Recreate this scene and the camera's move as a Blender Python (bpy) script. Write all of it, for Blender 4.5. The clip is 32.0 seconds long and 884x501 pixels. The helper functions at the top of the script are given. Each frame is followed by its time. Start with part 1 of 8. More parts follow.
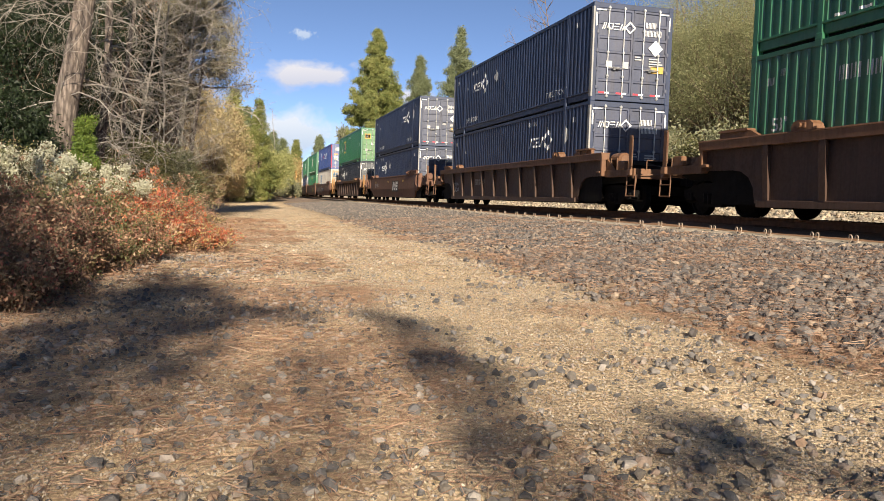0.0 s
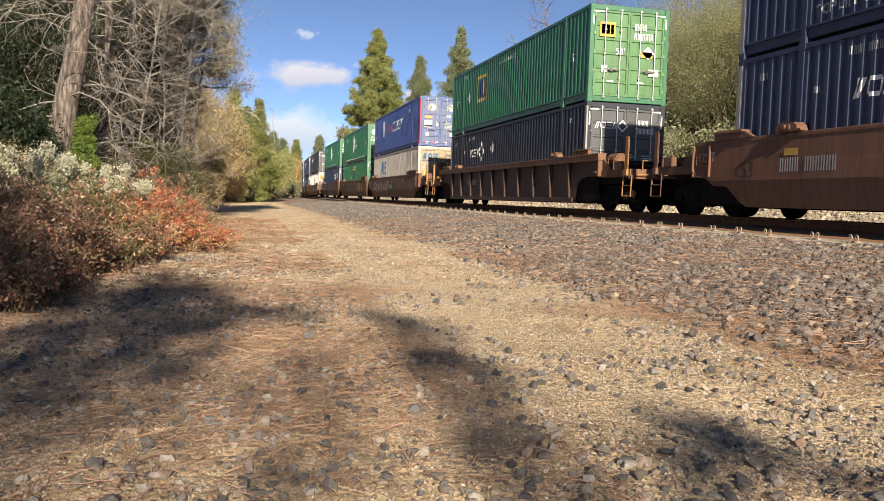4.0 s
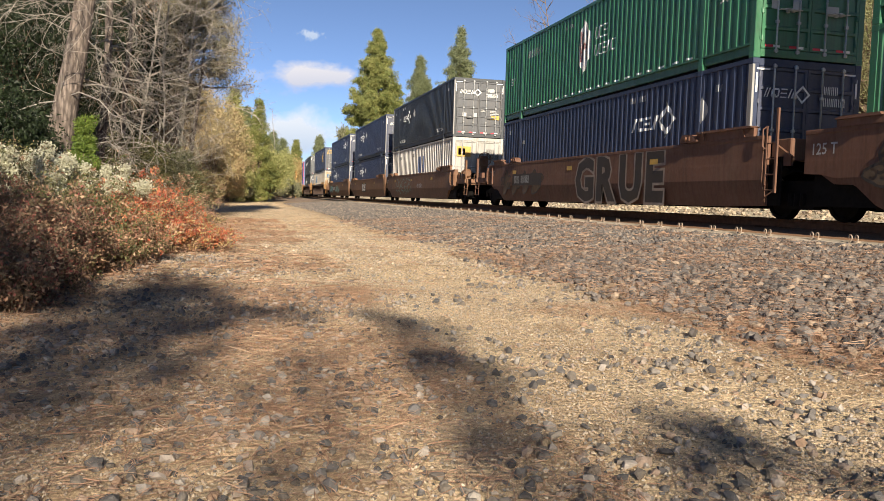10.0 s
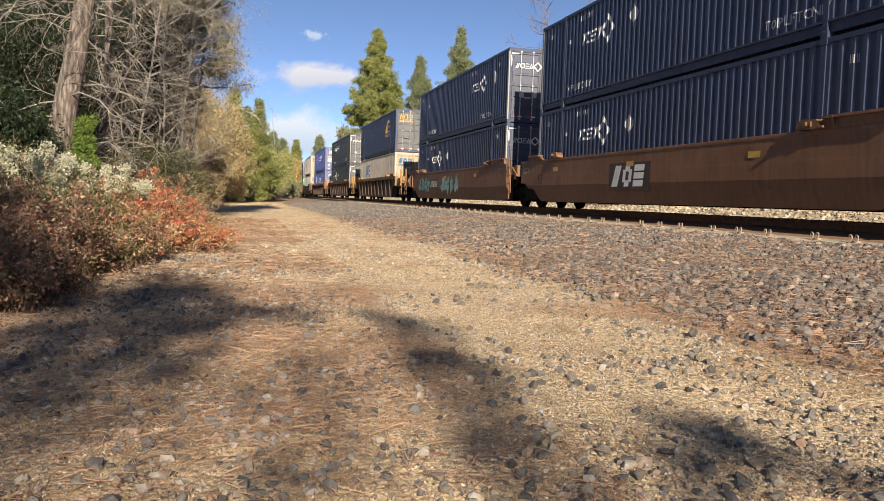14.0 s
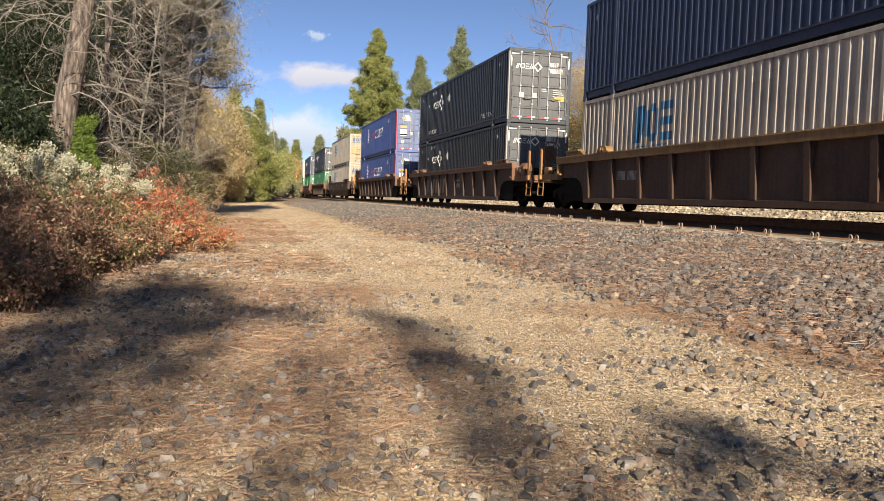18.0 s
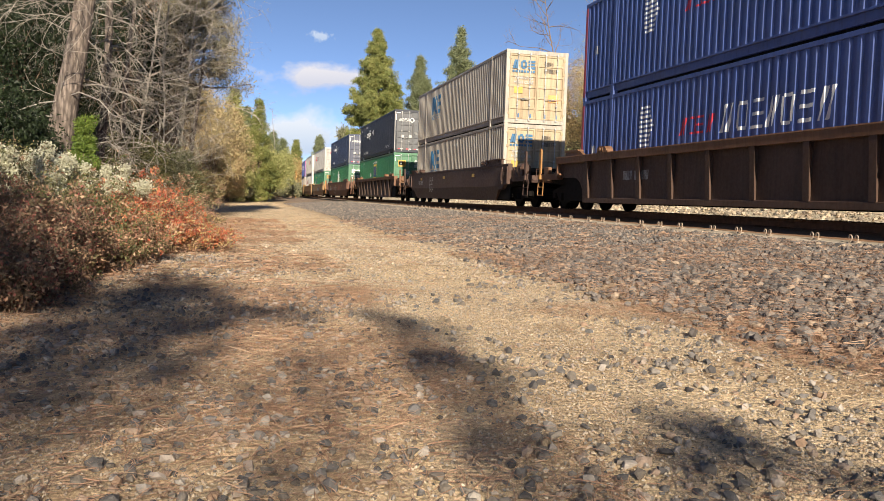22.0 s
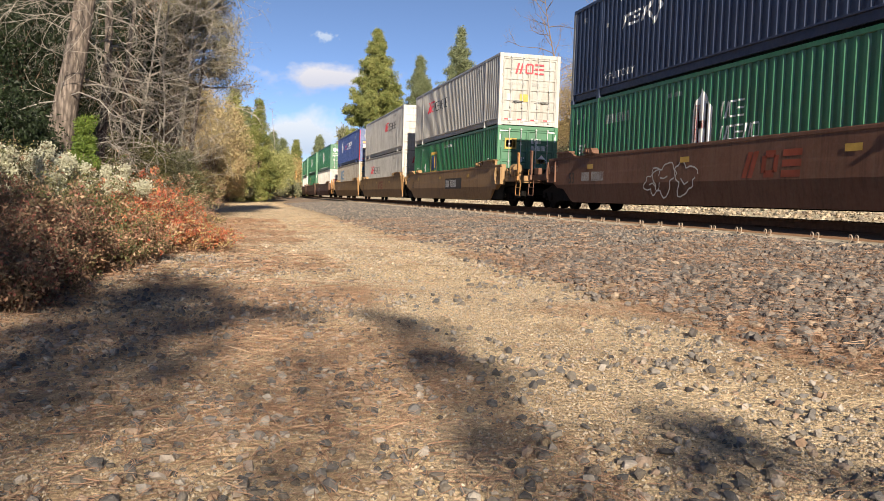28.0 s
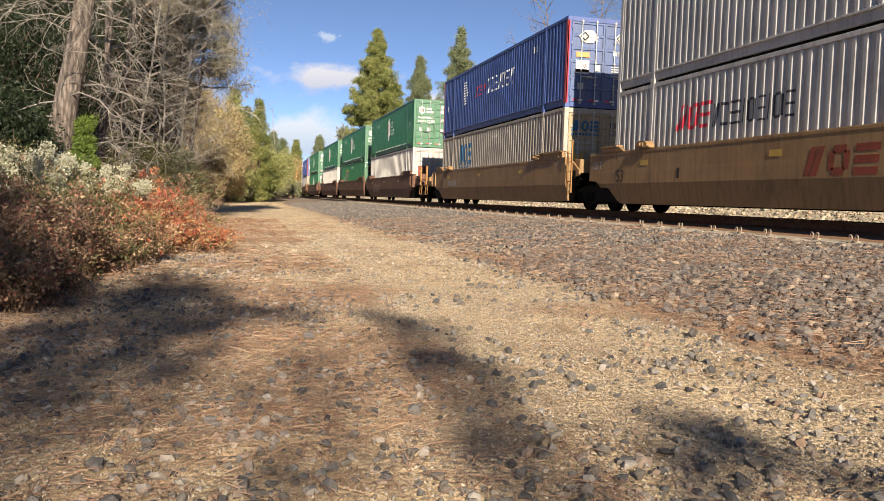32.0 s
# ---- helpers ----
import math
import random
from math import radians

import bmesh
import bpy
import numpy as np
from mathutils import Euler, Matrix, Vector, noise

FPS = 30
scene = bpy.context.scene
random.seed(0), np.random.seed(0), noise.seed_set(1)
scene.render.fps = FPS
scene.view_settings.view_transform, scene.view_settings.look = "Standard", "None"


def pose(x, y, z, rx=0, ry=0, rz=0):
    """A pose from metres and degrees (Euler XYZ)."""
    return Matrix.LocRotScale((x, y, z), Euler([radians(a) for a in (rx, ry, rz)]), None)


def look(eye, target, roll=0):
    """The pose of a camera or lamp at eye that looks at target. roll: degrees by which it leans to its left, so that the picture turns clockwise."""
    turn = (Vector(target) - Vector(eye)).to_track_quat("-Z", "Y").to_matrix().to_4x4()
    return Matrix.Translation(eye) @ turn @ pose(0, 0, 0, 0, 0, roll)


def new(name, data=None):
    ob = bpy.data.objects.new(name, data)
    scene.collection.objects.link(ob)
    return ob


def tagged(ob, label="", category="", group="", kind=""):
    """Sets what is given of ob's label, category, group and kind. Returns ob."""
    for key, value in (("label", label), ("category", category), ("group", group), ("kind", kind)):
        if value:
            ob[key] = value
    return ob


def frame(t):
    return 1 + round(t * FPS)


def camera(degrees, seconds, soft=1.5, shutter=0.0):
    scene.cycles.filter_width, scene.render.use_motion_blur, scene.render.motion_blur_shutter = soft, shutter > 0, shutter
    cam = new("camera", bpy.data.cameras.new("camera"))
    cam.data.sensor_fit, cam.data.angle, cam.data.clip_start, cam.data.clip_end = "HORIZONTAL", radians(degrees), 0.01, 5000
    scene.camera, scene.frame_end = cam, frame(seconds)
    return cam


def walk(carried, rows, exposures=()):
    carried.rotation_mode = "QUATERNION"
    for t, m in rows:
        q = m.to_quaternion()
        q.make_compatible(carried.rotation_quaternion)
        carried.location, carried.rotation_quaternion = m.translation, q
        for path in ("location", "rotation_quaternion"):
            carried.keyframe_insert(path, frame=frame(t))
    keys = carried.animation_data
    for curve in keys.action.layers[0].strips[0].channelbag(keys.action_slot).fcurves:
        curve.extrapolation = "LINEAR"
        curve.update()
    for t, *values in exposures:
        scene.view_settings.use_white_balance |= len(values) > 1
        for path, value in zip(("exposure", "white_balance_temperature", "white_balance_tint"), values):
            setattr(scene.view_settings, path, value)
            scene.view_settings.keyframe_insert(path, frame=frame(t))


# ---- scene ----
# ---------------------------------------------------------------- camera
EYE = Vector((0.0, 0.0, 0.93))
YAW, DIP = radians(13.994), radians(3.605)
AIM = EYE + Vector((math.sin(YAW) * math.cos(DIP), math.cos(YAW) * math.cos(DIP), -math.sin(DIP)))
cam = camera(57.07, 32.0, soft=0.4)
walk(cam, [(0.0, look(EYE, AIM, 1.848)), (32.0, look(EYE, AIM, 1.848))])
scene.view_settings.exposure = 1.03

# ---------------------------------------------------------------- world and sun
SUN_EL, SUN_AZ = radians(24.5), radians(184.5)      # low sun behind the camera, a little to its left
world = bpy.data.worlds.new("sky")
scene.world = world
world.use_nodes = True
wn = world.node_tree.nodes
wn.clear()
sky = wn.new("ShaderNodeTexSky")
sky.sky_type, sky.sun_disc = "NISHITA", False
sky.sun_elevation, sky.sun_rotation = SUN_EL, SUN_AZ
sky.air_density, sky.dust_density, sky.ozone_density, sky.altitude = 0.36, 0.0, 1.0, 1200
bg = wn.new("ShaderNodeBackground")
bg.inputs["Strength"].default_value = 0.080
wo = wn.new("ShaderNodeOutputWorld")
world.node_tree.links.new(sky.outputs[0], bg.inputs[0])
world.node_tree.links.new(bg.outputs[0], wo.inputs[0])

sun = new("sun", bpy.data.lights.new("sun", "SUN"))
sun.data.energy, sun.data.angle, sun.data.color = 4.85, radians(0.55), (1.0, 0.875, 0.69)
sun_dir = Vector((math.sin(SUN_AZ) * math.cos(SUN_EL), math.cos(SUN_AZ) * math.cos(SUN_EL), math.sin(SUN_EL)))
sun.matrix_world = look(sun_dir * 50, (0, 0, 0))

# ---------------------------------------------------------------- the track's line
TRACK_X, RAIL_Z = 11.324, 0.751          # centre line beside the camera, top of rail
BEND_AT, BEND_R, EASE = 80.0, 1043.0, 60.0
STEP = 0.5
_line = [(0.0, 0.0, 0.0)]
for _i in range(2200):
    _s = (_i + 0.5) * STEP
    _k = min(max(_s - BEND_AT, 0.0) / EASE, 1.0) / BEND_R
    _x, _y, _a = _line[-1]
    _a2 = _a + _k * STEP
    _am = (_a + _a2) / 2
    _line.append((_x + math.sin(_am) * STEP, _y + math.cos(_am) * STEP, _a2))


def on_track(s):
    """x, y and heading (to the right of +y) of the centre line at s metres."""
    if s <= 0:
        return TRACK_X, s, 0.0
    i = min(int(s / STEP), len(_line) - 2)
    u = s / STEP - i
    a, b = _line[i], _line[i + 1]
    return TRACK_X + a[0] + (b[0] - a[0]) * u, a[1] + (b[1] - a[1]) * u, a[2] + (b[2] - a[2]) * u


def beside(s, d):
    """The place d metres to the right of the centre line at s."""
    x, y, h = on_track(s)
    return x + d * math.cos(h), y - d * math.sin(h)


# ---------------------------------------------------------------- mesh helpers
class MB:
    """Collects vertices and faces; slot gives each face its material index."""

    def __init__(self):
        self.v, self.f, self.m = [], [], []

    def add(self, vs, fs, slot=0):
        o = len(self.v)
        self.v.extend([tuple(p) for p in vs])
        self.f.extend([tuple(i + o for i in q) for q in fs])
        self.m.extend([slot] * len(fs))
        return self

    def box(self, a, b, slot=0, bevel=0.0):
        (x0, y0, z0), (x1, y1, z1) = a, b
        x0, x1 = min(x0, x1), max(x0, x1)
        y0, y1 = min(y0, y1), max(y0, y1)
        z0, z1 = min(z0, z1), max(z0, z1)
        if bevel <= 0:
            vs = [(x, y, z) for z in (z0, z1) for y in (y0, y1) for x in (x0, x1)]
            fs = [(0, 2, 3, 1), (4, 5, 7, 6), (0, 1, 5, 4), (2, 6, 7, 3), (0, 4, 6, 2), (1, 3, 7, 5)]
            return self.add(vs, fs, slot)
        e = bevel
        ring = lambda z, i: [(x0 + i + e, y0 + i, z), (x1 - i - e, y0 + i, z), (x1 - i, y0 + i + e, z), (x1 - i, y1 - i - e, z),
                             (x1 - i - e, y1 - i, z), (x0 + i + e, y1 - i, z), (x0 + i, y1 - i - e, z), (x0 + i, y0 + i + e, z)]
        vs = ring(z0, e * 0.6) + ring(z0 + e, 0) + ring(z1 - e, 0) + ring(z1, e * 0.6)
        fs = [tuple(range(7, -1, -1)), tuple(range(24, 32))]
        for k in range(3):
            for i in range(8):
                j = (i + 1) % 8
                fs.append((k * 8 + i, k * 8 + j, k * 8 + 8 + j, k * 8 + 8 + i))
        return self.add(vs, fs, slot)

    def tube(self, p, q, r, r2=None, n=8, slot=0, caps=True):
        p, q = Vector(p), Vector(q)
        r2 = r if r2 is None else r2
        w = (q - p).normalized()
        a = w.orthogonal().normalized()
        b = w.cross(a)
        vs = []
        for c, rr in ((p, r), (q, r2)):
            for i in range(n):
                t = 2 * math.pi * i / n
                vs.append(c + (a * math.cos(t) + b * math.sin(t)) * rr)
        fs = [(i, (i + 1) % n, n + (i + 1) % n, n + i) for i in range(n)]
        if caps:
            fs += [tuple(range(n - 1, -1, -1)), tuple(range(n, 2 * n))]
        return self.add(vs, fs, slot)

    def pipe(self, pts, r, n=6, slot=0):
        for p, q in zip(pts, pts[1:]):
            self.tube(p, q, r, n=n, slot=slot)
        return self

    def prism(self, poly, axis, lo, hi, slot=0):
        """A polygon (a, b) swept along the axis from lo to hi. axis x: (y, z); y: (x, z); z: (x, y)."""
        put = {"x": lambda a, b, c: (c, a, b), "y": lambda a, b, c: (a, c, b), "z": lambda a, b, c: (a, b, c)}[axis]
        n = len(poly)
        vs = [put(a, b, lo) for a, b in poly] + [put(a, b, hi) for a, b in poly]
        fs = [tuple(range(n)), tuple(range(2 * n - 1, n - 1, -1))] + [(i, n + i, n + (i + 1) % n, (i + 1) % n) for i in range(n)]
        return self.add(vs, fs, slot)

    def mesh(self, name, smooth=False):
        me = bpy.data.meshes.new(name)
        me.from_pydata(self.v, [], self.f)
        bm = bmesh.new()
        bm.from_mesh(me)
        bmesh.ops.recalc_face_normals(bm, faces=bm.faces[:])
        bm.to_mesh(me)
        bm.free()
        if any(self.m):
            me.polygons.foreach_set("material_index", self.m)
        if smooth:
            me.polygons.foreach_set("use_smooth", [True] * len(me.polygons))
        return me


def raw_mesh(name, verts, faces, smooth=False):
    """A mesh from numpy arrays of vertices and of equal-sided faces."""
    me = bpy.data.meshes.new(name)
    verts, faces = np.asarray(verts, np.float32), np.asarray(faces, np.int32)
    k = faces.shape[1]
    me.vertices.add(len(verts))
    me.vertices.foreach_set("co", verts.ravel())
    me.loops.add(faces.size)
    me.loops.foreach_set("vertex_index", faces.ravel())
    me.polygons.add(len(faces))
    me.polygons.foreach_set("loop_start", np.arange(len(faces), dtype=np.int32) * k)
    me.polygons.foreach_set("use_smooth", np.full(len(faces), smooth))
    me.update(calc_edges=True)
    return me


def part(name, mesh, material, parent=None, label="", at=None):
    """One mesh object under a thing or a part. The mesh may be shared: the material sits on the object."""
    if isinstance(mesh, MB):
        mesh = mesh.mesh(name)
    ob = new(name, mesh)
    mats = material if isinstance(material, (list, tuple)) else [material]
    while len(mesh.materials) < len(mats):
        mesh.materials.append(mats[0])
    for slot, m in zip(ob.material_slots, mats):
        slot.link = "OBJECT"
        slot.material = m
    if parent is not None:
        ob.parent = parent
    if at is not None:
        ob.matrix_basis = at if isinstance(at, Matrix) else Matrix.Translation(at)
    if label:
        tagged(ob, label)
    return ob


CACHE = {}


def once(key, build):
    if key not in CACHE:
        CACHE[key] = build()
    return CACHE[key]


# ---------------------------------------------------------------- materials
def material(name, build):
    m = bpy.data.materials.new(name)
    m.use_nodes = True
    nt = m.node_tree
    bsdf = nt.nodes["Principled BSDF"]
    build(nt, bsdf)
    return m


def node(nt, kind, **kw):
    n = nt.nodes.new(kind)
    for k, v in kw.items():
        if k in n.inputs:
            n.inputs[k].default_value = v
    return n


def ramp(nt, fac, stops):
    r = nt.nodes.new("ShaderNodeValToRGB")
    el = r.color_ramp.elements
    while len(el) < len(stops):
        el.new(0.5)
    for e, (p, c) in zip(el, stops):
        e.position, e.color = p, (*c, 1.0) if len(c) == 3 else c
    nt.links.new(fac, r.inputs[0])
    return r.outputs[0]


def blend(nt, fac, a, b, mode="MIX"):
    x = nt.nodes.new("ShaderNodeMix")
    x.data_type, x.blend_type = "RGBA", mode
    for sock, v in ((x.inputs[0], fac), (x.inputs[6], a), (x.inputs[7], b)):
        if isinstance(v, bpy.types.NodeSocket):
            nt.links.new(v, sock)
        else:
            sock.default_value = v if isinstance(v, float) else (*v, 1.0)
    return x.outputs[2]


def noise_tex(nt, scale, detail=4.0, rough=0.6, vec=None, stretch=None):
    n = node(nt, "ShaderNodeTexNoise", Scale=scale, Detail=detail, Roughness=rough)
    if vec is None:
        vec = nt.nodes.new("ShaderNodeTexCoord").outputs["Object"]
    if stretch:
        mp = nt.nodes.new("ShaderNodeMapping")
        mp.inputs["Scale"].default_value = stretch
        nt.links.new(vec, mp.inputs[0])
        vec = mp.outputs[0]
    nt.links.new(vec, n.inputs["Vector"])
    return n.outputs["Fac"]


def bumped(nt, bsdf, height, strength, dist):
    b = nt.nodes.new("ShaderNodeBump")
    b.inputs["Strength"].default_value, b.inputs["Distance"].default_value = strength, dist
    nt.links.new(height, b.inputs["Height"])
    nt.links.new(b.outputs[0], bsdf.inputs["Normal"])


def painted_steel(name, col, dirt=(0.16, 0.12, 0.08), amount=0.3, rough=0.45, rust=0.0, fade=0.25, gloss=0.5):
    """Worn paint: faded patches, streaks that run down, dust and rust."""
    def build(nt, bsdf):
        streak = noise_tex(nt, 1.0, 6, 0.65, stretch=(3.0, 3.0, 0.35))
        patch = noise_tex(nt, 0.55, 5, 0.6)
        fine = noise_tex(nt, 14.0, 3, 0.6)
        light = tuple(min(1.0, c * 1.15 + fade * 0.07) for c in col)
        c = blend(nt, ramp(nt, patch, [(0.35, (0, 0, 0)), (0.75, (1, 1, 1))]), col, light)
        f = ramp(nt, streak, [(0.5, (0, 0, 0)), (0.8, (amount,) * 3)])
        c = blend(nt, f, c, dirt)
        run = noise_tex(nt, 2.0, 6, 0.7, stretch=(4.5, 4.5, 0.28))
        blot = noise_tex(nt, 1.3, 7, 0.7)
        c = blend(nt, 0.55, c, ramp(nt, run, [(0.36, (0.5, 0.46, 0.42)), (0.52, (1, 1, 1)), (0.70, (1.12, 1.1, 1.08))]), "MULTIPLY")
        c = blend(nt, 0.5, c, ramp(nt, blot, [(0.34, (0.55, 0.52, 0.5)), (0.5, (1, 1, 1)), (0.72, (1.18, 1.16, 1.14))]), "MULTIPLY")
        if rust > 0:
            rr = noise_tex(nt, 2.4, 8, 0.72)
            c = blend(nt, ramp(nt, rr, [(0.66 - 0.2 * rust, (0, 0, 0)), (0.78, (rust,) * 3)]), c, (0.2, 0.075, 0.025))
        info = nt.nodes.new("ShaderNodeObjectInfo")
        c = blend(nt, 0.16, c, ramp(nt, info.outputs["Random"], [(0.0, tuple(x * 0.55 for x in col)), (1.0, light)]))
        nt.links.new(c, bsdf.inputs["Base Color"])
        nt.links.new(ramp(nt, fine, [(0.3, (rough - 0.08,) * 3), (0.8, (rough + 0.2,) * 3)]), bsdf.inputs["Roughness"])
        bsdf.inputs["Specular IOR Level"].default_value = gloss
        bumped(nt, bsdf, fine, 0.08, 0.01)
    return material(name, build)


def plain(name, col, rough=0.6, metal=0.0, vary=0.25, scale=8.0, bump=0.1):
    def build(nt, bsdf):
        n = noise_tex(nt, scale, 5, 0.65)
        lo, hi = tuple(c * (1 - vary) for c in col), tuple(min(1, c * (1 + vary)) for c in col)
        nt.links.new(ramp(nt, n, [(0.3, lo), (0.7, hi)]), bsdf.inputs["Base Color"])
        bsdf.inputs["Roughness"].default_value, bsdf.inputs["Metallic"].default_value = rough, metal
        bsdf.inputs["Specular IOR Level"].default_value = 0.5 if rough < 0.7 else 0.12
        bumped(nt, bsdf, n, bump, 0.02)
    return material(name, build)


def leafy(name, cols, trans=0.25, rough=0.6):
    """Foliage: every leaf takes its own tint from the row of colours."""
    def build(nt, bsdf):
        geo = nt.nodes.new("ShaderNodeNewGeometry")
        n = noise_tex(nt, 0.9, 3, 0.6)
        k = len(cols)
        a = ramp(nt, geo.outputs["Random Per Island"], [(i / max(1, k - 1), c) for i, c in enumerate(cols)])
        b = ramp(nt, n, [(0.35, cols[0]), (0.65, cols[-1])])
        c = blend(nt, 0.35, a, b)
        nt.links.new(c, bsdf.inputs["Base Color"])
        bsdf.inputs["Roughness"].default_value = rough
        tl = nt.nodes.new("ShaderNodeBsdfTranslucent")
        nt.links.new(c, tl.inputs[0])
        mx = nt.nodes.new("ShaderNodeMixShader")
        mx.inputs[0].default_value = trans + 0.06
        nt.links.new(bsdf.outputs[0], mx.inputs[1])
        nt.links.new(tl.outputs[0], mx.inputs[2])
        nt.links.new(mx.outputs[0], nt.nodes["Material Output"].inputs[0])
    return material(name, build)


PAINT = {
    "navy": painted_steel("navy paint", (0.014, 0.026, 0.068), amount=0.10, rough=0.5, fade=0.08, gloss=0.7),
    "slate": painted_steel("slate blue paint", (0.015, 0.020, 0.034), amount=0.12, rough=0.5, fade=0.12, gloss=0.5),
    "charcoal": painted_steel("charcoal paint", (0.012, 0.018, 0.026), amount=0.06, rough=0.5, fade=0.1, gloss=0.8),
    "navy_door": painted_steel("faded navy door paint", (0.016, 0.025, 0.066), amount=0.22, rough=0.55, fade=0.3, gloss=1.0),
    # slate, leaf green and violet door tones are lightened for the sunlit ends
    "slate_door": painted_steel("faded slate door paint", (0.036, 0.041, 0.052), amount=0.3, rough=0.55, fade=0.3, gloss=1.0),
    "green": painted_steel("green paint", (0.011, 0.122, 0.047), amount=0.10, rough=0.45, fade=0.1, gloss=1.0),
    "deep_green": painted_steel("deep green paint", (0.009, 0.092, 0.040), amount=0.10, rough=0.45, fade=0.08, gloss=1.0),
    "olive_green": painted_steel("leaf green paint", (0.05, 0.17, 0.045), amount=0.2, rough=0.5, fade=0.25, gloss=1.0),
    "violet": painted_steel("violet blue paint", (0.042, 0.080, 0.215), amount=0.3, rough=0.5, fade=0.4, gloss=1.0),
    "royal": painted_steel("royal blue paint", (0.029, 0.066, 0.25), amount=0.12, rough=0.5, fade=0.2, gloss=1.0),
    "cream": painted_steel("cream paint", (0.36, 0.29, 0.19), dirt=(0.25, 0.14, 0.07), amount=0.7, rough=0.6, rust=0.5, fade=0.3),
    "grey_white": painted_steel("grey white paint", (0.355, 0.325, 0.285), dirt=(0.22, 0.15, 0.10), amount=0.55, rough=0.6, rust=0.25, fade=0.3),
    "chalk": painted_steel("chalky white paint", (0.45, 0.42, 0.38), dirt=(0.28, 0.21, 0.15), amount=0.35, rough=0.55, rust=0.1, fade=0.3),
    "white": painted_steel("white paint", (0.41, 0.40, 0.385), dirt=(0.29, 0.24, 0.19), amount=0.25, rough=0.45, fade=0.3),
    # white doors are darkened to offset the sun on the ends
    "white_door": painted_steel("white door paint", (0.34, 0.33, 0.31), dirt=(0.26, 0.2, 0.15), amount=0.3, rough=0.5, fade=0.2),
    "dull_white": painted_steel("dull white paint", (0.43, 0.415, 0.395), dirt=(0.26, 0.18, 0.11), amount=0.5, rough=0.5, rust=0.15, fade=0.3),
    # ribbed sides: darkened for the shade under the top chord
    "brown": painted_steel("oxide brown paint", (0.060, 0.029, 0.017), dirt=(0.11, 0.075, 0.05), amount=0.5, rough=0.65, rust=0.25, fade=0.25),
    "dusty_brown": painted_steel("dusty oxide brown paint", (0.135, 0.060, 0.034), dirt=(0.15, 0.098, 0.062), amount=0.7, rough=0.7, rust=0.2, fade=0.3),
    "dark_brown": painted_steel("dark oxide paint", (0.052, 0.023, 0.014), dirt=(0.07, 0.042, 0.027), amount=0.5, rough=0.65, rust=0.3, fade=0.2),
    "orange_brown": painted_steel("orange brown paint", (0.155, 0.071, 0.031), dirt=(0.14, 0.09, 0.055), amount=0.45, rough=0.6, rust=0.2, fade=0.3),
    "ochre": painted_steel("dark ochre paint", (0.22, 0.125, 0.044), dirt=(0.13, 0.08, 0.05), amount=0.5, rough=0.6, rust=0.3, fade=0.3),
    "tan": painted_steel("ochre tan paint", (0.27, 0.16, 0.066), dirt=(0.20, 0.13, 0.08), amount=0.4, rough=0.6, rust=0.1, fade=0.3),
}
YELLOW = painted_steel("worn safety yellow paint", (0.31, 0.15, 0.036), amount=0.5, rough=0.6, rust=0.5)
# iron near black: the shade under the cars is put into the colour
IRON = plain("grimy cast iron", (0.009, 0.008, 0.0075), 0.85, 0.2, 0.4, 6)
RAILSTEEL = plain("rusty rail steel", (0.17, 0.085, 0.048), 0.75, 0.1, 0.35, 9)
BRIGHT = plain("polished rail head", (0.42, 0.38, 0.34), 0.28, 1.0, 0.2, 5, 0.03)
GALV = plain("galvanised steel", (0.42, 0.42, 0.42), 0.42, 0.75, 0.2, 9)
REDPOST = painted_steel("red post paint", (0.34, 0.03, 0.025), amount=0.3, rough=0.5)
POSTGREY = painted_steel("bare grey post paint", (0.30, 0.30, 0.29), amount=0.4, rough=0.5, rust=0.15)
CONCRETE = plain("weathered concrete", (0.42, 0.36, 0.29), 0.9, 0.0, 0.35, 7, 0.3)
INK = {
    "white": plain("white lettering", (0.74, 0.74, 0.72), 0.55, 0, 0.12, 3, 0.02),
    "grey": plain("faded lettering", (0.42, 0.42, 0.41), 0.6, 0, 0.2, 3, 0.02),
    "black": plain("black lettering", (0.025, 0.025, 0.03), 0.5, 0, 0.3, 3, 0.02),
    "red": plain("red lettering", (0.55, 0.03, 0.05), 0.5, 0, 0.15, 3, 0.02),
    "blue": plain("blue lettering", (0.02, 0.12, 0.30), 0.5, 0, 0.2, 3, 0.02),
    "skyblue": plain("faded blue lettering", (0.035, 0.13, 0.26), 0.55, 0, 0.3, 2, 0.02),
    "yellow": plain("yellow lettering", (0.47, 0.30, 0.06), 0.55, 0, 0.25, 3, 0.02),
    "navy": plain("dark blue lettering", (0.025, 0.045, 0.13), 0.5, 0, 0.2, 3, 0.02),
    "orange": plain("orange sticker", (0.75, 0.30, 0.10), 0.55, 0, 0.2, 3, 0.02),
    "teal": plain("teal spray paint", (0.16, 0.40, 0.38), 0.6, 0, 0.3, 2, 0.02),
    "smoke": plain("grey spray paint", (0.26, 0.21, 0.17), 0.65, 0, 0.35, 2, 0.02),
    "umber": plain("dark spray paint", (0.035, 0.026, 0.02), 0.65, 0, 0.35, 2, 0.02),
    "ash": plain("olive grey spray paint", (0.11, 0.08, 0.055), 0.7, 0, 0.4, 2, 0.02),
    "sand": plain("ochre spray paint", (0.34, 0.22, 0.10), 0.7, 0, 0.3, 2, 0.02),
    "rust": plain("red brown stencil", (0.22, 0.045, 0.02), 0.6, 0, 0.3, 2, 0.02),
}
# ---------------------------------------------------------------- containers (53 ft high cubes)
CL, CW, CH = 16.154, 2.591, 2.896
FLIP = Matrix.Rotation(math.pi, 4, "Z")
HALF = CL / 2
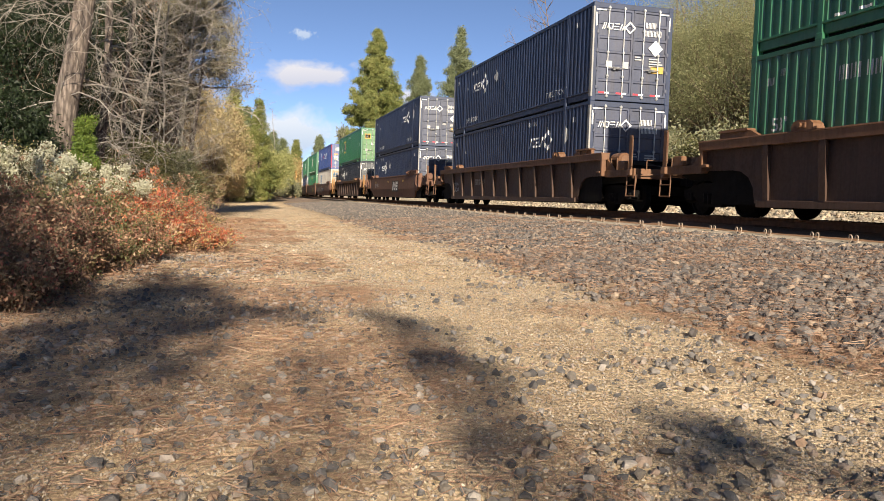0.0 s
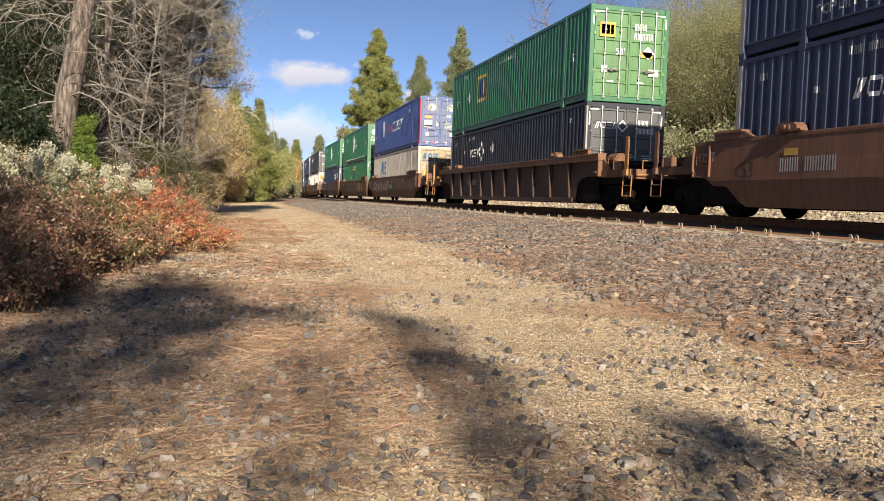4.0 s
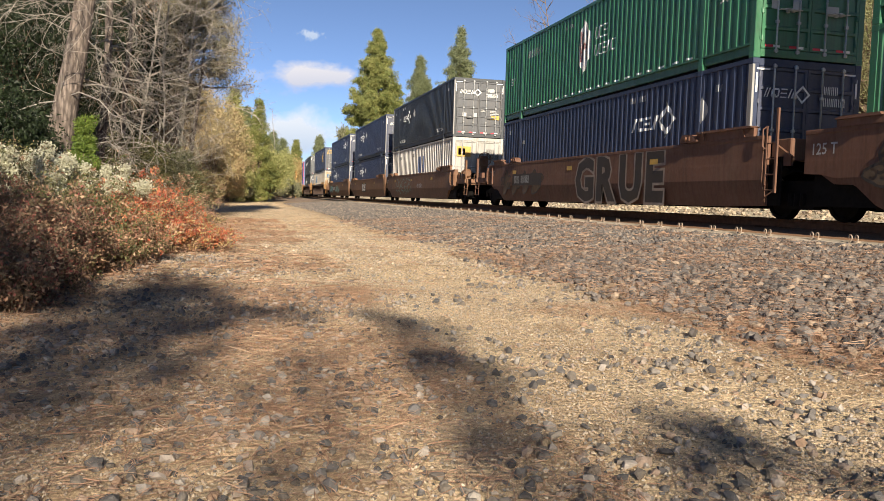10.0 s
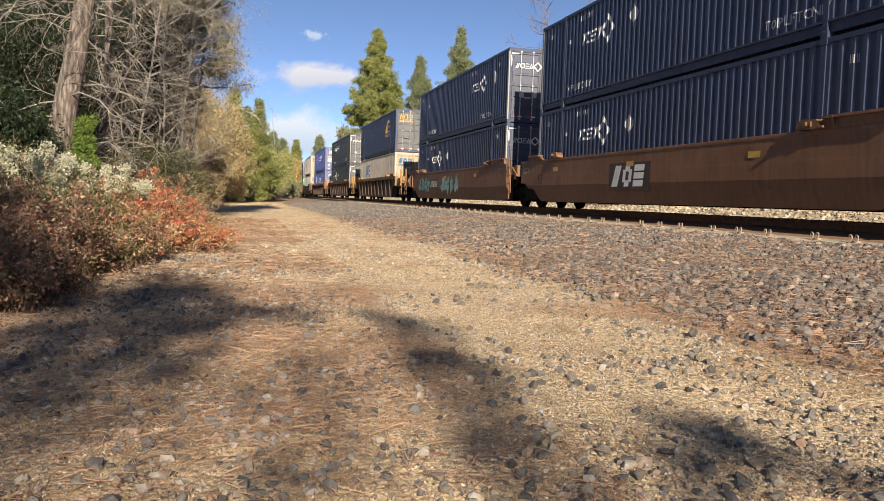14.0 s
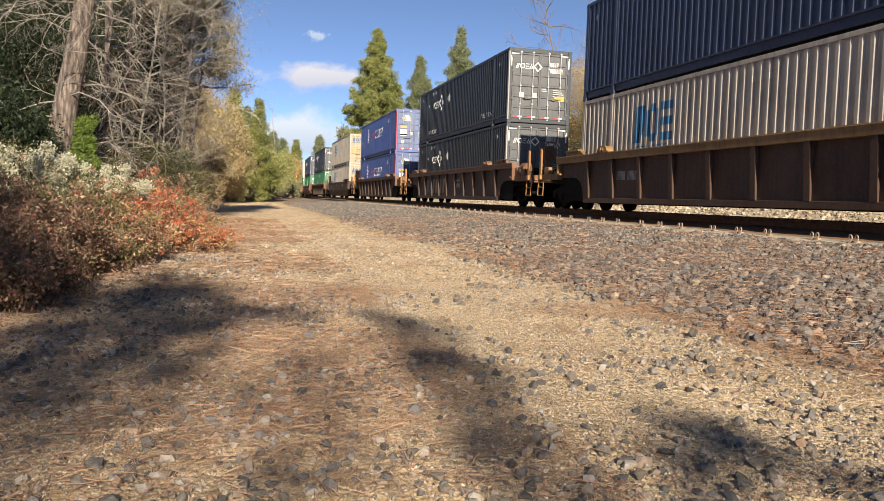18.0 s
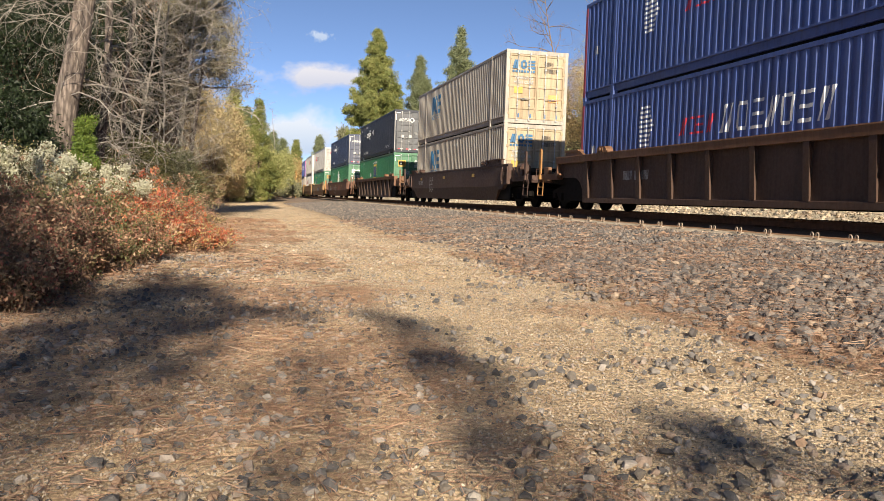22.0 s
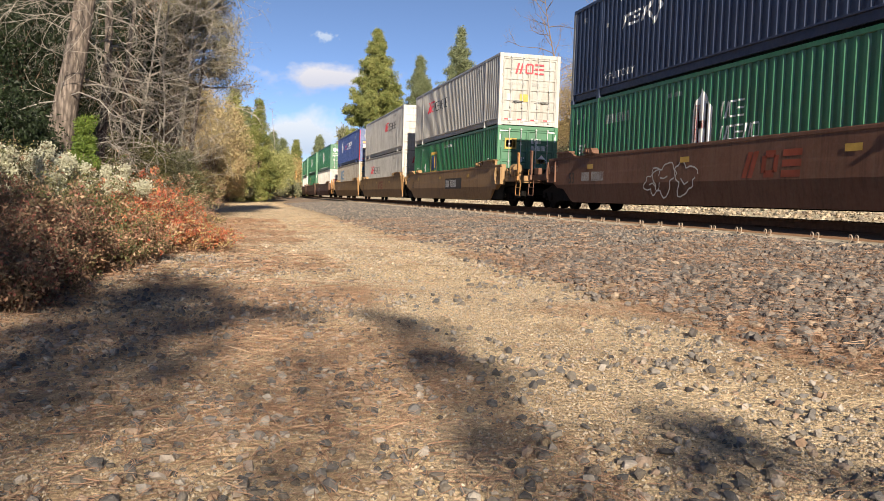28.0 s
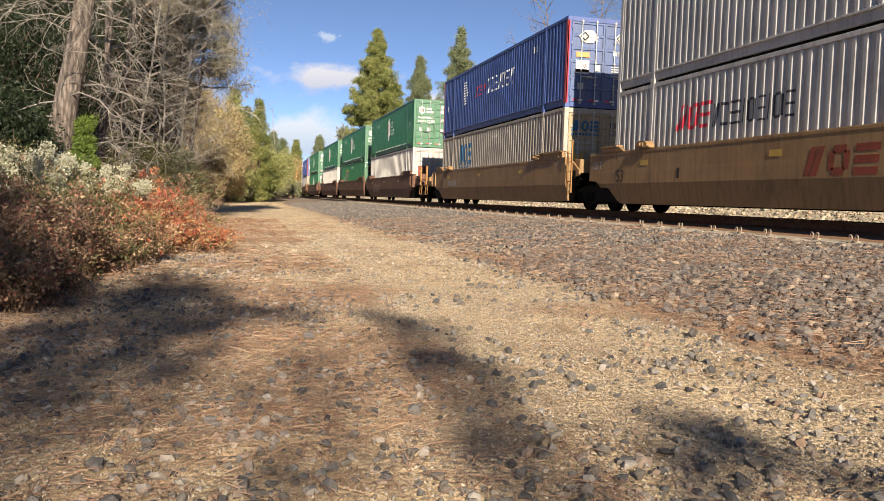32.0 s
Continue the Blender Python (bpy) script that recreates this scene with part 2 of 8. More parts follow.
POSTS_AT = (1.98, CL - 1.98)          # where the lifting posts stand, from either end
RAIL_H = 0.30                          # bottom side rail


def wall_line(kind):
    """Points (u, depth) of a side wall seen in plan; u runs from the far end to the near end."""
    pts = []
    edges = [0.16, POSTS_AT[0] - 0.09, POSTS_AT[0] + 0.09, POSTS_AT[1] - 0.09, POSTS_AT[1] + 0.09, CL - 0.16]
    for k in range(0, 6, 2):
        a, b = edges[k], edges[k + 1]
        if kind == "corrugated":
            n = max(2, round((b - a) / 0.275))
            p = (b - a) / n
            for i in range(n):
                o = a + i * p
                pts += [(o, 0.0), (o + p * 0.30, 0.0), (o + p * 0.44, 0.038), (o + p * 0.86, 0.038)]
            pts.append((b, 0.0))
        else:
            n = max(2, round((b - a) / 0.41))
            p = (b - a) / n
            for i in range(n):
                o = a + i * p
                pts += [(o, 0.0), (o + 0.035, 0.0), (o + 0.04, 0.026), (o + p - 0.005, 0.026)]
            pts.append((b, 0.0))
    return pts


LINES = {k: wall_line(k) for k in ("corrugated", "posted")}


def side_mesh(kind):
    mb = MB()
    z0, z1 = RAIL_H, CH - 0.09
    line = LINES[kind]
    vs, fs = [], []
    for u, d in line:
        vs += [(d, HALF - u, z0), (d, HALF - u, z1)]
    for i in range(len(line) - 1):
        fs.append((2 * i, 2 * i + 2, 2 * i + 3, 2 * i + 1))
    mb.add(vs, fs)
    n = len(mb.v)
    mb.add([(0.06, HALF - line[0][0], z0), (0.06, HALF - line[-1][0], z0), (0.06, HALF - line[-1][0], z1), (0.06, HALF - line[0][0], z1)], [(0, 1, 2, 3)])
    return mb.mesh("side_wall")


def cut(poly, lo, hi):
    """The part of a convex polygon with lo <= u <= hi."""
    for edge, keep in ((lo, lambda p: p[0] >= lo - 1e-9), (hi, lambda p: p[0] <= hi + 1e-9)):
        out = []
        for i, p in enumerate(poly):
            q = poly[(i + 1) % len(poly)]
            if keep(p):
                out.append(p)
            if keep(p) != keep(q):
                t = (edge - p[0]) / (q[0] - p[0])
                out.append((edge, p[1] + (q[1] - p[1]) * t))
        poly = out
        if len(poly) < 3:
            return []
    return poly


def side_marks(polys, kind, proud=0.004):
    """Paint on a corrugated side: the polygons (u, z) follow the wall in and out."""
    line, mb = LINES[kind], MB()
    for poly in polys:
        lo, hi = min(p[0] for p in poly), max(p[0] for p in poly)
        for (a, da), (b, db) in zip(line, line[1:]):
            if b <= lo or a >= hi or b - a < 1e-6:
                continue
            piece = cut(poly, max(a, lo), min(b, hi))
            if piece:
                vs = [(da + (db - da) * (u - a) / (b - a) - proud, HALF - u, z) for u, z in piece]
                mb.add(vs, [tuple(range(len(vs)))])
    return mb.mesh("marking")


def flat_marks(polys, y):
    """Paint on an end: the polygons (x, z) lie in the plane y."""
    mb = MB()
    for poly in polys:
        mb.add([(x, y, z) for x, z in poly], [tuple(range(len(poly)))])
    return mb.mesh("marking")


def rect(u, v, w, h, slant=0.0):
    return [(u, v), (u + w, v), (u + w + slant, v + h), (u + slant, v + h)]


def blocks(u, v, widths, h, gap=0.05, slant=0.0):
    out = []
    for w in widths:
        out.append(rect(u, v, w, h, slant))
        u += w + gap
    return out


def strokes_row(u, v, widths, h, gap=0.06, slant=0.0, weight=0.34):
    """Word shapes: a row of plain slanted bars, rings and stacked bars, spelling nothing."""
    out = []
    for i, w in enumerate(widths):
        t = max(0.022, min(w, h) * weight * 0.55)
        bar = lambda a, z, l, d: [(u + a + slant * z / h, v + z), (u + a + l + slant * z / h, v + z), (u + a + l + slant * (z + d) / h, v + z + d), (u + a + slant * (z + d) / h, v + z + d)]
        lean = w * 0.3
        pair = [[(u + a, v), (u + a + t * 1.15, v), (u + a + t * 1.15 + lean + slant, v + h), (u + a + lean + slant, v + h)] for a in (0.0, w - lean - t * 1.15)]
        loop = [bar(0, t * 0.7, t, h - t * 1.4), bar(w - t, t * 0.7, t, h - t * 1.4), bar(t * 0.7, h - t, w - t * 1.4, t), bar(t * 0.7, 0, w - t * 1.4, t)]
        stack = [bar(0, z, w, t * 0.9) for z in (0.0, (h - t * 0.9) / 2, h - t * 0.9)]
        out += (pair, loop, stack)[i % 3]
        u += w + gap
    return out


def diamond(u, v, r, k=1.0):
    return [(u - r * k, v), (u, v - r), (u + r * k, v), (u, v + r)]


def hollow_diamond(u, v, r, t):
    o = [(u - r, v), (u, v - r), (u + r, v), (u, v + r)]
    i = [(u - r + t, v), (u, v - r + t), (u + r - t, v), (u, v + r - t)]
    return [[o[k], o[(k + 1) % 4], i[(k + 1) % 4], i[k]] for k in range(4)]


def code_bars(u, v, chars, h, gap=0.25):
    """A row of upright strokes in place of an owner's code and number."""
    out, w = [], h * 0.5
    for c in chars:
        if c != " ":
            out += [rect(u, v, w * 0.24, h), rect(u + w * 0.5, v, w * 0.24, h)]
        u += w * (1 + gap * 0.3)
    return out


def text_mesh(body, size, fat=0.012):
    def build():
        cu = bpy.data.curves.new("lettering", "FONT")
        cu.body, cu.size, cu.resolution_u = body, size, 2
        cu.offset = size * fat
        ob = new("lettering", cu)
        bpy.context.view_layer.update()
        me = bpy.data.meshes.new_from_object(ob.evaluated_get(bpy.context.evaluated_depsgraph_get()))
        bpy.data.objects.remove(ob)
        return me
    return once(("text", body, size, fat), build)


SIDE_TEXT = Matrix(((0, 0, -1, 0), (-1, 0, 0, 0), (0, 1, 0, 0), (0, 0, 0, 1)))
END_TEXT = Matrix(((1, 0, 0, 0), (0, 0, -1, 0), (0, 1, 0, 0), (0, 0, 0, 1)))


def wall_text(owner, wall, body, u, z, size, ink):
    """Lettering on a side wall that follows it in and out."""
    def build():
        me = text_mesh(body, size)
        me.calc_loop_triangles()
        return side_marks([[(u + me.vertices[i].co.x, z + me.vertices[i].co.y) for i in t.vertices] for t in me.loop_triangles], wall)
    ob = part("lettering", once(("wall_text", wall, body, u, z, size), build), INK[ink], owner, at=(-CW / 2 + 0.008, 0, 0))
    tagged(ob, kind="stuff")


def end_text(owner, body, x, z, size, ink, y=-HALF - 0.012):
    tagged(part("lettering", text_mesh(body, size), INK[ink], owner, at=Matrix.Translation((x, y, z)) @ END_TEXT), kind="stuff")


def frame_mesh():
    mb = MB()
    w, e = CW / 2, HALF
    for sx in (-1, 1):
        for sy in (-1, 1):
            mb.box((sx * w, sy * e, 0.0), (sx * (w - 0.15), sy * (e - 0.17), CH), bevel=0.012)
            for z in (0.0, CH - 0.118):                                   # corner castings
                mb.box((sx * (w + 0.004), sy * (e + 0.004), z), (sx * (w - 0.16), sy * (e - 0.178), z + 0.118), bevel=0.012)
        mb.box((sx * (w + 0.002), -e + 0.17, CH - 0.10), (sx * (w - 0.08), e - 0.17, CH - 0.004), bevel=0.008)   # top rail
        mb.box((sx * (w - 0.045), -e + 0.17, 0.085), (sx * (w - 0.12), e - 0.17, RAIL_H + 0.01), bevel=0.01)      # bottom rail
        mb.box((sx * (w + 0.002), -e + 0.17, RAIL_H - 0.03), (sx * (w - 0.05), e - 0.17, RAIL_H + 0.015), bevel=0.006)
    for s in (-1, 1):
        y = s * (e - 0.085)
        mb.box((-w + 0.15, y - 0.08, CH - 0.16), (w - 0.15, y + 0.08, CH - 0.004), bevel=0.01)
        mb.box((-w + 0.15, y - 0.08, 0.03), (w - 0.15, y + 0.08, 0.19), bevel=0.01)
    return mb.mesh("frame")


def post_mesh():
    """One lifting post with its castings, on the -x side at y = 0."""
    mb = MB()
    w = CW / 2
    mb.box((-w - 0.004, -0.075, 0.02), (-w + 0.10, 0.075, CH), bevel=0.01)
    for z in (0.0, CH - 0.12):
        mb.box((-w - 0.012, -0.10, z - 0.004), (-w + 0.15, 0.10, z + 0.124), bevel=0.012)
        mb.box((-w - 0.0125, -0.045, z + 0.035), (-w + 0.02, 0.045, z + 0.085))
    return mb.mesh("lifting_post")


def roof_mesh():
    mb = MB()
    w, e = CW / 2 - 0.05, HALF - 0.15
    n = 60
    vs, fs = [], []
    for i in range(n + 1):
        y = -e + 2 * e * i / n
        z = CH - 0.02 + (0.014 if i % 2 else 0.0)
        vs += [(-w, y, z), (w, y, z)]
    fs = [(2 * i, 2 * i + 1, 2 * i + 3, 2 * i + 2) for i in range(n)]
    mb.add(vs, fs)
    mb.box((-w, -e, CH - 0.06), (w, e, CH - 0.03))
    return mb.mesh("roof")


def floor_mesh():
    return MB().box((-CW / 2 + 0.13, -HALF + 0.1, 0.02), (CW / 2 - 0.13, HALF - 0.1, 0.18)).mesh("floor")


def nose_mesh(side):
    """The closed end: flat sheets with shallow level presses."""
    mb = MB()
    w = CW / 2 - 0.15
    y = HALF - 0.02
    zs = [0.19]
    for k in range(6):
        z = 0.19 + 0.425 * k
        zs += [z + 0.05, z + 0.07, z + 0.36, z + 0.38]
    zs.append(CH - 0.16)
    ds = [0.0] + [0.0, 0.022, 0.022, 0.0] * 6 + [0.0]
    vs = []
    for z, d in zip(zs, ds):
        vs += [(-w, side * (y - d), z), (w, side * (y - d), z)]
    mb.add(vs, [(2 * i, 2 * i + 1, 2 * i + 3, 2 * i + 2) for i in range(len(zs) - 1)])
    mb.add([(-w, side * (y - 0.06), 0.19), (w, side * (y - 0.06), 0.19), (w, side * (y - 0.06), CH - 0.16), (-w, side * (y - 0.06), CH - 0.16)], [(0, 1, 2, 3)])
    return mb.mesh("front_wall")


DOOR_W = (CW - 0.30) / 2 - 0.012


def door_mesh(style):
    """One pressed door leaf, x from 0 to its width, outer face towards -y."""
    z0, z1 = 0.20, CH - 0.17
    n, half, proud = (6, 0.028, 0.032) if style == "ribbed" else (4, 0.018, 0.016)
    line = [(z0, -0.044), (z0 + 0.06, -0.044), (z0 + 0.08, -0.012)]
    for k in range(1, n):
        z = z0 + (z1 - z0) * k / n
        line += [(z - half - 0.022, -0.012), (z - half, -0.012 - proud), (z + half, -0.012 - proud), (z + half + 0.022, -0.012)]
    line += [(z1 - 0.08, -0.012), (z1 - 0.06, -0.044), (z1, -0.044)]
    xs = [(0.0, 1), (0.055, 1), (0.07, 0), (DOOR_W - 0.07, 0), (DOOR_W - 0.055, 1), (DOOR_W, 1)]
    vs = [(x, -0.044 if edge else y, z) for z, y in line for x, edge in xs]
    m = len(xs)
    fs = [(i * m + j, i * m + j + 1, (i + 1) * m + j + 1, (i + 1) * m + j) for i in range(len(line) - 1) for j in range(m - 1)]
    o = len(vs)
    vs += [(0.0, 0.03, z0), (DOOR_W, 0.03, z0), (DOOR_W, 0.03, z1), (0.0, 0.03, z1)]
    q = (len(line) - 1) * m
    fs += [(o, o + 3, o + 2, o + 1), (0, o, o + 1, m - 1), (q, q + m - 1, o + 2, o + 3), tuple([i * m for i in range(len(line))] + [o + 3, o]), tuple([i * m + m - 1 for i in range(len(line))] + [o + 2, o + 1])]
    fs[-4] = tuple(range(m)) + (o + 1, o)
    fs[-3] = tuple(range(q, q + m)) + (o + 2, o + 3)
    return MB().add(vs, fs).mesh("door")


def rod_mesh():
    mb = MB()
    mb.tube((0, 0, 0.12), (0, 0, CH - 0.10), 0.019, n=8)
    for z in (0.16, 0.75, 1.45, 2.15, CH - 0.15):
        mb.box((-0.04, -0.026, z - 0.03), (0.04, 0.03, z + 0.03), bevel=0.006)
    return mb.mesh("lock_rod")


def handle_mesh():
    mb = MB()
    mb.pipe([(0, 0, 0), (0.05, -0.03, 0.01), (0.30, -0.035, -0.015), (0.42, -0.02, 0.0)], 0.013)
    mb.box((0.18, -0.012, -0.05), (0.26, 0.035, 0.03), bevel=0.008)
    return mb.mesh("handle")


def hinge_mesh():
    mb = MB()
    mb.box((-0.05, -0.03, 0), (0.05, 0.012, 0.09), bevel=0.008)
    mb.tube((0, -0.03, -0.01), (0, -0.03, 0.10), 0.014, n=6)
    return mb.mesh("hinge")


def corner_post_mesh():
    """The painted face of an end post, on the -x side, y from 0 to the post's width."""
    return MB().box((-CW / 2 - 0.004, 0.0, 0.13), (-CW / 2 + 0.05, 0.150, CH - 0.13), bevel=0.006).mesh("corner_post")


def container(colour, look_of, wall="corrugated", door="ribbed", nose_first=False, post=None, label="", end_paint=None):
    """A 53 ft container; its base centre is its origin and its doors face -y."""
    paint = PAINT[colour]
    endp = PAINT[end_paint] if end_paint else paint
    root = new("shipping_container")
    tagged(root, label, "shipping container", "containers on the train")
    part("frame", once("cframe", frame_mesh), paint, root)
    for u in POSTS_AT:
        for turn in (Matrix(), FLIP):
            part("lifting_post", once("cpost", post_mesh), PAINT[post] if post else paint, root, at=Matrix.Translation((0, HALF - u, 0)) @ turn)
    corner = POSTGREY if look_of.startswith("diamond") else REDPOST if look_of == "spectrum" else None
    if corner:
        part("corner_post", once("ccorner", corner_post_mesh), corner, root, "pale painted corner post" if corner is POSTGREY else "red painted corner post", at=(0, HALF - 0.146, 0))
        part("corner_post", once("ccorner", corner_post_mesh), corner, root, "pale painted corner post" if corner is POSTGREY else "red painted corner post", at=(0, -HALF - 0.004, 0))
    wm = once(("side", wall), lambda: side_mesh(wall))
    part("side_wall", wm, paint, root, at=(-CW / 2 + 0.008, 0, 0))
    part("side_wall", wm, paint, root, at=Matrix.Translation((CW / 2 - 0.008, 0, 0)) @ Matrix.Rotation(math.pi, 4, "Z"))
    part("roof", once("croof", roof_mesh), paint, root)
    part("floor", once("cfloor", floor_mesh), IRON, root)
    part("front_wall", once(("nose", -1 if nose_first else 1), lambda: nose_mesh(-1 if nose_first else 1)), paint, root)
    if not nose_first:
        for sx in (-1, 1):
            x0 = -DOOR_W - 0.006 if sx < 0 else 0.006
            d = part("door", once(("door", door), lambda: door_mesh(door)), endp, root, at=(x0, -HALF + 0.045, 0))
            for k, fx in enumerate((0.30, 0.74)):
                r = part("lock_rod", once("rod", rod_mesh), GALV, d, at=(DOOR_W * fx, -0.062, 0))
                part("handle", once("handle", handle_mesh), GALV, d, at=(DOOR_W * fx - (0.0 if k == 0 else 0.38), -0.085, 0.98 + 0.02 * k))
            for k in range(5):
                part("hinge", once("hinge", hinge_mesh), endp, d, at=(0.0 if sx < 0 else DOOR_W, -0.03, 0.36 + 0.54 * k))
    LIVERY[look_of](root, wall)
    return root


def poly_area(poly):
    return abs(sum(p[0] * q[1] - q[0] * p[1] for p, q in zip(poly, poly[1:] + poly[:1]))) / 2


def paint_on(owner, ink, polys, label, build, at, large):
    """Large painted shapes are parts of their own; small print stays together."""
    fine = [p for p in polys if poly_area(p) < large]
    for p in polys:
        if poly_area(p) >= large:
            part("marking", build([p]), INK[ink], owner, label, at=at)
    if fine:
        tagged(part("small_print", build(fine), INK[ink], owner, at=at), kind="stuff")


def smark(owner, wall, ink, polys, label=""):
    paint_on(owner, ink, polys, label, lambda ps: side_marks(ps, wall), (-CW / 2 + 0.008, 0, 0), 0.05)


def emark(owner, ink, polys, label=""):
    paint_on(owner, ink, polys, label, lambda ps: flat_marks(ps, -HALF - 0.004), None, 0.028)


def tape(owner):
    """Red and white reflective tape along the foot of the doors."""
    emark(owner, "red", [rect(-1.05 + 0.56 * k, 0.23, 0.18, 0.05) for k in range(4)], "red reflective tape")
    emark(owner, "white", [rect(-0.87 + 0.56 * k, 0.23, 0.16, 0.05) for k in range(4)], "white reflective tape")


def small_print(owner, x, z, rows, w, ink="grey", h=0.035, step=0.075):
    emark(owner, ink, [rect(x, z - step * k, w * (0.7 + 0.3 * ((k * 7) % 3) / 2), h) for k in range(rows)])


def livery_diamond(o, wall, u=3.3):
    smark(o, wall, "white", strokes_row(u, 1.74, (0.26, 0.36, 0.30, 0.30), 0.34, 0.05, 0.05, 0.42) + hollow_diamond(u + 1.82, 1.93, 0.42, 0.15) + [diamond(u + 1.82, 2.3, 0.07), diamond(u + 1.82, 1.56, 0.07)], "white diamond emblem and word bars")
    smark(o, wall, "grey", [diamond(u + 3.4, 2.0, 0.30, 0.85)], "faded grey diamond placard")
    smark(o, wall, "grey", code_bars(u - 0.1, 2.5, "0000 000000", 0.15))
    smark(o, wall, "grey", code_bars(0.72, 2.38, "000", 0.15) + code_bars(2.3, 1.95, "000", 0.12))
    wall_text(o, wall, "TOP LIFT ONLY", CL - 3.75, 0.45, 0.27, "grey")
    wall_text(o, wall, "TOP LIFT ONLY", 2.25, 0.45, 0.27, "grey")
    smark(o, wall, "grey", code_bars(CL - 1.35, 2.35, "000", 0.15))
    emark(o, "white", strokes_row(-1.02, 2.12, (0.13, 0.19, 0.15, 0.16), 0.19, 0.03, 0.03) + hollow_diamond(-0.11, 2.21, 0.19, 0.06), "white diamond emblem and word bars")
    emark(o, "white", code_bars(0.40, 2.24, "0000", 0.17) + code_bars(0.40, 2.0, "000000", 0.17))
    emark(o, "white", [rect(-1.2, 2.66, 0.3, 0.035), rect(0.85, 2.66, 0.3, 0.035), rect(-1.22, 2.2, 0.045, 0.4), rect(1.16, 2.2, 0.045, 0.4)])
    emark(o, "yellow", [rect(0.62, 0.92, 0.42, 0.2)], "pale yellow placard")
    emark(o, "grey", [rect(-0.85, 1.02, 0.2, 0.18), rect(-0.32, 1.0, 0.2, 0.2)])
    small_print(o, 0.55, 1.32, 4, 0.45)
    small_print(o, 0.08, 1.35, 2, 0.26)
    tape(o)


def livery_diamond_near(o, wall):
    livery_diamond(o, wall, 10.9)


def livery_diamond_placard(o, wall, u=3.3):
    livery_diamond(o, wall, u)
    emark(o, "white", [diamond(0.75, 1.66, 0.24)], "white diamond placard")


def livery_diamond_placard_near(o, wall):
    livery_diamond_placard(o, wall, 10.9)


def livery_hub(o, wall):
    smark(o, wall, "white", [[(7.15, 1.30), (7.55, 0.85), (7.95, 1.30), (7.95, 2.05), (7.55, 2.5), (7.15, 2.05)]], "white pointed shield")
    smark(o, wall, "red", [rect(7.28, 1.25, 0.14, 0.9), rect(7.68, 1.25, 0.14, 0.9), rect(7.42, 1.6, 0.26, 0.18)], "red bars on the shield")
    smark(o, wall, "white", strokes_row(8.3, 1.75, (0.28, 0.24, 0.24), 0.36) + strokes_row(8.3, 1.27, (0.28, 0.2, 0.22, 0.22, 0.22), 0.32))
    smark(o, wall, "grey", code_bars(2.5, 2.1, "0000 000000", 0.26) + code_bars(0.55, 2.25, "000", 0.15) + code_bars(6.0, 2.45, "0000 000000", 0.11) + code_bars(0.9, 2.4, "000", 0.13))
    wall_text(o, wall, "53'", 0.75, 1.35, 0.36, "grey")
    wall_text(o, wall, "53'", CL - 1.35, 1.35, 0.36, "grey")
    smark(o, wall, "white", [rect(2.3 + 0.62 * k, 0.335, 0.3, 0.05) for k in range(19)], "white reflective dashes")
    emark(o, "white", [[(-0.98, 2.12), (-0.8, 2.0), (-0.62, 2.12), (-0.62, 2.38), (-0.8, 2.5), (-0.98, 2.38)]])
    emark(o, "red", [rect(-0.91, 2.13, 0.06, 0.24), rect(-0.75, 2.13, 0.06, 0.24), rect(-0.85, 2.22, 0.1, 0.06)])
    emark(o, "white", blocks(-0.52, 2.27, (0.1, 0.08, 0.08), 0.13, 0.03) + blocks(-0.52, 2.09, (0.1, 0.07, 0.08, 0.08), 0.13, 0.03))
    emark(o, "white", code_bars(0.35, 2.36, "0000", 0.19) + code_bars(0.35, 2.1, "000000", 0.19))
    end_text(o, "WARNING", -1.05, 1.74, 0.2, "white")
    end_text(o, "HIGH CUBE", -1.05, 1.52, 0.2, "white")
    emark(o, "grey", [rect(-0.95, 1.0, 0.18, 0.2), rect(-0.45, 1.0, 0.2, 0.22), rect(0.35, 0.95, 0.3, 0.2)])
    small_print(o, 0.35, 1.75, 4, 0.5, "grey")
    tape(o)


def livery_emp_mid(o, wall):
    livery_emp(o, wall, 7.4)


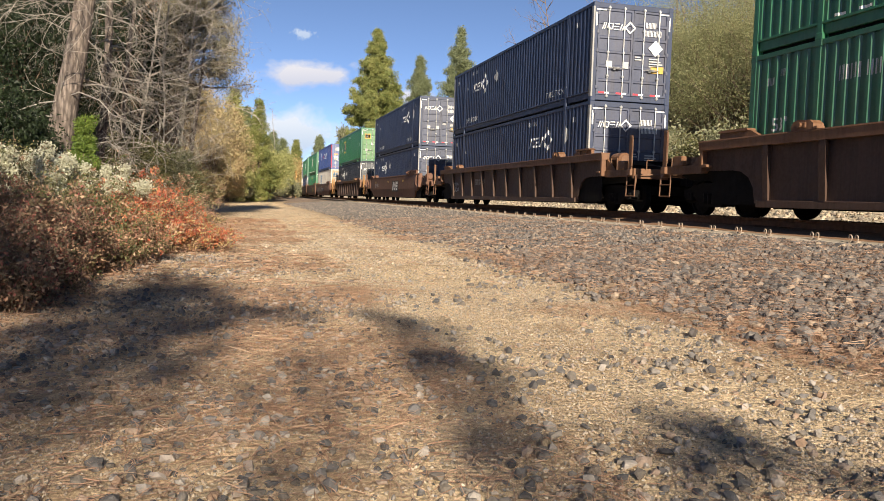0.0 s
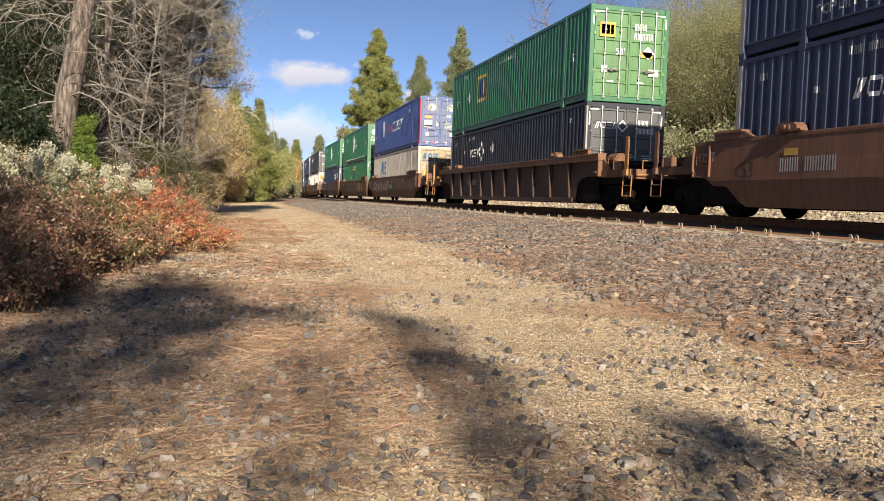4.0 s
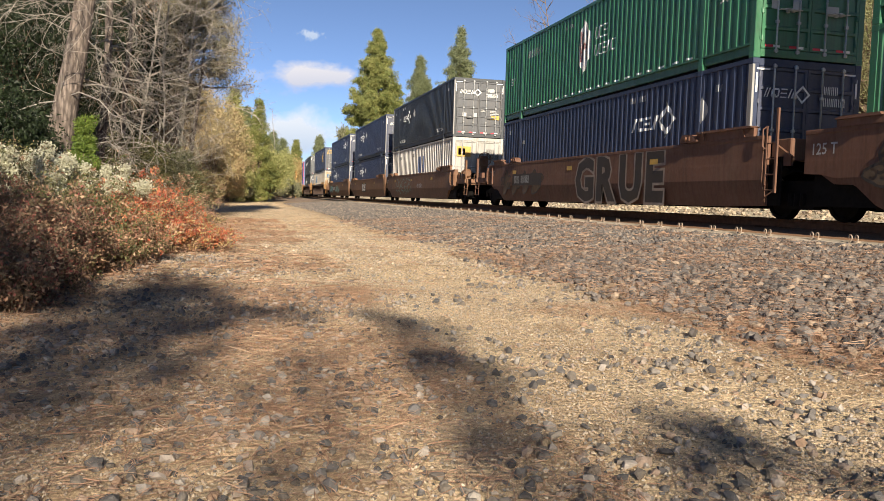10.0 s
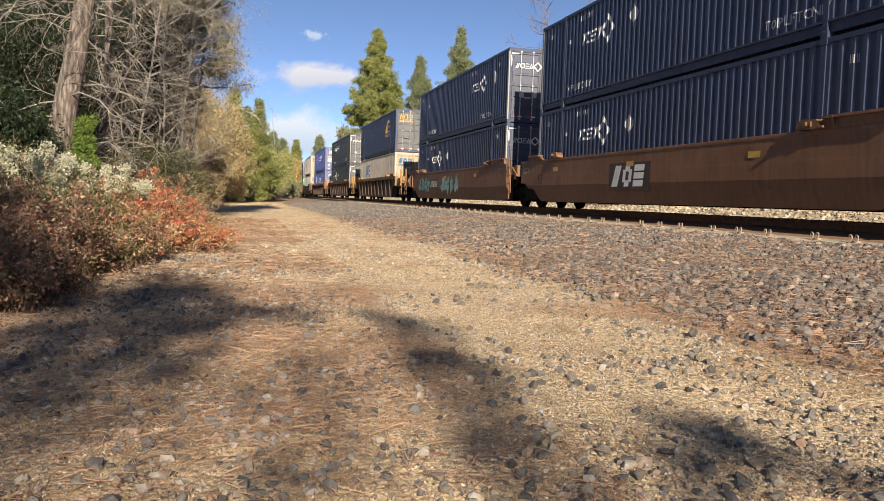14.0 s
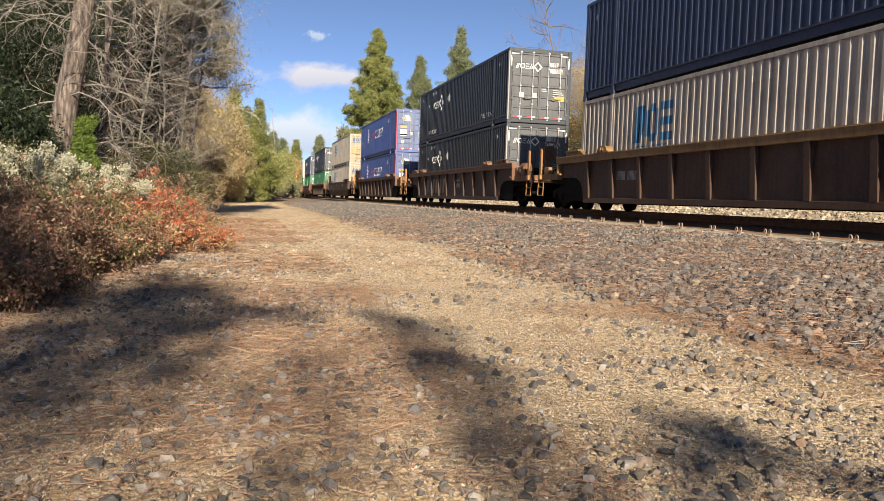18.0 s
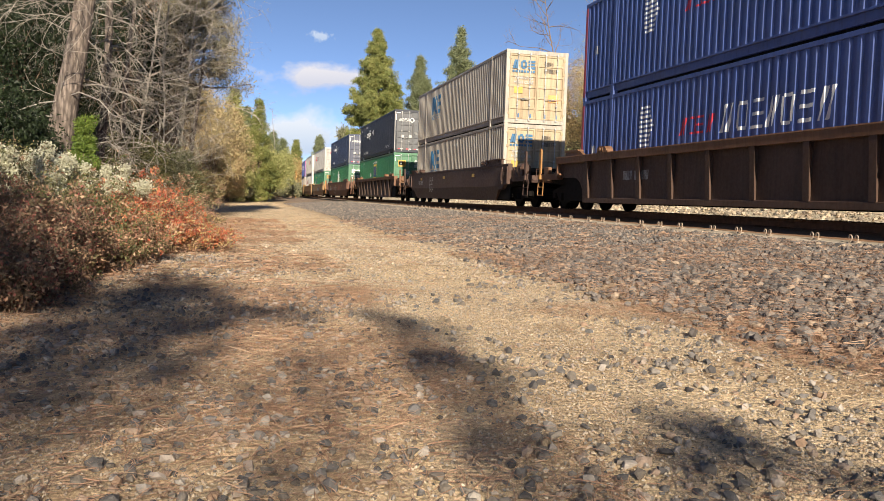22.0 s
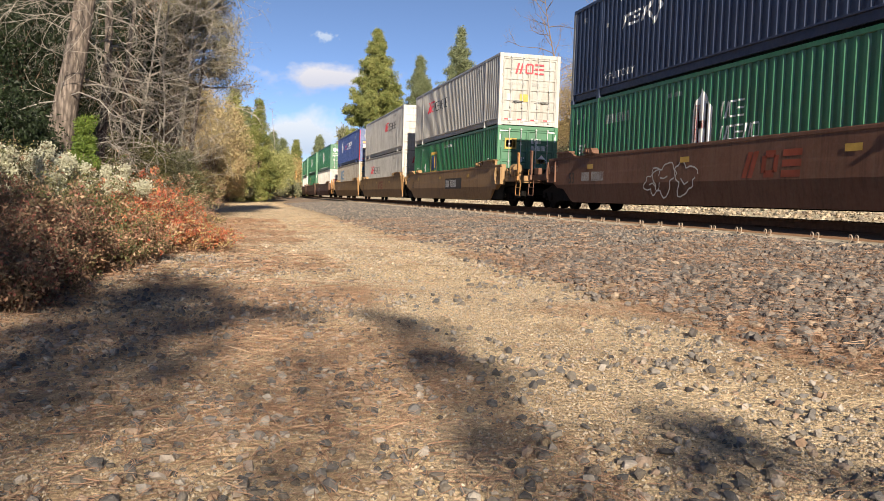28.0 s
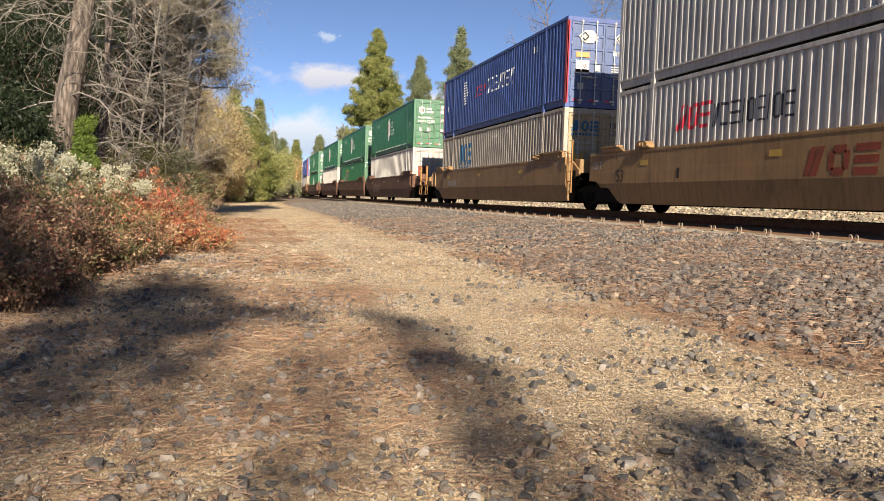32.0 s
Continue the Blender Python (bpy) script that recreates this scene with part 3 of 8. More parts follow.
def livery_emp(o, wall, u=4.2):
    smark(o, wall, "yellow", [rect(u, 1.2, 1.5, 0.14), rect(u, 2.2, 1.5, 0.14), rect(u, 1.34, 0.14, 0.86), rect(u + 1.36, 1.34, 0.14, 0.86)], "yellow square panel border")
    smark(o, wall, "navy", [rect(u + 0.2, 1.4, 0.3, 0.74), rect(u + 0.6, 1.4, 0.3, 0.74), rect(u + 1.0, 1.4, 0.26, 0.74)], "dark blue bars on the panel")
    smark(o, wall, "yellow", [rect(u + 0.5, 1.55, 0.1, 0.5), rect(u + 0.9, 1.5, 0.1, 0.6)])
    smark(o, wall, "grey", [diamond(u - 1.3, 1.55, 0.32, 0.7)] + code_bars(2.1, 2.5, "000000", 0.14), "faded stencils")
    wall_text(o, wall, "WARNING HIGH CUBE", 7.3, 2.42, 0.19, "grey")
    wall_text(o, wall, "53'", CL - 1.35, 1.35, 0.36, "grey")
    wall_text(o, wall, "53'", 0.75, 1.35, 0.36, "grey")
    emark(o, "yellow", [rect(-0.98, 1.95, 0.5, 0.44)], "yellow square panel")
    emark(o, "navy", [rect(-0.93, 2.03, 0.12, 0.28), rect(-0.78, 2.03, 0.12, 0.28), rect(-0.63, 2.03, 0.1, 0.28)])
    emark(o, "white", code_bars(0.15, 2.2, "0000", 0.2) + code_bars(0.15, 1.92, "000000", 0.2) + [diamond(0.62, 1.55, 0.2)])
    emark(o, "white", [rect(-1.2, 2.66, 0.35, 0.04), rect(0.85, 2.66, 0.3, 0.04), rect(-1.21, 2.3, 0.04, 0.3), rect(1.16, 2.3, 0.04, 0.3)])
    end_text(o, "53'", -0.45, 1.45, 0.26, "white")
    emark(o, "yellow", [rect(0.35, 1.4, 0.42, 0.18)])
    emark(o, "grey", [rect(0.65, 0.85, 0.35, 0.22), rect(-0.9, 0.9, 0.2, 0.2)])
    emark(o, "white", [rect(-0.7, 0.62, 0.22, 0.04), rect(0.3, 0.62, 0.22, 0.04)])


def livery_emp_white(o, wall):
    smark(o, wall, "navy", [rect(8.1, 1.35, 0.34, 0.9), rect(8.5, 1.3, 0.4, 0.95), rect(9.3, 1.35, 0.36, 0.9)], "dark bars in a row")
    smark(o, wall, "black", code_bars(2.4, 2.25, "0000 000000", 0.2) + code_bars(6.6, 2.3, "00000", 0.2) + code_bars(0.9, 2.2, "000", 0.16))
    emark(o, "yellow", [rect(-1.08, 1.95, 0.72, 0.5)], "yellow panel")
    emark(o, "navy", [rect(-1.0, 2.03, 0.14, 0.32), rect(-0.82, 2.03, 0.16, 0.32)])
    emark(o, "black", code_bars(0.45, 2.15, "0000", 0.2) + code_bars(0.45, 1.88, "000000", 0.2))


def livery_railway(o, wall):
    smark(o, wall, "skyblue", strokes_row(3.3, 1.45, (0.66, 0.58, 0.66), 0.95, 0.08, 0, 0.62) + strokes_row(3.3, 1.2, (0.16,) * 9, 0.17, 0.05), "blue word blocks over a thin line")
    smark(o, wall, "grey", code_bars(8.4, 2.4, "00 000 0000", 0.12))
    emark(o, "skyblue", strokes_row(-1.04, 2.16, (0.29, 0.26, 0.29), 0.34, 0.05, 0, 0.6) + blocks(-1.04, 2.02, (0.09,) * 8, 0.08, 0.03), "blue word blocks")
    emark(o, "black", code_bars(0.30, 2.3, "0000", 0.18) + code_bars(0.30, 2.04, "000000", 0.18))
    end_text(o, "WARNING", -0.95, 1.86 - 0.1, 0.16, "grey")
    end_text(o, "HIGH CUBE", -0.98, 1.6 - 0.02, 0.16, "grey")
    emark(o, "yellow", [rect(-0.95, 1.2, 0.36, 0.25)], "worn yellow sticker")
    emark(o, "orange", [rect(0.5, 0.9, 0.42, 0.3)])
    emark(o, "blue", [rect(-0.76, 0.25, 0.05, 0.16), rect(-0.26, 0.25, 0.05, 0.16), rect(0.36, 0.25, 0.05, 0.16), rect(0.84, 0.25, 0.05, 0.16)], "blue tape on the rods")


def livery_railway_dark(o, wall):
    smark(o, wall, "yellow", strokes_row(12.2, 1.5, (0.5, 0.46, 0.52), 0.8, 0.1, 0, 0.36) + strokes_row(12.2, 1.22, (0.15,) * 9, 0.16, 0.05), "yellow word blocks over a thin line")
    smark(o, wall, "grey", code_bars(0.6, 2.3, "000", 0.15) + code_bars(CL - 3.3, 2.2, "00 00", 0.2))
    emark(o, "yellow", strokes_row(-1.04, 2.2, (0.27, 0.26, 0.28), 0.34, 0.05, 0, 0.36) + blocks(-1.04, 2.04, (0.09,) * 8, 0.09, 0.03), "yellow word blocks")
    emark(o, "white", code_bars(0.35, 2.32, "0000", 0.18) + code_bars(0.35, 2.08, "000000", 0.18))
    small_print(o, 0.35, 1.72, 7, 0.55, "yellow")
    tape(o)


def livery_spectrum(o, wall):
    smark(o, wall, "white", [rect(3.6 + abs(k - 4) * 0.04, 1.35 + 0.12 * k, 0.8 - abs(k - 4) * 0.09, 0.06) for k in range(9)], "white striped disc")
    smark(o, wall, "red", strokes_row(5.7, 1.5, (0.32, 0.26, 0.3, 0.3), 0.4, 0.08), "red word bars")
    smark(o, wall, "white", strokes_row(7.35, 1.45, (0.46, 0.4, 0.38, 0.34, 0.36, 0.42, 0.44), 0.6, 0.12, 0.05, 0.36), "white word bars")
    smark(o, wall, "grey", code_bars(CL - 3.2, 2.2, "0000", 0.22) + code_bars(0.7, 1.3, "00", 0.24))
    for x in (-0.62, 0.62):
        emark(o, "grey", [[(x - 0.30, 2.28), (x - 0.08, 2.08), (x + 0.20, 2.08), (x + 0.40, 2.28), (x + 0.20, 2.48), (x - 0.08, 2.48)]], "pale lozenge emblem")
        emark(o, "blue", hollow_diamond(x - 0.08, 2.28, 0.15, 0.05))
    emark(o, "white", [rect(-0.98, 1.10, 0.46, 0.42)], "white sticker")
    end_text(o, "110", -0.93, 1.28, 0.2, "rust")
    emark(o, "orange", [rect(-0.98, 1.62, 0.46, 0.16), rect(-0.98, 1.14, 0.46, 0.1)])
    emark(o, "white", code_bars(0.3, 1.72, "0000", 0.15) + code_bars(0.72, 1.54, "000", 0.16))
    emark(o, "grey", [rect(0.55, 0.62, 0.5, 0.22), rect(-0.9, 0.6, 0.2, 0.2), rect(-0.3, 1.2, 0.16, 0.2)])
    small_print(o, 0.25, 1.35, 5, 0.6)
    emark(o, "red", [rect(-1.29, 0.15, 0.07, 2.6)], "red corner post stripe")
    tape(o)


def livery_logistics(o, wall, u=3.2):
    smark(o, wall, "red", strokes_row(u, 1.62, (0.44, 0.4, 0.42), 0.58, 0.06, 0.1, 0.4), "red word bars")
    smark(o, wall, "black", strokes_row(u + 1.5, 1.6, (0.26, 0.34, 0.32, 0.13, 0.28, 0.24, 0.13, 0.3, 0.28), 0.5, 0.06, 0.0, 0.36), "black word bars")
    smark(o, wall, "grey", code_bars(9.0, 2.5, "0000 000 0000", 0.13) + code_bars(CL - 3.2, 1.1, "0", 0.32) + code_bars(0.7, 2.3, "00", 0.2))
    smark(o, wall, "black", code_bars(CL - 3.2, 2.45, "00 0000", 0.14))


def livery_logistics_door(o, wall):
    livery_logistics(o, wall)
    emark(o, "red", [*strokes_row(-0.64, 2.1, (0.36, 0.34, 0.38), 0.42, 0.07, 0, 0.36)], "red word blocks")
    emark(o, "grey", code_bars(0.25, 1.95 - 0.12, "0000", 0.15) + code_bars(0.12, 1.62, "0000000", 0.17))
    end_text(o, "WARNING", -0.95, 1.86, 0.15, "grey")
    end_text(o, "HIGH CUBE", -0.98, 1.66, 0.15, "grey")
    emark(o, "yellow", [rect(-0.42, 0.98, 0.36, 0.3)], "yellow sticker")
    emark(o, "grey", [rect(-0.95, 1.0, 0.2, 0.28)])
    end_text(o, "53'", 0.2, 0.95, 0.26, "grey")
    tape(o)


def livery_logistics_nose(o, wall):
    livery_logistics(o, wall, 9.2)
    emark(o, "red", blocks(-0.5, 2.22, (0.13, 0.13, 0.14), 0.16, 0.03))
    emark(o, "black", blocks(0.02, 2.22, (0.07, 0.1, 0.1, 0.05, 0.1, 0.06, 0.05, 0.1), 0.15, 0.025))
    end_text(o, "24,000 lbs", -0.32, 0.95, 0.2, "black")
    emark(o, "grey", [rect(-0.3, 1.22, 0.5, 0.03), rect(0.62, 0.95, 0.2, 0.03), rect(0.79, 0.95, 0.03, 0.3)])
    end_text(o, "53'", -0.12, 1.72, 0.2, "grey")


def livery_leaf(o, wall):
    livery_emp(o, wall)


def livery_small_white(o, wall):
    smark(o, wall, "grey", blocks(2.6, 1.0, (0.3, 0.26, 0.3, 0.3, 0.5, 0.3, 0.3, 0.3), 0.5, 0.08), "faded grey word bars")
    emark(o, "rust", [rect(-0.95, 0.9, 0.5, 0.9)], "brown worn placard")


LIVERY = {"diamond": livery_diamond, "diamond_placard": livery_diamond_placard, "diamond_near": livery_diamond_near, "diamond_placard_near": livery_diamond_placard_near, "emp_mid": livery_emp_mid, "hub": livery_hub, "emp": livery_emp, "emp_white": livery_emp_white,
          "railway": livery_railway, "railway_dark": livery_railway_dark, "spectrum": livery_spectrum, "logistics": livery_logistics,
          "logistics_door": livery_logistics_door, "logistics_nose": livery_logistics_nose, "leaf": livery_leaf, "small_white": livery_small_white}

# ---------------------------------------------------------------- well cars
SILL_TOP = 1.62                      # top of the well's side above the rail
WELL = 8.60                          # half length of the well's sides
TRUCK = 9.60                         # truck centre of a coupled end
JOINT = 9.90                         # shared truck between articulated units
WHEEL_R = 0.42


END = 9.30                            # where the side plates end over the trucks


def smooth_side_mesh(near):
    """A plain pressed side: upright above, folded inward to the sill, its foot stepped up over the trucks."""
    mb = MB()
    half = [(0.0, 0.22), (6.1, 0.22), (7.45, 0.22), (7.65, 0.30), (8.02, 0.60), (8.12, 0.64), (8.55, 0.65), (8.85, 0.82), (END, 0.84)]
    low = {-y: b for y, b in half} | dict(half)
    if near == "joint":                              # the near end of a joined unit runs straight to its end
        low = {-8.80: 0.26, -7.45: 0.22, -6.1: 0.22} | dict(half)
    rows = []
    for y in sorted(low):
        b = low[y]
        fold = lambda z: 1.47 - 0.11 * min(1.0, max(0.0, (0.76 - z) / 0.53))
        prof = [(1.30, SILL_TOP), (1.475, SILL_TOP), (1.48, SILL_TOP - 0.02), (1.48, SILL_TOP - 0.07), (1.468, SILL_TOP - 0.09),
                (1.468, 1.12), (1.47, 1.06), (1.47, max(b + 0.01, 0.76)), (fold(b + 0.005), b + 0.005), (1.30, b)]
        rows.append([(-x, y, z) for x, z in prof])
    n = len(rows[0])
    vs = [p for r in rows for p in r]
    fs = []
    for i in range(len(rows) - 1):
        for j in range(n):
            k = (j + 1) % n
            fs.append((i * n + j, i * n + k, (i + 1) * n + k, (i + 1) * n + j))
    fs += [tuple(range(n)), tuple(range(len(vs) - 1, len(vs) - n - 1, -1))]
    mb.add(vs, fs)
    return mb.mesh("side_sill")


def step_panel_mesh():
    """The flanged plate at the end of a smooth side, with a barred foot pocket; its corner is the origin, reaching +y."""
    mb = MB()
    x0, x1 = -1.486, -1.470
    w, z0, z1, a0, a1, b0, b1 = 0.62, 0.86, 1.50, 0.10, 0.50, 1.12, 1.36
    for lo, hi, zl, zh in ((0.0, a0, z0, z1), (a1, w, z0, z1), (a0, a1, z0, b0), (a0, a1, b1, z1)):
        mb.box((x0, lo, zl), (x1, hi, zh))
    for lo, hi in ((-0.02, 0.015), (w - 0.015, w + 0.03)):
        mb.box((x0 - 0.04, lo, z0 - 0.01), (x1, hi, z1 + 0.01), bevel=0.006)
    mb.box((x0 - 0.03, 0.015, z0 - 0.02), (x1, w - 0.015, z0 + 0.015), bevel=0.006)
    for lo, hi, zl, zh in ((a0 - 0.02, a0, b0 - 0.02, b1 + 0.02), (a1, a1 + 0.02, b0 - 0.02, b1 + 0.02), (a0, a1, b0 - 0.02, b0), (a0, a1, b1, b1 + 0.02)):
        mb.box((x0 - 0.02, lo, zl), (x0 + 0.004, hi, zh))
    for z in (1.2, 1.28):
        mb.tube((x0 - 0.005, a0, z), (x0 - 0.005, a1, z), 0.012, n=6)
    mb.pipe([(x0 - 0.02, w - 0.06, 0.95), (x0 - 0.08, w - 0.06, 0.98), (x0 - 0.08, w - 0.06, 1.38), (x0 - 0.02, w - 0.06, 1.42)], 0.012)
    return mb.mesh("step_panel")


def guide_mesh(long):
    """A raised guide plate on the sill that leads a box into the well."""
    a, h = (2.35, 0.20) if long else (1.35, 0.15)
    mb = MB()
    mb.prism([(0.0, 0.0), (0.0, h - 0.03), (0.12, h), (a - 0.35, h), (a, 0.0)], "x", -1.49, -1.40)
    mb.prism([(0.02, h - 0.03), (0.0, h - 0.01), (0.12, h + 0.02), (a - 0.35, h + 0.02), (a - 0.3, h - 0.03)], "x", -1.55, -1.35)
    for y in (0.3, a - 0.6):
        mb.prism([(-1.49, 0.0), (-1.56, h), (-1.49, h)], "y", y, y + 0.05)
    return mb.mesh("guide_plate")


def ribbed_side_mesh():
    arch = [(7.62, 0.30), (7.70, 0.62), (7.86, 0.82), (8.12, 0.94), (8.45, 0.98), (END + 0.2, 0.99)]
    foot = [(-y, z) for y, z in reversed(arch)] + arch
    return MB().prism(foot + [(END + 0.2, SILL_TOP - 0.12), (-END - 0.2, SILL_TOP - 0.12)], "x", -1.37, -1.33).mesh("side_sheet")


def end_flange_mesh():
    """The folded post that closes a ribbed side over the truck, reaching +y."""
    mb = MB()
    mb.box((-1.50, END + 0.10, 0.97), (-1.30, END + 0.20, SILL_TOP - 0.1), bevel=0.012)
    mb.box((-1.52, END - 0.12, 1.06), (-1.375, END + 0.10, 1.12), bevel=0.01)
    return mb.mesh("end_post")


def top_chord_mesh():
    z = SILL_TOP
    return MB().prism([(-1.51, z - 0.19), (-1.525, z - 0.02), (-1.535, z - 0.015), (-1.53, z + 0.012), (-1.26, z + 0.012), (-1.255, z - 0.015), (-1.28, z - 0.02), (-1.28, z - 0.19)], "y", -END - 0.22, END + 0.22).mesh("top_chord")


def bottom_chord_mesh():
    return MB().box((-1.43, -7.5, 0.22), (-1.28, 7.5, 0.36), bevel=0.012).mesh("bottom_chord")


def rib_mesh():
    mb = MB()
    mb.prism([(-1.36, SILL_TOP - 0.12), (-1.50, SILL_TOP - 0.12), (-1.43, 0.36), (-1.36, 0.36)], "y", -0.045, 0.045)
    mb.prism([(-1.505, SILL_TOP - 0.12), (-1.50, SILL_TOP - 0.12), (-1.43, 0.36), (-1.435, 0.36)], "y", -0.085, 0.085)
    return mb.mesh("rib")


def well_floor_mesh():
    mb = MB()
    for y in np.linspace(-7.0, 7.0, 8):
        mb.box((-1.3, y - 0.12, 0.20), (1.3, y + 0.12, 0.34))
    for x in (-0.9, 0.9):
        mb.box((x - 0.06, -8.1, 0.22), (x + 0.06, 8.1, 0.30))
    for s in (-1, 1):
        mb.box((-1.32, s * 8.30, 0.30), (1.32, s * 8.42, SILL_TOP - 0.1))
        for x in (-1.0, 1.0):
            mb.box((x - 0.25, s * 7.85 - 0.2, 0.30), (x + 0.25, s * 7.85 + 0.2, 0.36))
        # dark liner added behind the end cuts, standing in for the shade there
        for x in (-1.0, 1.0):
            mb.box((x * 1.302, s * 7.2, 0.26), (x * 1.318, s * 9.2, 1.2))
    return mb.mesh("well_floor")


def end_platform_mesh(coupled):
    """The end body over a truck, reaching +y from the well."""
    mb = MB()
    far = 11.35 if coupled else JOINT - 0.12
    mb.prism([(8.42, 1.02), (8.42, 1.50), (9.1, 1.36), (far - 0.2, 1.22), (far, 1.18), (far, 0.88), (10.6 if coupled else far, 0.86), (8.9, 0.98)], "x", -0.42, 0.42)
    # wide body, broadened to keep light out of the gap
    mb.prism([(8.43, 0.62), (8.43, 1.18), (far - 0.9, 1.08), (far - 0.5, 0.92), (far - 0.9, 0.80), (9.0, 0.76)], "x", -1.12, 1.12)
    mb.box((-1.29, 8.42, 1.10), (1.29, 9.2, 1.22), bevel=0.015)
    return mb.mesh("end_platform")


def side_beam_mesh():
    """The walkway's edge beam on the -x side of a coupled end, with its gusset and a small box, reaching +y."""
    mb = MB()
    mb.box((-1.40, END + 0.20, 0.94), (-1.26, 11.19, 1.13), bevel=0.012)
    mb.prism([(END + 0.22, 1.12), (END + 0.22, 1.46), (END + 0.50, 1.30), (END + 0.72, 1.12)], "x", -1.36, -1.31)
    return mb.mesh("side_beam")


def valve_box_mesh():
    mb = MB()
    mb.box((-1.44, 10.35, 1.125), (-1.30, 10.75, 1.36), bevel=0.02)
    return mb.mesh("valve_box")


def end_beam_mesh():
    return MB().box((-1.42, 11.19, 0.88), (1.42, 11.30, 1.14), bevel=0.012).mesh("end_beam")


def grating_mesh():
    """The open bars of the walkway."""
    mb = MB()
    for k in range(9):
        y = END + 0.32 + 0.19 * k
        mb.box((-1.26, y - 0.015, 1.09), (1.26, y + 0.015, 1.13))
    for k in range(7):
        x = -1.2 + 0.4 * k
        mb.box((x - 0.02, END + 0.25, 1.06), (x + 0.02, 11.19, 1.09))
    return mb.mesh("grating")


def step_mesh():
    """A bent flat bar step that hangs under a corner."""
    mb = MB()
    mb.pipe([(0, -0.24, 0.98), (-0.02, -0.24, 0.42), (-0.02, 0.24, 0.42), (0, 0.24, 0.98)], 0.017)
    mb.pipe([(-0.01, -0.24, 0.70), (-0.01, 0.24, 0.70)], 0.014)
    return mb.mesh("sill_step")


def cut_lever_mesh():
    """The bent uncoupling rod along the end beam."""
    mb = MB()
    mb.pipe([(-1.38, 11.34, 0.70), (-1.36, 11.40, 0.98), (-0.5, 11.42, 1.0), (-0.1, 11.5, 0.92)], 0.014)
    mb.pipe([(-1.1, 11.38, 1.14), (-1.1, 11.38, 1.36), (-0.55, 11.38, 1.36), (-0.55, 11.38, 1.14)], 0.013)
    return mb.mesh("uncoupling_rod")


def coupler_mesh():
    mb = MB()
    mb.box((-0.09, 11.3, 0.74), (0.09, 11.75, 0.94), bevel=0.02)
    mb.prism([(-0.16, 11.72), (0.16, 11.72), (0.20, 11.86), (0.14, 12.02), (0.02, 11.95), (-0.05, 11.98), (-0.18, 11.9)], "z", 0.70, 0.98)
    mb.pipe([(-0.35, 11.3, 0.82), (-0.38, 11.55, 0.5), (-0.3, 11.85, 0.42), (-0.2, 12.0, 0.5)], 0.028)
    mb.pipe([(-1.35, 11.3, 0.95), (-0.9, 11.45, 0.92), (-0.25, 11.5, 0.92)], 0.014)
    return mb.mesh("coupler")


def ladder_mesh():
    """Rungs between a short and a tall stile at the end of a joined unit, foot at the origin."""
    mb = MB()
    mb.box((-0.018, 0.13, 0.25), (0.018, 0.18, 1.40), bevel=0.006)
    mb.box((-0.02, -0.19, 0.10), (0.02, -0.12, 1.72), bevel=0.008)
    for k in range(4):
        mb.tube((0, -0.16, 0.16 + 0.30 * k), (0, 0.16, 0.16 + 0.30 * k), 0.013)
    mb.pipe([(0, -0.15, 0.16), (-0.03, 0.05, 0.05), (0, 0.2, -0.06)], 0.014)
    mb.pipe([(-0.02, 0.16, 0.95), (-0.07, 0.19, 1.0), (-0.07, 0.19, 1.33), (-0.02, 0.16, 1.38)], 0.013)
    return mb.mesh("ladder")


def end_box_mesh():
    """A folded bracket box on the end of a joined unit."""
    mb = MB()
    mb.box((-1.22, -9.30, 1.12), (-0.62, -8.85, 1.55), bevel=0.02)
    mb.box((-0.55, -9.38, 0.95), (0.55, -8.85, 1.40), bevel=0.02)
    mb.prism([(-9.42, 1.02), (-9.42, 1.20), (-8.85, 1.50), (-8.85, 1.02)], "x", -1.30, -1.24)
    return mb.mesh("end_bracket")


def stile_mesh():
    """A tall folded grab post with a bent rod along it."""
    mb = MB()
    mb.box((-0.012, -0.085, 0.0), (0.012, 0.085, 0.98), bevel=0.008)
    mb.box((-0.012, 0.065, 0.0), (0.10, 0.085, 0.96), bevel=0.006)
    mb.box((-0.05, -0.10, -0.06), (0.05, 0.10, 0.10), bevel=0.01)
    mb.pipe([(-0.02, -0.08, 0.16), (-0.05, -0.19, 0.19), (-0.05, -0.20, 0.24), (-0.05, -0.20, 0.88), (-0.05, -0.17, 0.93), (-0.02, -0.06, 0.94)], 0.015)
    return mb.mesh("grab_post")


def brake_wheel_mesh():
    mb = MB()
    n = 20
    for k in range(n):
        a, b = 2 * math.pi * k / n, 2 * math.pi * (k + 1) / n
        mb.tube((math.cos(a) * 0.30, 0, math.sin(a) * 0.30), (math.cos(b) * 0.30, 0, math.sin(b) * 0.30), 0.022, n=6, caps=False)
    for k in range(6):
        a = 2 * math.pi * k / 6
        mb.tube((0, 0, 0), (math.cos(a) * 0.29, 0.01, math.sin(a) * 0.29), 0.016, n=6)
    mb.tube((0, -0.05, 0), (0, 0.25, 0), 0.05, n=10)
    return mb.mesh("brake_wheel")


def brake_stand_mesh():
    mb = MB()
    mb.box((-0.16, 0.05, -0.85), (0.16, 0.16, 0.25), bevel=0.02)
    mb.box((-0.2, 0.0, -0.25), (0.2, 0.22, 0.2), bevel=0.03)
    mb.pipe([(0.1, 0.1, -0.8), (0.1, 0.1, -1.3)], 0.02)
    return mb.mesh("brake_stand")


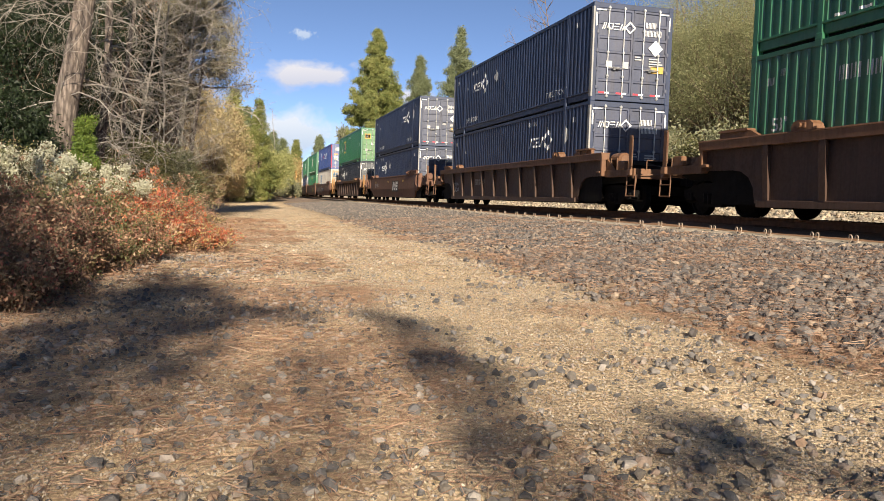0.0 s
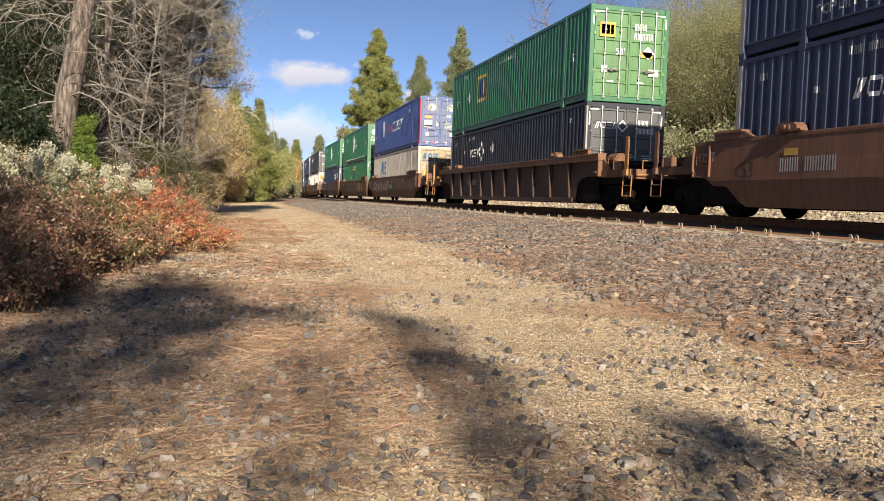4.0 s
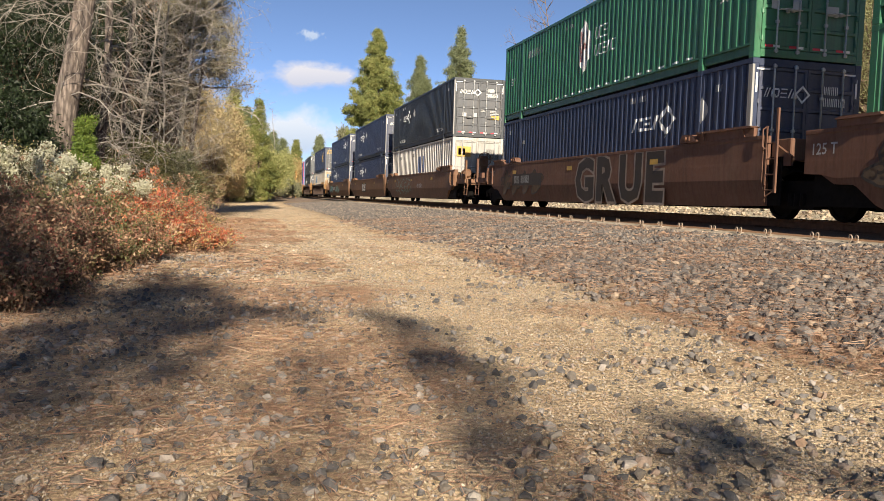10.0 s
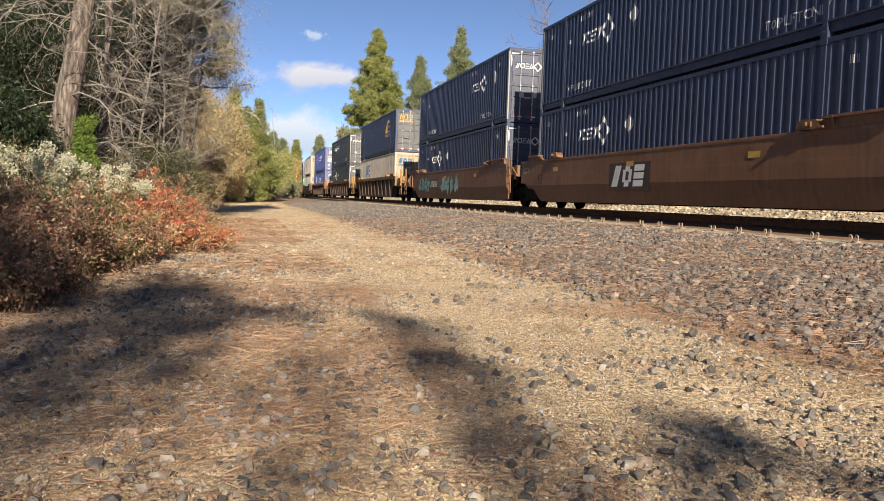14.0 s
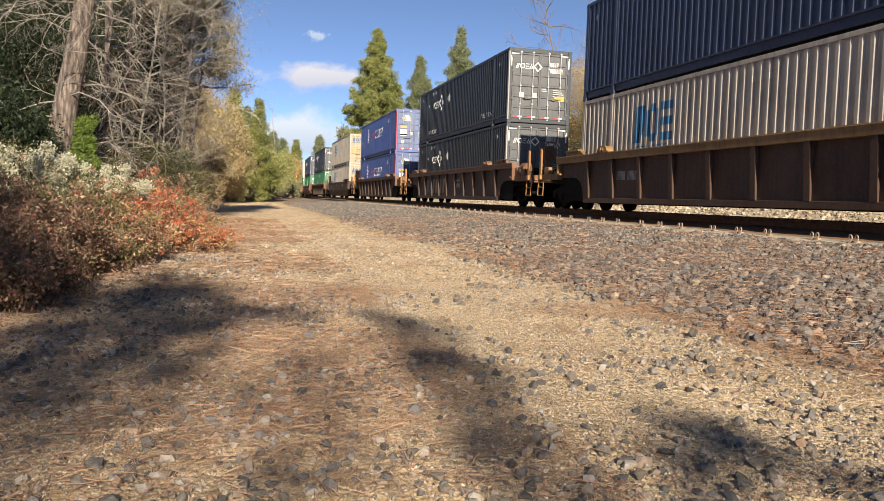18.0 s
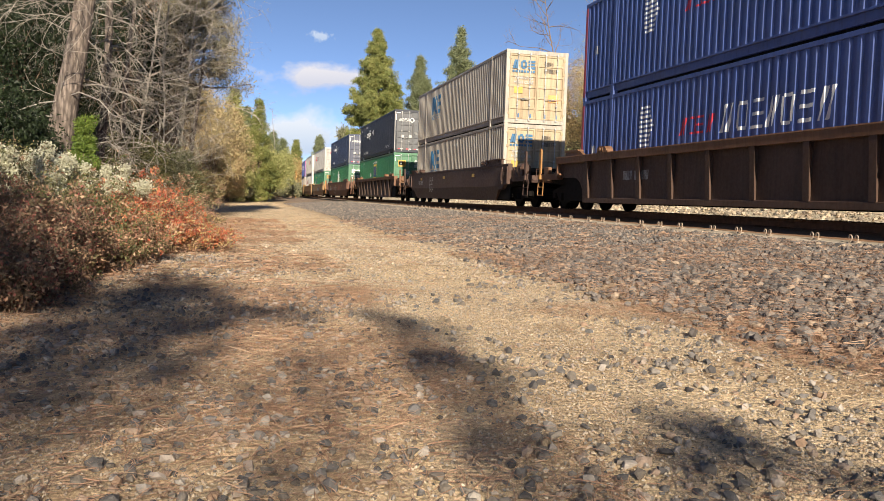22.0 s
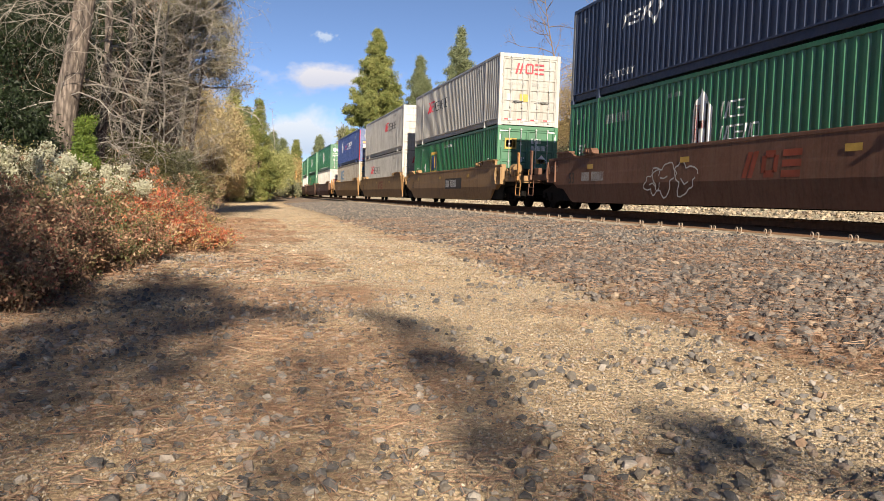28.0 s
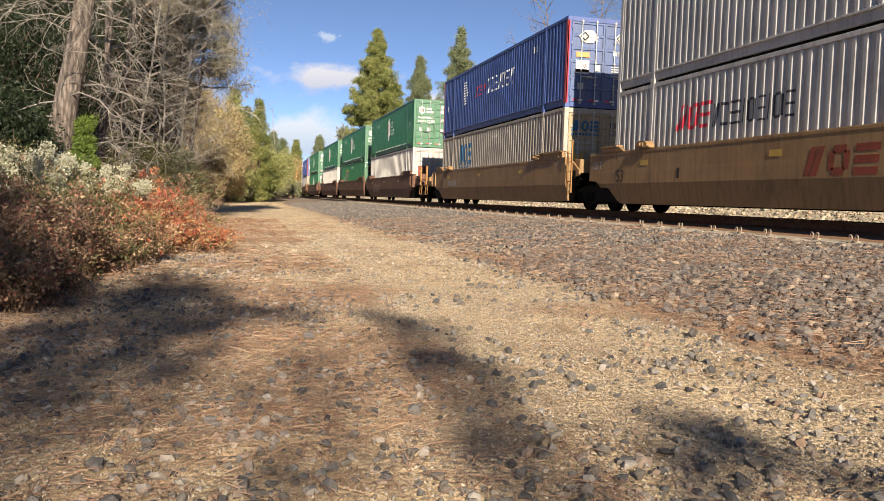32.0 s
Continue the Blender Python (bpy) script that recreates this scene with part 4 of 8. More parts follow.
def reservoir_mesh():
    mb = MB()
    prof = [(0.0, 0.0), (0.13, 0.02), (0.2, 0.09), (0.2, 0.62), (0.13, 0.69), (0.0, 0.71)]
    n = 14
    vs = [(r * math.cos(2 * math.pi * k / n), y, r * math.sin(2 * math.pi * k / n)) for r, y in prof[1:-1] for k in range(n)]
    fs = [(i * n + k, i * n + (k + 1) % n, (i + 1) * n + (k + 1) % n, (i + 1) * n + k) for i in range(3) for k in range(n)]
    fs += [tuple(range(n)), tuple(range(4 * n - 1, 3 * n - 1, -1))]
    mb.add(vs, fs)
    for y in (0.15, 0.52):
        mb.box((-0.215, y - 0.025, -0.3), (0.215, y + 0.025, 0.05))
    return mb.mesh("air_tank")


def truck_mesh():
    """Cast side frames with their bolster."""
    mb = MB()
    for sx in (-1, 1):
        x = sx * 1.02
        mb.prism([(-1.12, 0.40), (-1.12, 0.58), (-0.75, 0.66), (-0.4, 0.74), (0.4, 0.74), (0.75, 0.66), (1.12, 0.58), (1.12, 0.40), (0.68, 0.42),
                  (0.42, 0.22), (0.30, 0.20), (-0.30, 0.20), (-0.42, 0.22), (-0.68, 0.42)], "x", x - 0.09, x + 0.09)
        for y in (-0.87, 0.87):
            mb.box((x - 0.13, y - 0.14, 0.34), (x + 0.13, y + 0.14, 0.52), bevel=0.02)
        for y in (-0.17, 0, 0.17):
            mb.tube((x - sx * -0.10, y, 0.27), (x - sx * -0.10, y, 0.5), 0.06, n=8)
    mb.box((-1.1, -0.2, 0.45), (1.1, 0.2, 0.70), bevel=0.03)
    return mb.mesh("truck_frame")


# dark bulk added so that no light shows between the wheels
def bulk_mesh():
    mb = MB()
    mb.box((-0.62, -0.42, 0.22), (0.62, -0.30, 0.62), bevel=0.02)
    mb.box((-0.62, 0.30, 0.22), (0.62, 0.42, 0.62), bevel=0.02)
    mb.box((-0.85, -1.25, 0.48), (0.85, -0.45, 0.72), bevel=0.03)
    mb.box((-0.85, 0.45, 0.48), (0.85, 1.25, 0.72), bevel=0.03)
    mb.pipe([(-0.9, -1.3, 0.3), (-0.9, 1.3, 0.3)], 0.02)
    return mb.mesh("brake_rigging")


def wheelset_mesh():
    mb = MB()
    n = 26
    for sx in (-1, 1):
        prof = [(0.14, 0.10), (0.34, 0.09), (0.36, 0.125), (WHEEL_R, 0.12), (WHEEL_R + 0.004, -0.005), (WHEEL_R + 0.03, -0.015), (WHEEL_R + 0.025, -0.035), (0.36, -0.03), (0.33, 0.02), (0.14, 0.03)]
        vs = [(sx * (0.70 + o), r * math.cos(2 * math.pi * k / n), r * math.sin(2 * math.pi * k / n)) for r, o in prof for k in range(n)]
        m = len(prof)
        fs = [(i * n + k, i * n + (k + 1) % n, ((i + 1) % m) * n + (k + 1) % n, ((i + 1) % m) * n + k) for i in range(m) for k in range(n)]
        mb.add(vs, fs)
        mb.tube((sx * 0.66, 0, 0), (sx * 0.95, 0, 0), 0.135, n=12)
        for k in range(3):
            a = 2 * math.pi * k / 3
            mb.tube((sx * 0.95, math.cos(a) * 0.08, math.sin(a) * 0.08), (sx * 1.16, math.cos(a) * 0.08, math.sin(a) * 0.08), 0.025, n=6)
    mb.tube((-0.7, 0, 0), (0.7, 0, 0), 0.085, n=12)
    return mb.mesh("wheelset")


def twist_box_mesh():
    """A corner connector with its folded housing that sticks up on the sill."""
    mb = MB()
    mb.prism([(-0.30, 0.0), (-0.30, 0.10), (-0.20, 0.17), (0.10, 0.19), (0.24, 0.16), (0.30, 0.08), (0.30, 0.0)], "x", -0.14, 0.08)
    mb.box((-0.16, -0.12, 0.03), (0.10, 0.12, 0.14), bevel=0.02)
    mb.tube((-0.20, 0.02, 0.09), (0.12, 0.02, 0.09), 0.045, n=10)
    mb.box((-0.15, -0.42, 0.0), (0.02, -0.30, 0.05), bevel=0.012)
    return mb.mesh("box_connector")


WHEELS = []


def truck(car, y):
    t = part("truck_frame", once("truck", truck_mesh), IRON, car, "grimy black cast truck", at=(0, y, 0))
    part("brake_rigging", once("rigging", bulk_mesh), IRON, t)
    for k, dy in enumerate((-0.87, 0.87)):
        w = part("wheelset", once("wheels", wheelset_mesh), IRON, t, at=(0, dy, WHEEL_R))
        WHEELS.append((k, w))


def strokes(pts, w):
    """A painted line of width w through points, as quads that meet edge to edge."""
    side = []
    for i, p in enumerate(pts):
        q, o = pts[min(i + 1, len(pts) - 1)], pts[max(i - 1, 0)]
        dx, dy = q[0] - o[0], q[1] - o[1]
        l = math.hypot(dx, dy) or 1
        side.append((-dy / l * w / 2, dx / l * w / 2))
    return [[(a[0] - m[0], a[1] - m[1]), (b[0] - n[0], b[1] - n[1]), (b[0] + n[0], b[1] + n[1]), (a[0] + m[0], a[1] + m[1])] for a, b, m, n in zip(pts, pts[1:], side, side[1:])]


def sill_marks(polys, x):
    mb = MB()
    for poly in polys:
        mb.add([(x, 8.6 - u, z) for u, z in poly], [tuple(range(len(poly)))])
    return mb.mesh("marking")


def scrawl(seed, u, z, w, h, letters, width, filled=False):
    """Loose looping spray shapes that spell nothing: their outlines, or their fillings."""
    rnd = random.Random(seed)
    out = []
    for k in range(letters):
        cx, cw = u + w * (k + 0.5) / letters, w / letters
        n, ph, tilt, sq, gap = 33, rnd.uniform(0, 6), rnd.uniform(-0.3, 0.4), rnd.uniform(0.7, 1.0), rnd.uniform(0.0, 0.12)
        pts = []
        for i in range(n):
            t = 2 * math.pi * (gap + (1 - gap) * i / (n - 1))
            r = 0.9 + 0.20 * math.sin(3 * t + ph) + 0.13 * math.sin(5 * t - ph) + 0.08 * math.sin(8 * t)
            a, b = math.cos(t) * r * sq, math.sin(t) * r
            pts.append((cx + cw * 0.60 * a + tilt * b * h * 0.22, z + h * 0.5 * (1 + 0.8 * b)))
        y0 = z + h * rnd.uniform(0.4, 0.6)
        bar = [(cx - cw * 0.18, y0), (cx, y0 + h * rnd.uniform(-0.15, 0.15)), (cx + cw * 0.18, y0 + h * rnd.uniform(-0.1, 0.15))]
        if filled:
            out += [[(cx, z + h * 0.5), p, q] for p, q in zip(pts, pts[1:])]
        else:
            out += strokes(pts, width) + strokes(bar, width)
    return out


def well_car(kind, colour, near, far, label, yellow=False, brake=None, paint_jobs=(), trim=None, word=None):
    """One well unit; origin at rail height in its middle. near, far: 'coupled' or 'joint'."""
    car = new("well_car")
    tagged(car, label, "well car", "well cars of the train")
    # default ribbed trim is a lighter brown, for the sun on the chord
    body, fit = PAINT[colour], PAINT[trim or ("orange_brown" if kind == "ribbed" else colour)]
    post = YELLOW if yellow else fit
    for turn in (Matrix(), FLIP):
        if kind == "smooth":
            s = part("side_sill", once(("smooth", near), lambda: smooth_side_mesh(near)), body, car, at=turn)
            if turn == Matrix():
                part("guide_plate", once("guide_l", lambda: guide_mesh(True)), fit, s, at=(0, -8.5, SILL_TOP))
                part("guide_plate", once("guide_s", lambda: guide_mesh(False)), fit, s, at=Matrix.Translation((-2.9, 8.5, SILL_TOP)) @ FLIP)
        else:
            s = part("side_sheet", once("ribbed", ribbed_side_mesh), body, car, at=turn)
            part("top_chord", once("chord", top_chord_mesh), fit, s)
            part("bottom_chord", once("low_chord", bottom_chord_mesh), body, s)
            for k in range(10):
                part("rib", once("rib", rib_mesh), body, s, at=(0, -7.2 + 1.6 * k, 0))
            for end in (Matrix(), Matrix.Scale(-1, 4, (0, 1, 0))):
                part("end_post", once("end_post", end_flange_mesh), fit, s, at=end)
        if turn == Matrix():
            for y in (-6.1, 6.1):
                part("box_connector", once("connector", twist_box_mesh), fit, car, at=(-1.40, y, SILL_TOP + 0.01))
            if kind == "ribbed":
                part("guide_plate", once("guide_r", lambda: guide_mesh(False)), fit, car, at=(0.0, -8.75, SILL_TOP + 0.01))
                part("guide_plate", once("guide_r", lambda: guide_mesh(False)), fit, car, at=Matrix.Translation((-2.9, 8.75, SILL_TOP + 0.01)) @ FLIP)
    part("well_floor", once("well_floor", well_floor_mesh), IRON, car)
    for sgn, state in ((-1, near), (1, far)):
        turn = FLIP if sgn < 0 else Matrix()
        c = state == "coupled"
        # near-black iron on the platforms stands in for the shaded gap
        part("end_platform", once(("platform", c), lambda: end_platform_mesh(c)), IRON, car, at=turn)
        if c:
            part("coupler", once("coupler", coupler_mesh), IRON, car, "dark steel knuckle coupler", at=turn)
            truck(car, sgn * TRUCK)
            mirror = Matrix.Scale(-1, 4, (0, 1, 0)) if sgn < 0 else Matrix()
            part("side_beam", once("side_beam", side_beam_mesh), fit, car, at=mirror)
            part("side_beam", once("side_beam", side_beam_mesh), fit, car, at=mirror @ Matrix.Scale(-1, 4, (1, 0, 0)))
            part("valve_box", once("valve_box", valve_box_mesh), fit, car, at=mirror)
            part("end_beam", once("end_beam", end_beam_mesh), fit, car, at=turn)
            tagged(part("grating", once("grating", grating_mesh), fit, car, at=turn), kind="stuff")
            part("uncoupling_rod", once("lever", cut_lever_mesh), post, car, at=mirror)
            for y in (11.12,):
                part("grab_post", once("stile", stile_mesh), post, car, at=(-1.44, sgn * y, 1.02))
                part("sill_step", once("step", step_mesh), post, car, at=(-1.40, sgn * y - 0.02, 0.0))
            part("grab_post", once("stile", stile_mesh), post, car, at=(1.44, sgn * 11.12, 1.02))
            part("sill_step", once("step", step_mesh), post, car, at=(1.40, sgn * 11.12, 0.0))
            if kind == "smooth":
                part("step_panel", once("panel", step_panel_mesh), fit, car, at=(0, 8.66, 0) if sgn > 0 else (0, -9.28, 0))
            part("air_tank", once("tank", reservoir_mesh), fit, car, at=(-0.95, sgn * 9.55 - 0.35, 1.44))
        else:
            if sgn < 0:
                part("ladder", once("ladder", ladder_mesh), post, car, at=(-1.44, -9.02, 0.40))
                part("end_bracket", once("end_box", end_box_mesh), fit, car)
            else:
                truck(car, JOINT)
        if brake == ("near" if sgn < 0 else "far"):
            st = part("brake_stand", once("bstand", brake_stand_mesh), fit, car, at=(-0.35, sgn * 10.4, 2.0))
            part("brake_wheel", once("bwheel", brake_wheel_mesh), fit, st, at=(0, -0.08, 0.1))
    x = -1.4715 if kind == "smooth" else -1.374
    for k, (ink, polys, text) in enumerate(paint_jobs):
        x -= 0.0022
        if "spray" in text or "scrawl" in text or "tag" in text or "outline" in text:
            size = 1 if len(polys) <= 8 else 34 if len(polys) % 34 == 0 else 32
            for i in range(0, len(polys), size):
                part("spray_paint", sill_marks(polys[i:i + size], x), INK[ink], car, text)
        else:
            paint_on(car, ink, polys, text, lambda ps, q=x: sill_marks(ps, q), None, 0.04)
    if kind == "smooth" and colour in ("dusty_brown", "orange_brown", "tan"):
        tagged(part("lettering", text_mesh("125 T", 0.28), INK["grey"], car, at=Matrix.Translation((-1.4725, 9.15, 1.18)) @ SIDE_TEXT), kind="stuff")
        tagged(part("lettering", text_mesh("53", 0.46), INK["umber"], car, at=Matrix.Translation((-1.4885, 7.55, 0.80)) @ SIDE_TEXT), kind="stuff")
    if word:
        body_of, u, z, size = word
        for letter in body_of:
            for k, (ink, fat) in enumerate((("smoke", 0.085), ("umber", 0.045))):
                part("sprayed_letter", text_mesh(letter, size, fat), INK[ink], car, "black spray painted letter with a pale outline", at=Matrix.Translation((-1.4735 - 0.002 * k, 8.6 - u, z)) @ SIDE_TEXT @ Matrix.Scale(1.12, 4, (1, 0, 0)))
            u += size * 0.90
    return car
# ---------------------------------------------------------------- the train, from its near cars to its far ones
def reporting(u, z=0.85, h=0.24):
    return ("grey", code_bars(u, z, "0000 000000", h), "stencilled number")


def owner_bars(u, ink="white", h=0.5, z=0.7):
    return (ink, strokes_row(u, z, (0.5, 0.5, 0.54), h, 0.12, 0.08, 0.6), "stencilled word blocks")


YELLOW_TABS = ("yellow", [rect(2.4, 1.2, 0.4, 0.13), rect(7.6, 1.2, 0.4, 0.13), rect(12.9, 1.2, 0.4, 0.13)], "yellow safety tabs")
DARK_PANEL = lambda u, z, w, h: ("umber", [rect(u, z, w, h)], "dark lettering panel")
UPPER = {
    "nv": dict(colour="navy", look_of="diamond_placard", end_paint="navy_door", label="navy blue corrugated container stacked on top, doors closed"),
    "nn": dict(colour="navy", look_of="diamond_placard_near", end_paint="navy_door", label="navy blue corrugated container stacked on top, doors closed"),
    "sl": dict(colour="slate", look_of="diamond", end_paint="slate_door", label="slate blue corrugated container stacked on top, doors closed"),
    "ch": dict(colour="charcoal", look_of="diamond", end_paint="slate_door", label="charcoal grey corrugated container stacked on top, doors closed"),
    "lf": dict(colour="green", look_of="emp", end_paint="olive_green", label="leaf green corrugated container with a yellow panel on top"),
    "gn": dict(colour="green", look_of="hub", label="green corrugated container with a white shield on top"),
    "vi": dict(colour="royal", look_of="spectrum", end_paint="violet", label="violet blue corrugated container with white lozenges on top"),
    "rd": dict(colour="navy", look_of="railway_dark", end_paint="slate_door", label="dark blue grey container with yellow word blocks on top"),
    "cr": dict(colour="grey_white", look_of="railway", end_paint="cream", label="dirty white corrugated container with rusty doors on top"),
    "xd": dict(colour="white", look_of="logistics_door", end_paint="white_door", label="white corrugated container with red word blocks on top"),
    "xn": dict(colour="white", look_of="logistics_nose", nose_first=True, label="white corrugated container with its closed end showing"),
}
LOWER = {
    "nn": dict(colour="navy", look_of="diamond_near", end_paint="navy_door", label="navy blue corrugated container sitting in the well"),
    "nv": dict(colour="navy", look_of="diamond", end_paint="navy_door", label="navy blue corrugated container sitting in the well"),
    "ch": dict(colour="charcoal", look_of="diamond", end_paint="slate_door", label="charcoal grey corrugated container sitting in the well"),
    "sl": dict(colour="slate", look_of="diamond", end_paint="slate_door", label="slate blue corrugated container sitting in the well"),
    "gn": dict(colour="green", look_of="emp", label="green corrugated container with a yellow panel in the well"),
    "gm": dict(colour="green", look_of="emp_mid", label="green corrugated container with a yellow panel in the well"),
    "dg": dict(colour="deep_green", look_of="hub", label="deep green corrugated container sitting in the well"),
    "hb": dict(colour="green", look_of="hub", label="green corrugated container with a white shield in the well"),
    "cs": dict(colour="grey_white", look_of="railway", end_paint="cream", label="dirty white container with blue word blocks in the well"),
    "cw": dict(colour="chalk", look_of="railway", end_paint="cream", label="chalky white container with blue word blocks in the well"),
    "ew": dict(colour="dull_white", look_of="emp_white", wall="posted", door="plain", end_paint="white_door", label="white sheet and post container sitting in the well"),
    "vi": dict(colour="royal", look_of="spectrum", end_paint="violet", label="violet blue corrugated container sitting in the well"),
    "xp": dict(colour="white", look_of="logistics_door", label="white corrugated container with red and black bars in the well"),
    "sw": dict(colour="dull_white", look_of="small_white", wall="posted", door="plain", label="pale grey sheet and post container sitting in the well"),
}
R, S, C, J = "ribbed", "smooth", "coupled", "joint"
# place of the near end at the start, upper, lower, kind, colour, near end, far end, extra
def spray(seed, u, z, w, h, n, fill, line, width=0.06):
    return [(fill, scrawl(seed, u, z, w, h, n, 0, True), "%s spray painted shapes" % ("pale" if fill in ("smoke", "grey") else "dark" if fill == "umber" else fill)),
            (line, scrawl(seed, u, z, w, h, n, width), "spray painted outlines")]


SPRAY_A = spray(61, 0.9, 0.40, 4.4, 1.05, 4, "ash", "umber", 0.05) + spray(3, 5.4, 0.38, 6.6, 1.1, 5, "umber", "smoke", 0.05) + spray(62, 12.2, 0.40, 3.6, 1.05, 3, "sand", "ash", 0.09)
SPRAY_B = spray(8, 1.2, 0.40, 4.2, 1.0, 4, "ash", "umber", 0.05) + [DARK_PANEL(2.45, 0.78, 2.95, 0.4)]
SPRAY_WORD = ("GRUE", 8.3, 0.34, 1.62)
SPRAY_C = spray(11, 1.7, 0.42, 2.7, 1.0, 4, "teal", "umber", 0.05) + [DARK_PANEL(4.5, 0.74, 1.75, 0.46), ("white", [q for k in range(6) for q in (rect(4.62 + 0.26 * k, 0.80, 0.06, 0.34, 0.05), rect(4.73 + 0.26 * k, 0.80, 0.06, 0.34, 0.05))], "white stencilled number")] + spray(12, 7.0, 0.42, 3.4, 0.95, 4, "teal", "smoke", 0.05)
SPRAY_D = spray(17, 1.6, 0.45, 6.2, 0.95, 6, "smoke", "umber", 0.05) + [DARK_PANEL(7.9, 0.72, 2.9, 0.42), ("grey", code_bars(8.0, 0.8, "0000 000000", 0.26), "stencilled number")]
SPRAY_E = [("grey", scrawl(23, 6.4, 0.35, 1.9, 1.0, 2, 0.035), "thin chalky scrawl"), ("grey", scrawl(24, 5.9, 0.40, 0.9, 0.7, 1, 0.03), "thin chalky scrawl")]
SPRAY_F = [("teal", scrawl(29, 3.0, 0.40, 4.6, 1.05, 5, 0.025), "thin pale green scrawl")]
